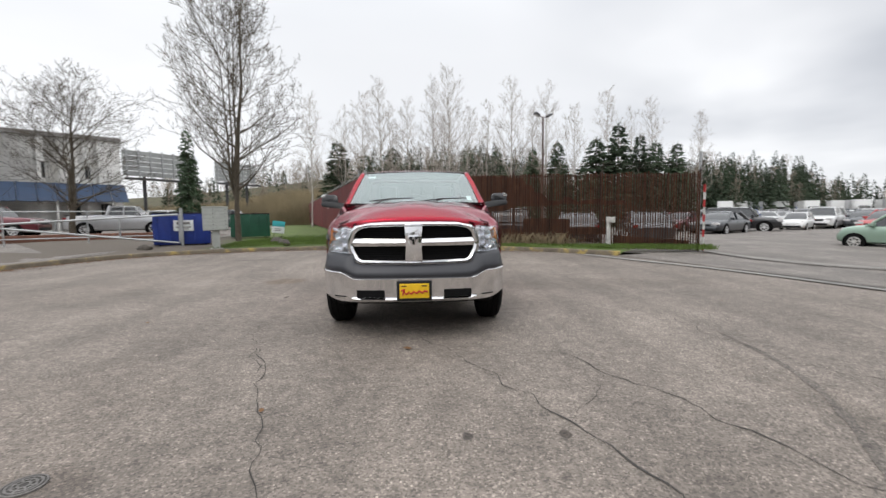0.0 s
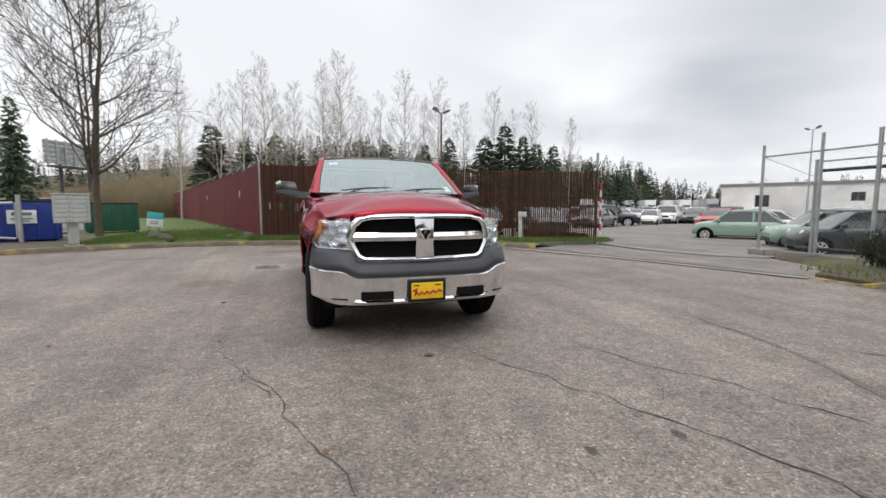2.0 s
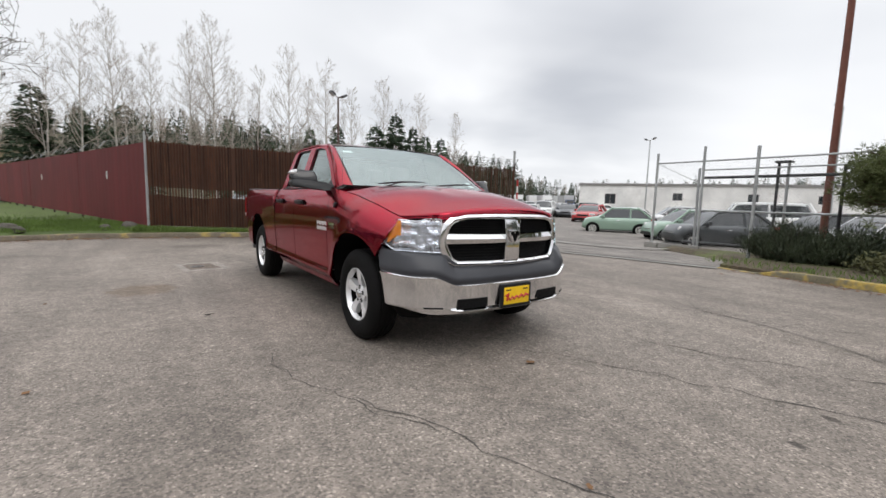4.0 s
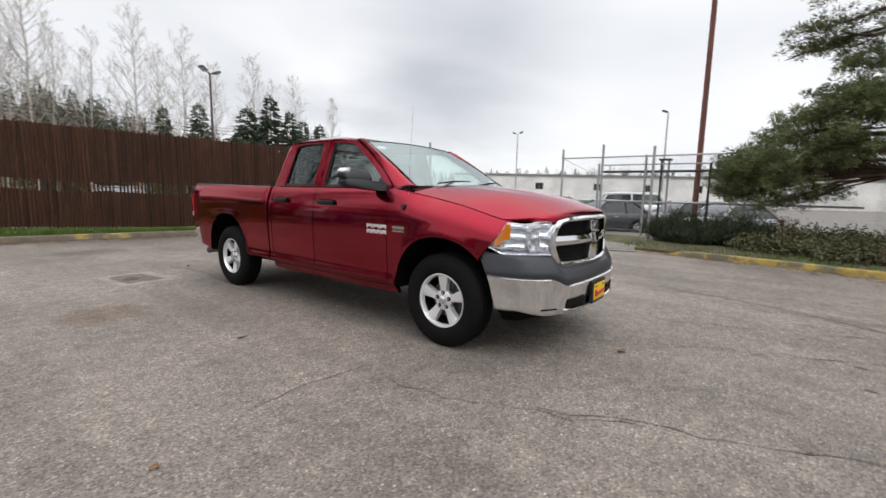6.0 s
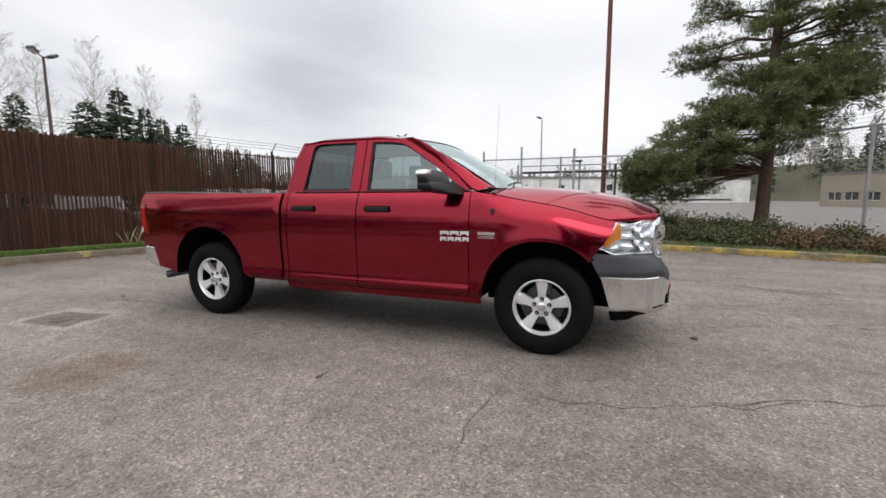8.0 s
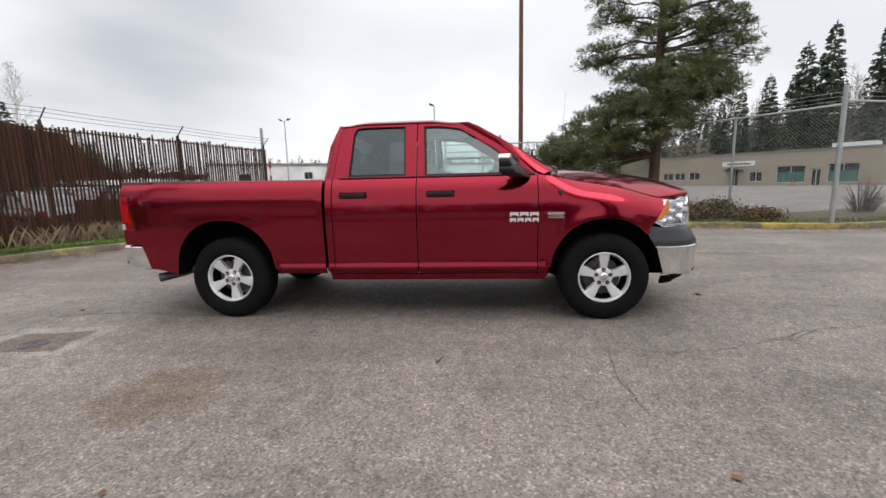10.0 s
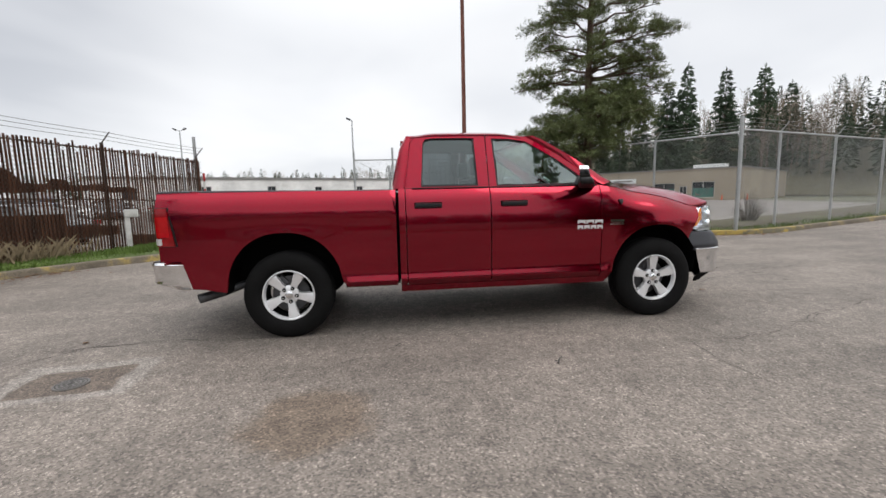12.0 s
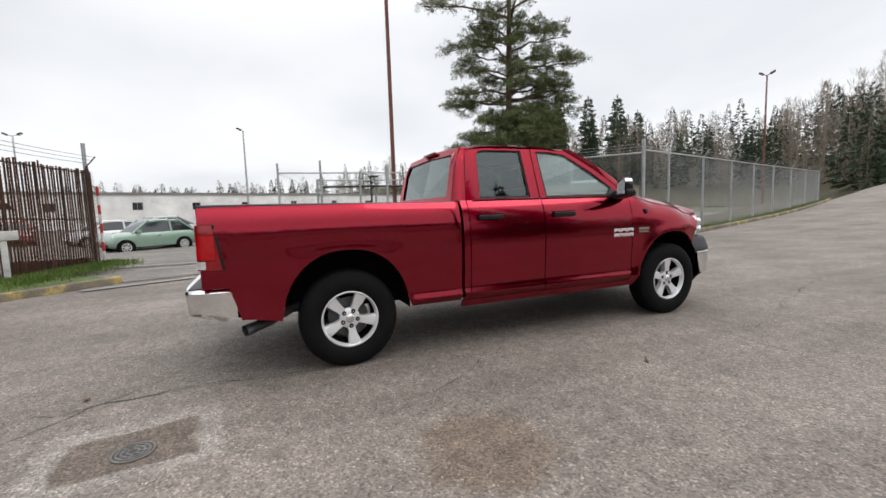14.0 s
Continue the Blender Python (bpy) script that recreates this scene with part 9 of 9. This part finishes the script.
cbu = thing("mailbox_unit", "grey cluster mailbox unit on a pedestal behind the kerb", "mailbox", (-7.24, 10.68, 0.13), 27)
bm = bmesh.new()
box(bm, -0.40, 0.40, -0.22, 0.22, 0.66, 1.46, 0.012)
body = part("body", bm, box_grey, cbu)
bm = bmesh.new()
box(bm, -0.42, 0.42, -0.25, 0.25, 1.46, 1.50, 0.012)
part("cap", bm, box_grey, body)
for c in range(2):
    for r in range(6):
        bm = bmesh.new()
        x0, z0 = -0.385 + c * 0.39, 0.68 + r * 0.128
        box(bm, x0, x0 + 0.38, -0.232, -0.218, z0, z0 + 0.120, 0.004)
        door = part("mail_door", bm, box_grey, body)
        bm = bmesh.new()
        box(bm, x0 + 0.30, x0 + 0.325, -0.238, -0.231, z0 + 0.05, z0 + 0.075, 0.003)
        part("lock", bm, steel_dark, door)
bm = bmesh.new()
box(bm, -0.12, 0.12, -0.10, 0.10, -0.05, 0.66, 0.01)
part("pedestal", bm, box_grey, cbu)
bm = bmesh.new()
box(bm, -0.22, 0.22, -0.2, 0.2, -0.1, 0.03, 0.01)
part("base_plate", bm, concrete, cbu)

sign = thing("leaning_sign", "small leaning teal and white yard sign on the lawn", "sign", (-6.0, 13.4, 0.2), 20)
m = Matrix.Rotation(radians(7), 4, "Y")
bm = bmesh.new()
box(bm, -0.25, 0.25, -0.012, 0.012, 0.36, 0.86, 0.004, m)
part("board", bm, sign_white, sign)
bm = bmesh.new()
box(bm, -0.25, 0.25, -0.017, 0.017, 0.64, 0.87, 0.004, m)
part("teal_panel", bm, sign_teal, sign, "teal upper panel")
bm = bmesh.new()
for z in (0.46, 0.53):
    box(bm, -0.15, 0.12, -0.018, -0.013, z, z + 0.03, 0, m)
part("lettering_bar", bm, roof_grey, sign, "dark lettering bars")
for x in (-0.15, 0.15):
    bm = bmesh.new()
    tube(bm, [m @ Vector((x, 0, -0.2)), m @ Vector((x, 0, 0.5))], 0.012, 6)
    part("stake", bm, bark_grey, sign)

stone = material("stone", (0.085, 0.075, 0.062), 0.9, grain=0.35, grain_scale=30, stain=0.35, stain_scale=4, bump=0.7)
rng = random.Random(4)


def rock(at, r, name="rock", label="dark mossy rock on the lawn edge"):
    bm = bmesh.new()
    bmesh.ops.create_icosphere(bm, subdivisions=3, radius=1.0)
    for v in bm.verts:
        k = 1 + 0.35 * noise.noise(v.co * 1.3 + Vector(at)) + 0.12 * noise.noise(v.co * 4 + Vector(at))
        v.co = Vector((v.co.x * r * 1.25 * k, v.co.y * r * k, v.co.z * r * 0.75 * k))
    ob = part(name, bm, stone, None, "", 40)
    ob.matrix_basis = pose(*at, 0, 0, rng.uniform(0, 360))
    return tagged(ob, label, "rock", "rocks on the lawn")


for x, y, r in ((-5.75, 12.6, 0.26), (-5.3, 12.0, 0.20), (-2.75, 12.0, 0.20), (-3.3, 11.9, 0.13), (-9.3, 10.0, 0.16), (-5.0, 11.45, 0.12)):
    rock((x, y, 0.22), r)

# pipe gate standing open and low pipe fence at the street
pipe_gate = thing("pipe_gate", "tapered white pipe barrier gate swung open", "gate")
G0, G1 = Vector((-8.85, 11.25, 0.15)), Vector((-13.8, 9.3, 0.15))
for pts, r in (([G0 + Vector((0, 0, 1.22)), G1 + Vector((0, 0, 0.92))], 0.035), ([G0 + Vector((0, 0, 0.18)), G1 + Vector((0.4, 0.1, 0.82))], 0.035), ([G0.lerp(G1, 0.33) + Vector((0, 0, 0.38)), G0.lerp(G1, 0.33) + Vector((0, 0, 1.12))], 0.025), ([G0.lerp(G1, 0.66) + Vector((0, 0, 0.60)), G0.lerp(G1, 0.66) + Vector((0, 0, 1.02))], 0.025), ([G0 + Vector((0.05, 0, 0.2)), G0 + Vector((0.05, 0, 1.22))], 0.03)):
    bm = bmesh.new()
    tube(bm, pts, r, 8)
    part("pipe", bm, galvanised, pipe_gate)
bm = bmesh.new()
tube(bm, [G0 + Vector((0.12, 0.02, -0.3)), G0 + Vector((0.12, 0.02, 1.45))], 0.06, 10)
part("hinge_post", bm, galvanised, pipe_gate, "thick hinge post")
pipe_fence = thing("pipe_fence", "low galvanised pipe fence along the street", "fence")
for k in range(7):
    p = Vector((-12.2 - 2.3 * k, 15.9 - 1.35 * k, 0.1))
    bm = bmesh.new()
    tube(bm, [p - Vector((0, 0, 0.2)), p + Vector((0, 0, 1.5))], 0.03, 8)
    part("post", bm, galvanised, pipe_fence)
for z in (0.35, 1.48):
    bm = bmesh.new()
    tube(bm, [(-12.2, 15.9, 0.1 + z), (-26.0, 7.8, 0.1 + z)], 0.024, 8)
    part("rail", bm, galvanised, pipe_fence)
bm = bmesh.new()
box(bm, -16, 0, -0.25, 0.25, 0.0, 0.42, 0.03, Matrix.Translation((-14.0, 18.8, 0.1)) @ Matrix.Rotation(radians(30), 4, "Z"))
tagged(part("brick_wall", bm, brick_red), "low red-brown brick garden wall by the street", "wall")
STREET = [(-60, -12, 0.40), (-10.9, -6, 0.10), (-10.75, 2, 0.10), (-10.6, 5.9, 0.095), (-10.25, 7.4, 0.10), (-9.95, 8.9, 0.115), (-9.75, 11.0, 0.20), (-9.75, 13.0, 0.255), (-9.8, 15.8, 0.265), (-10.2, 19.0, 0.27), (-12.5, 30, 0.27), (-16, 45, 0.27), (-60, 36, 0.35)]
tagged(mesh_ob("side_street", STREET, [tuple(range(len(STREET)))], lot_asphalt), "grey asphalt side street by the blue-roofed building", "road", kind="structure")
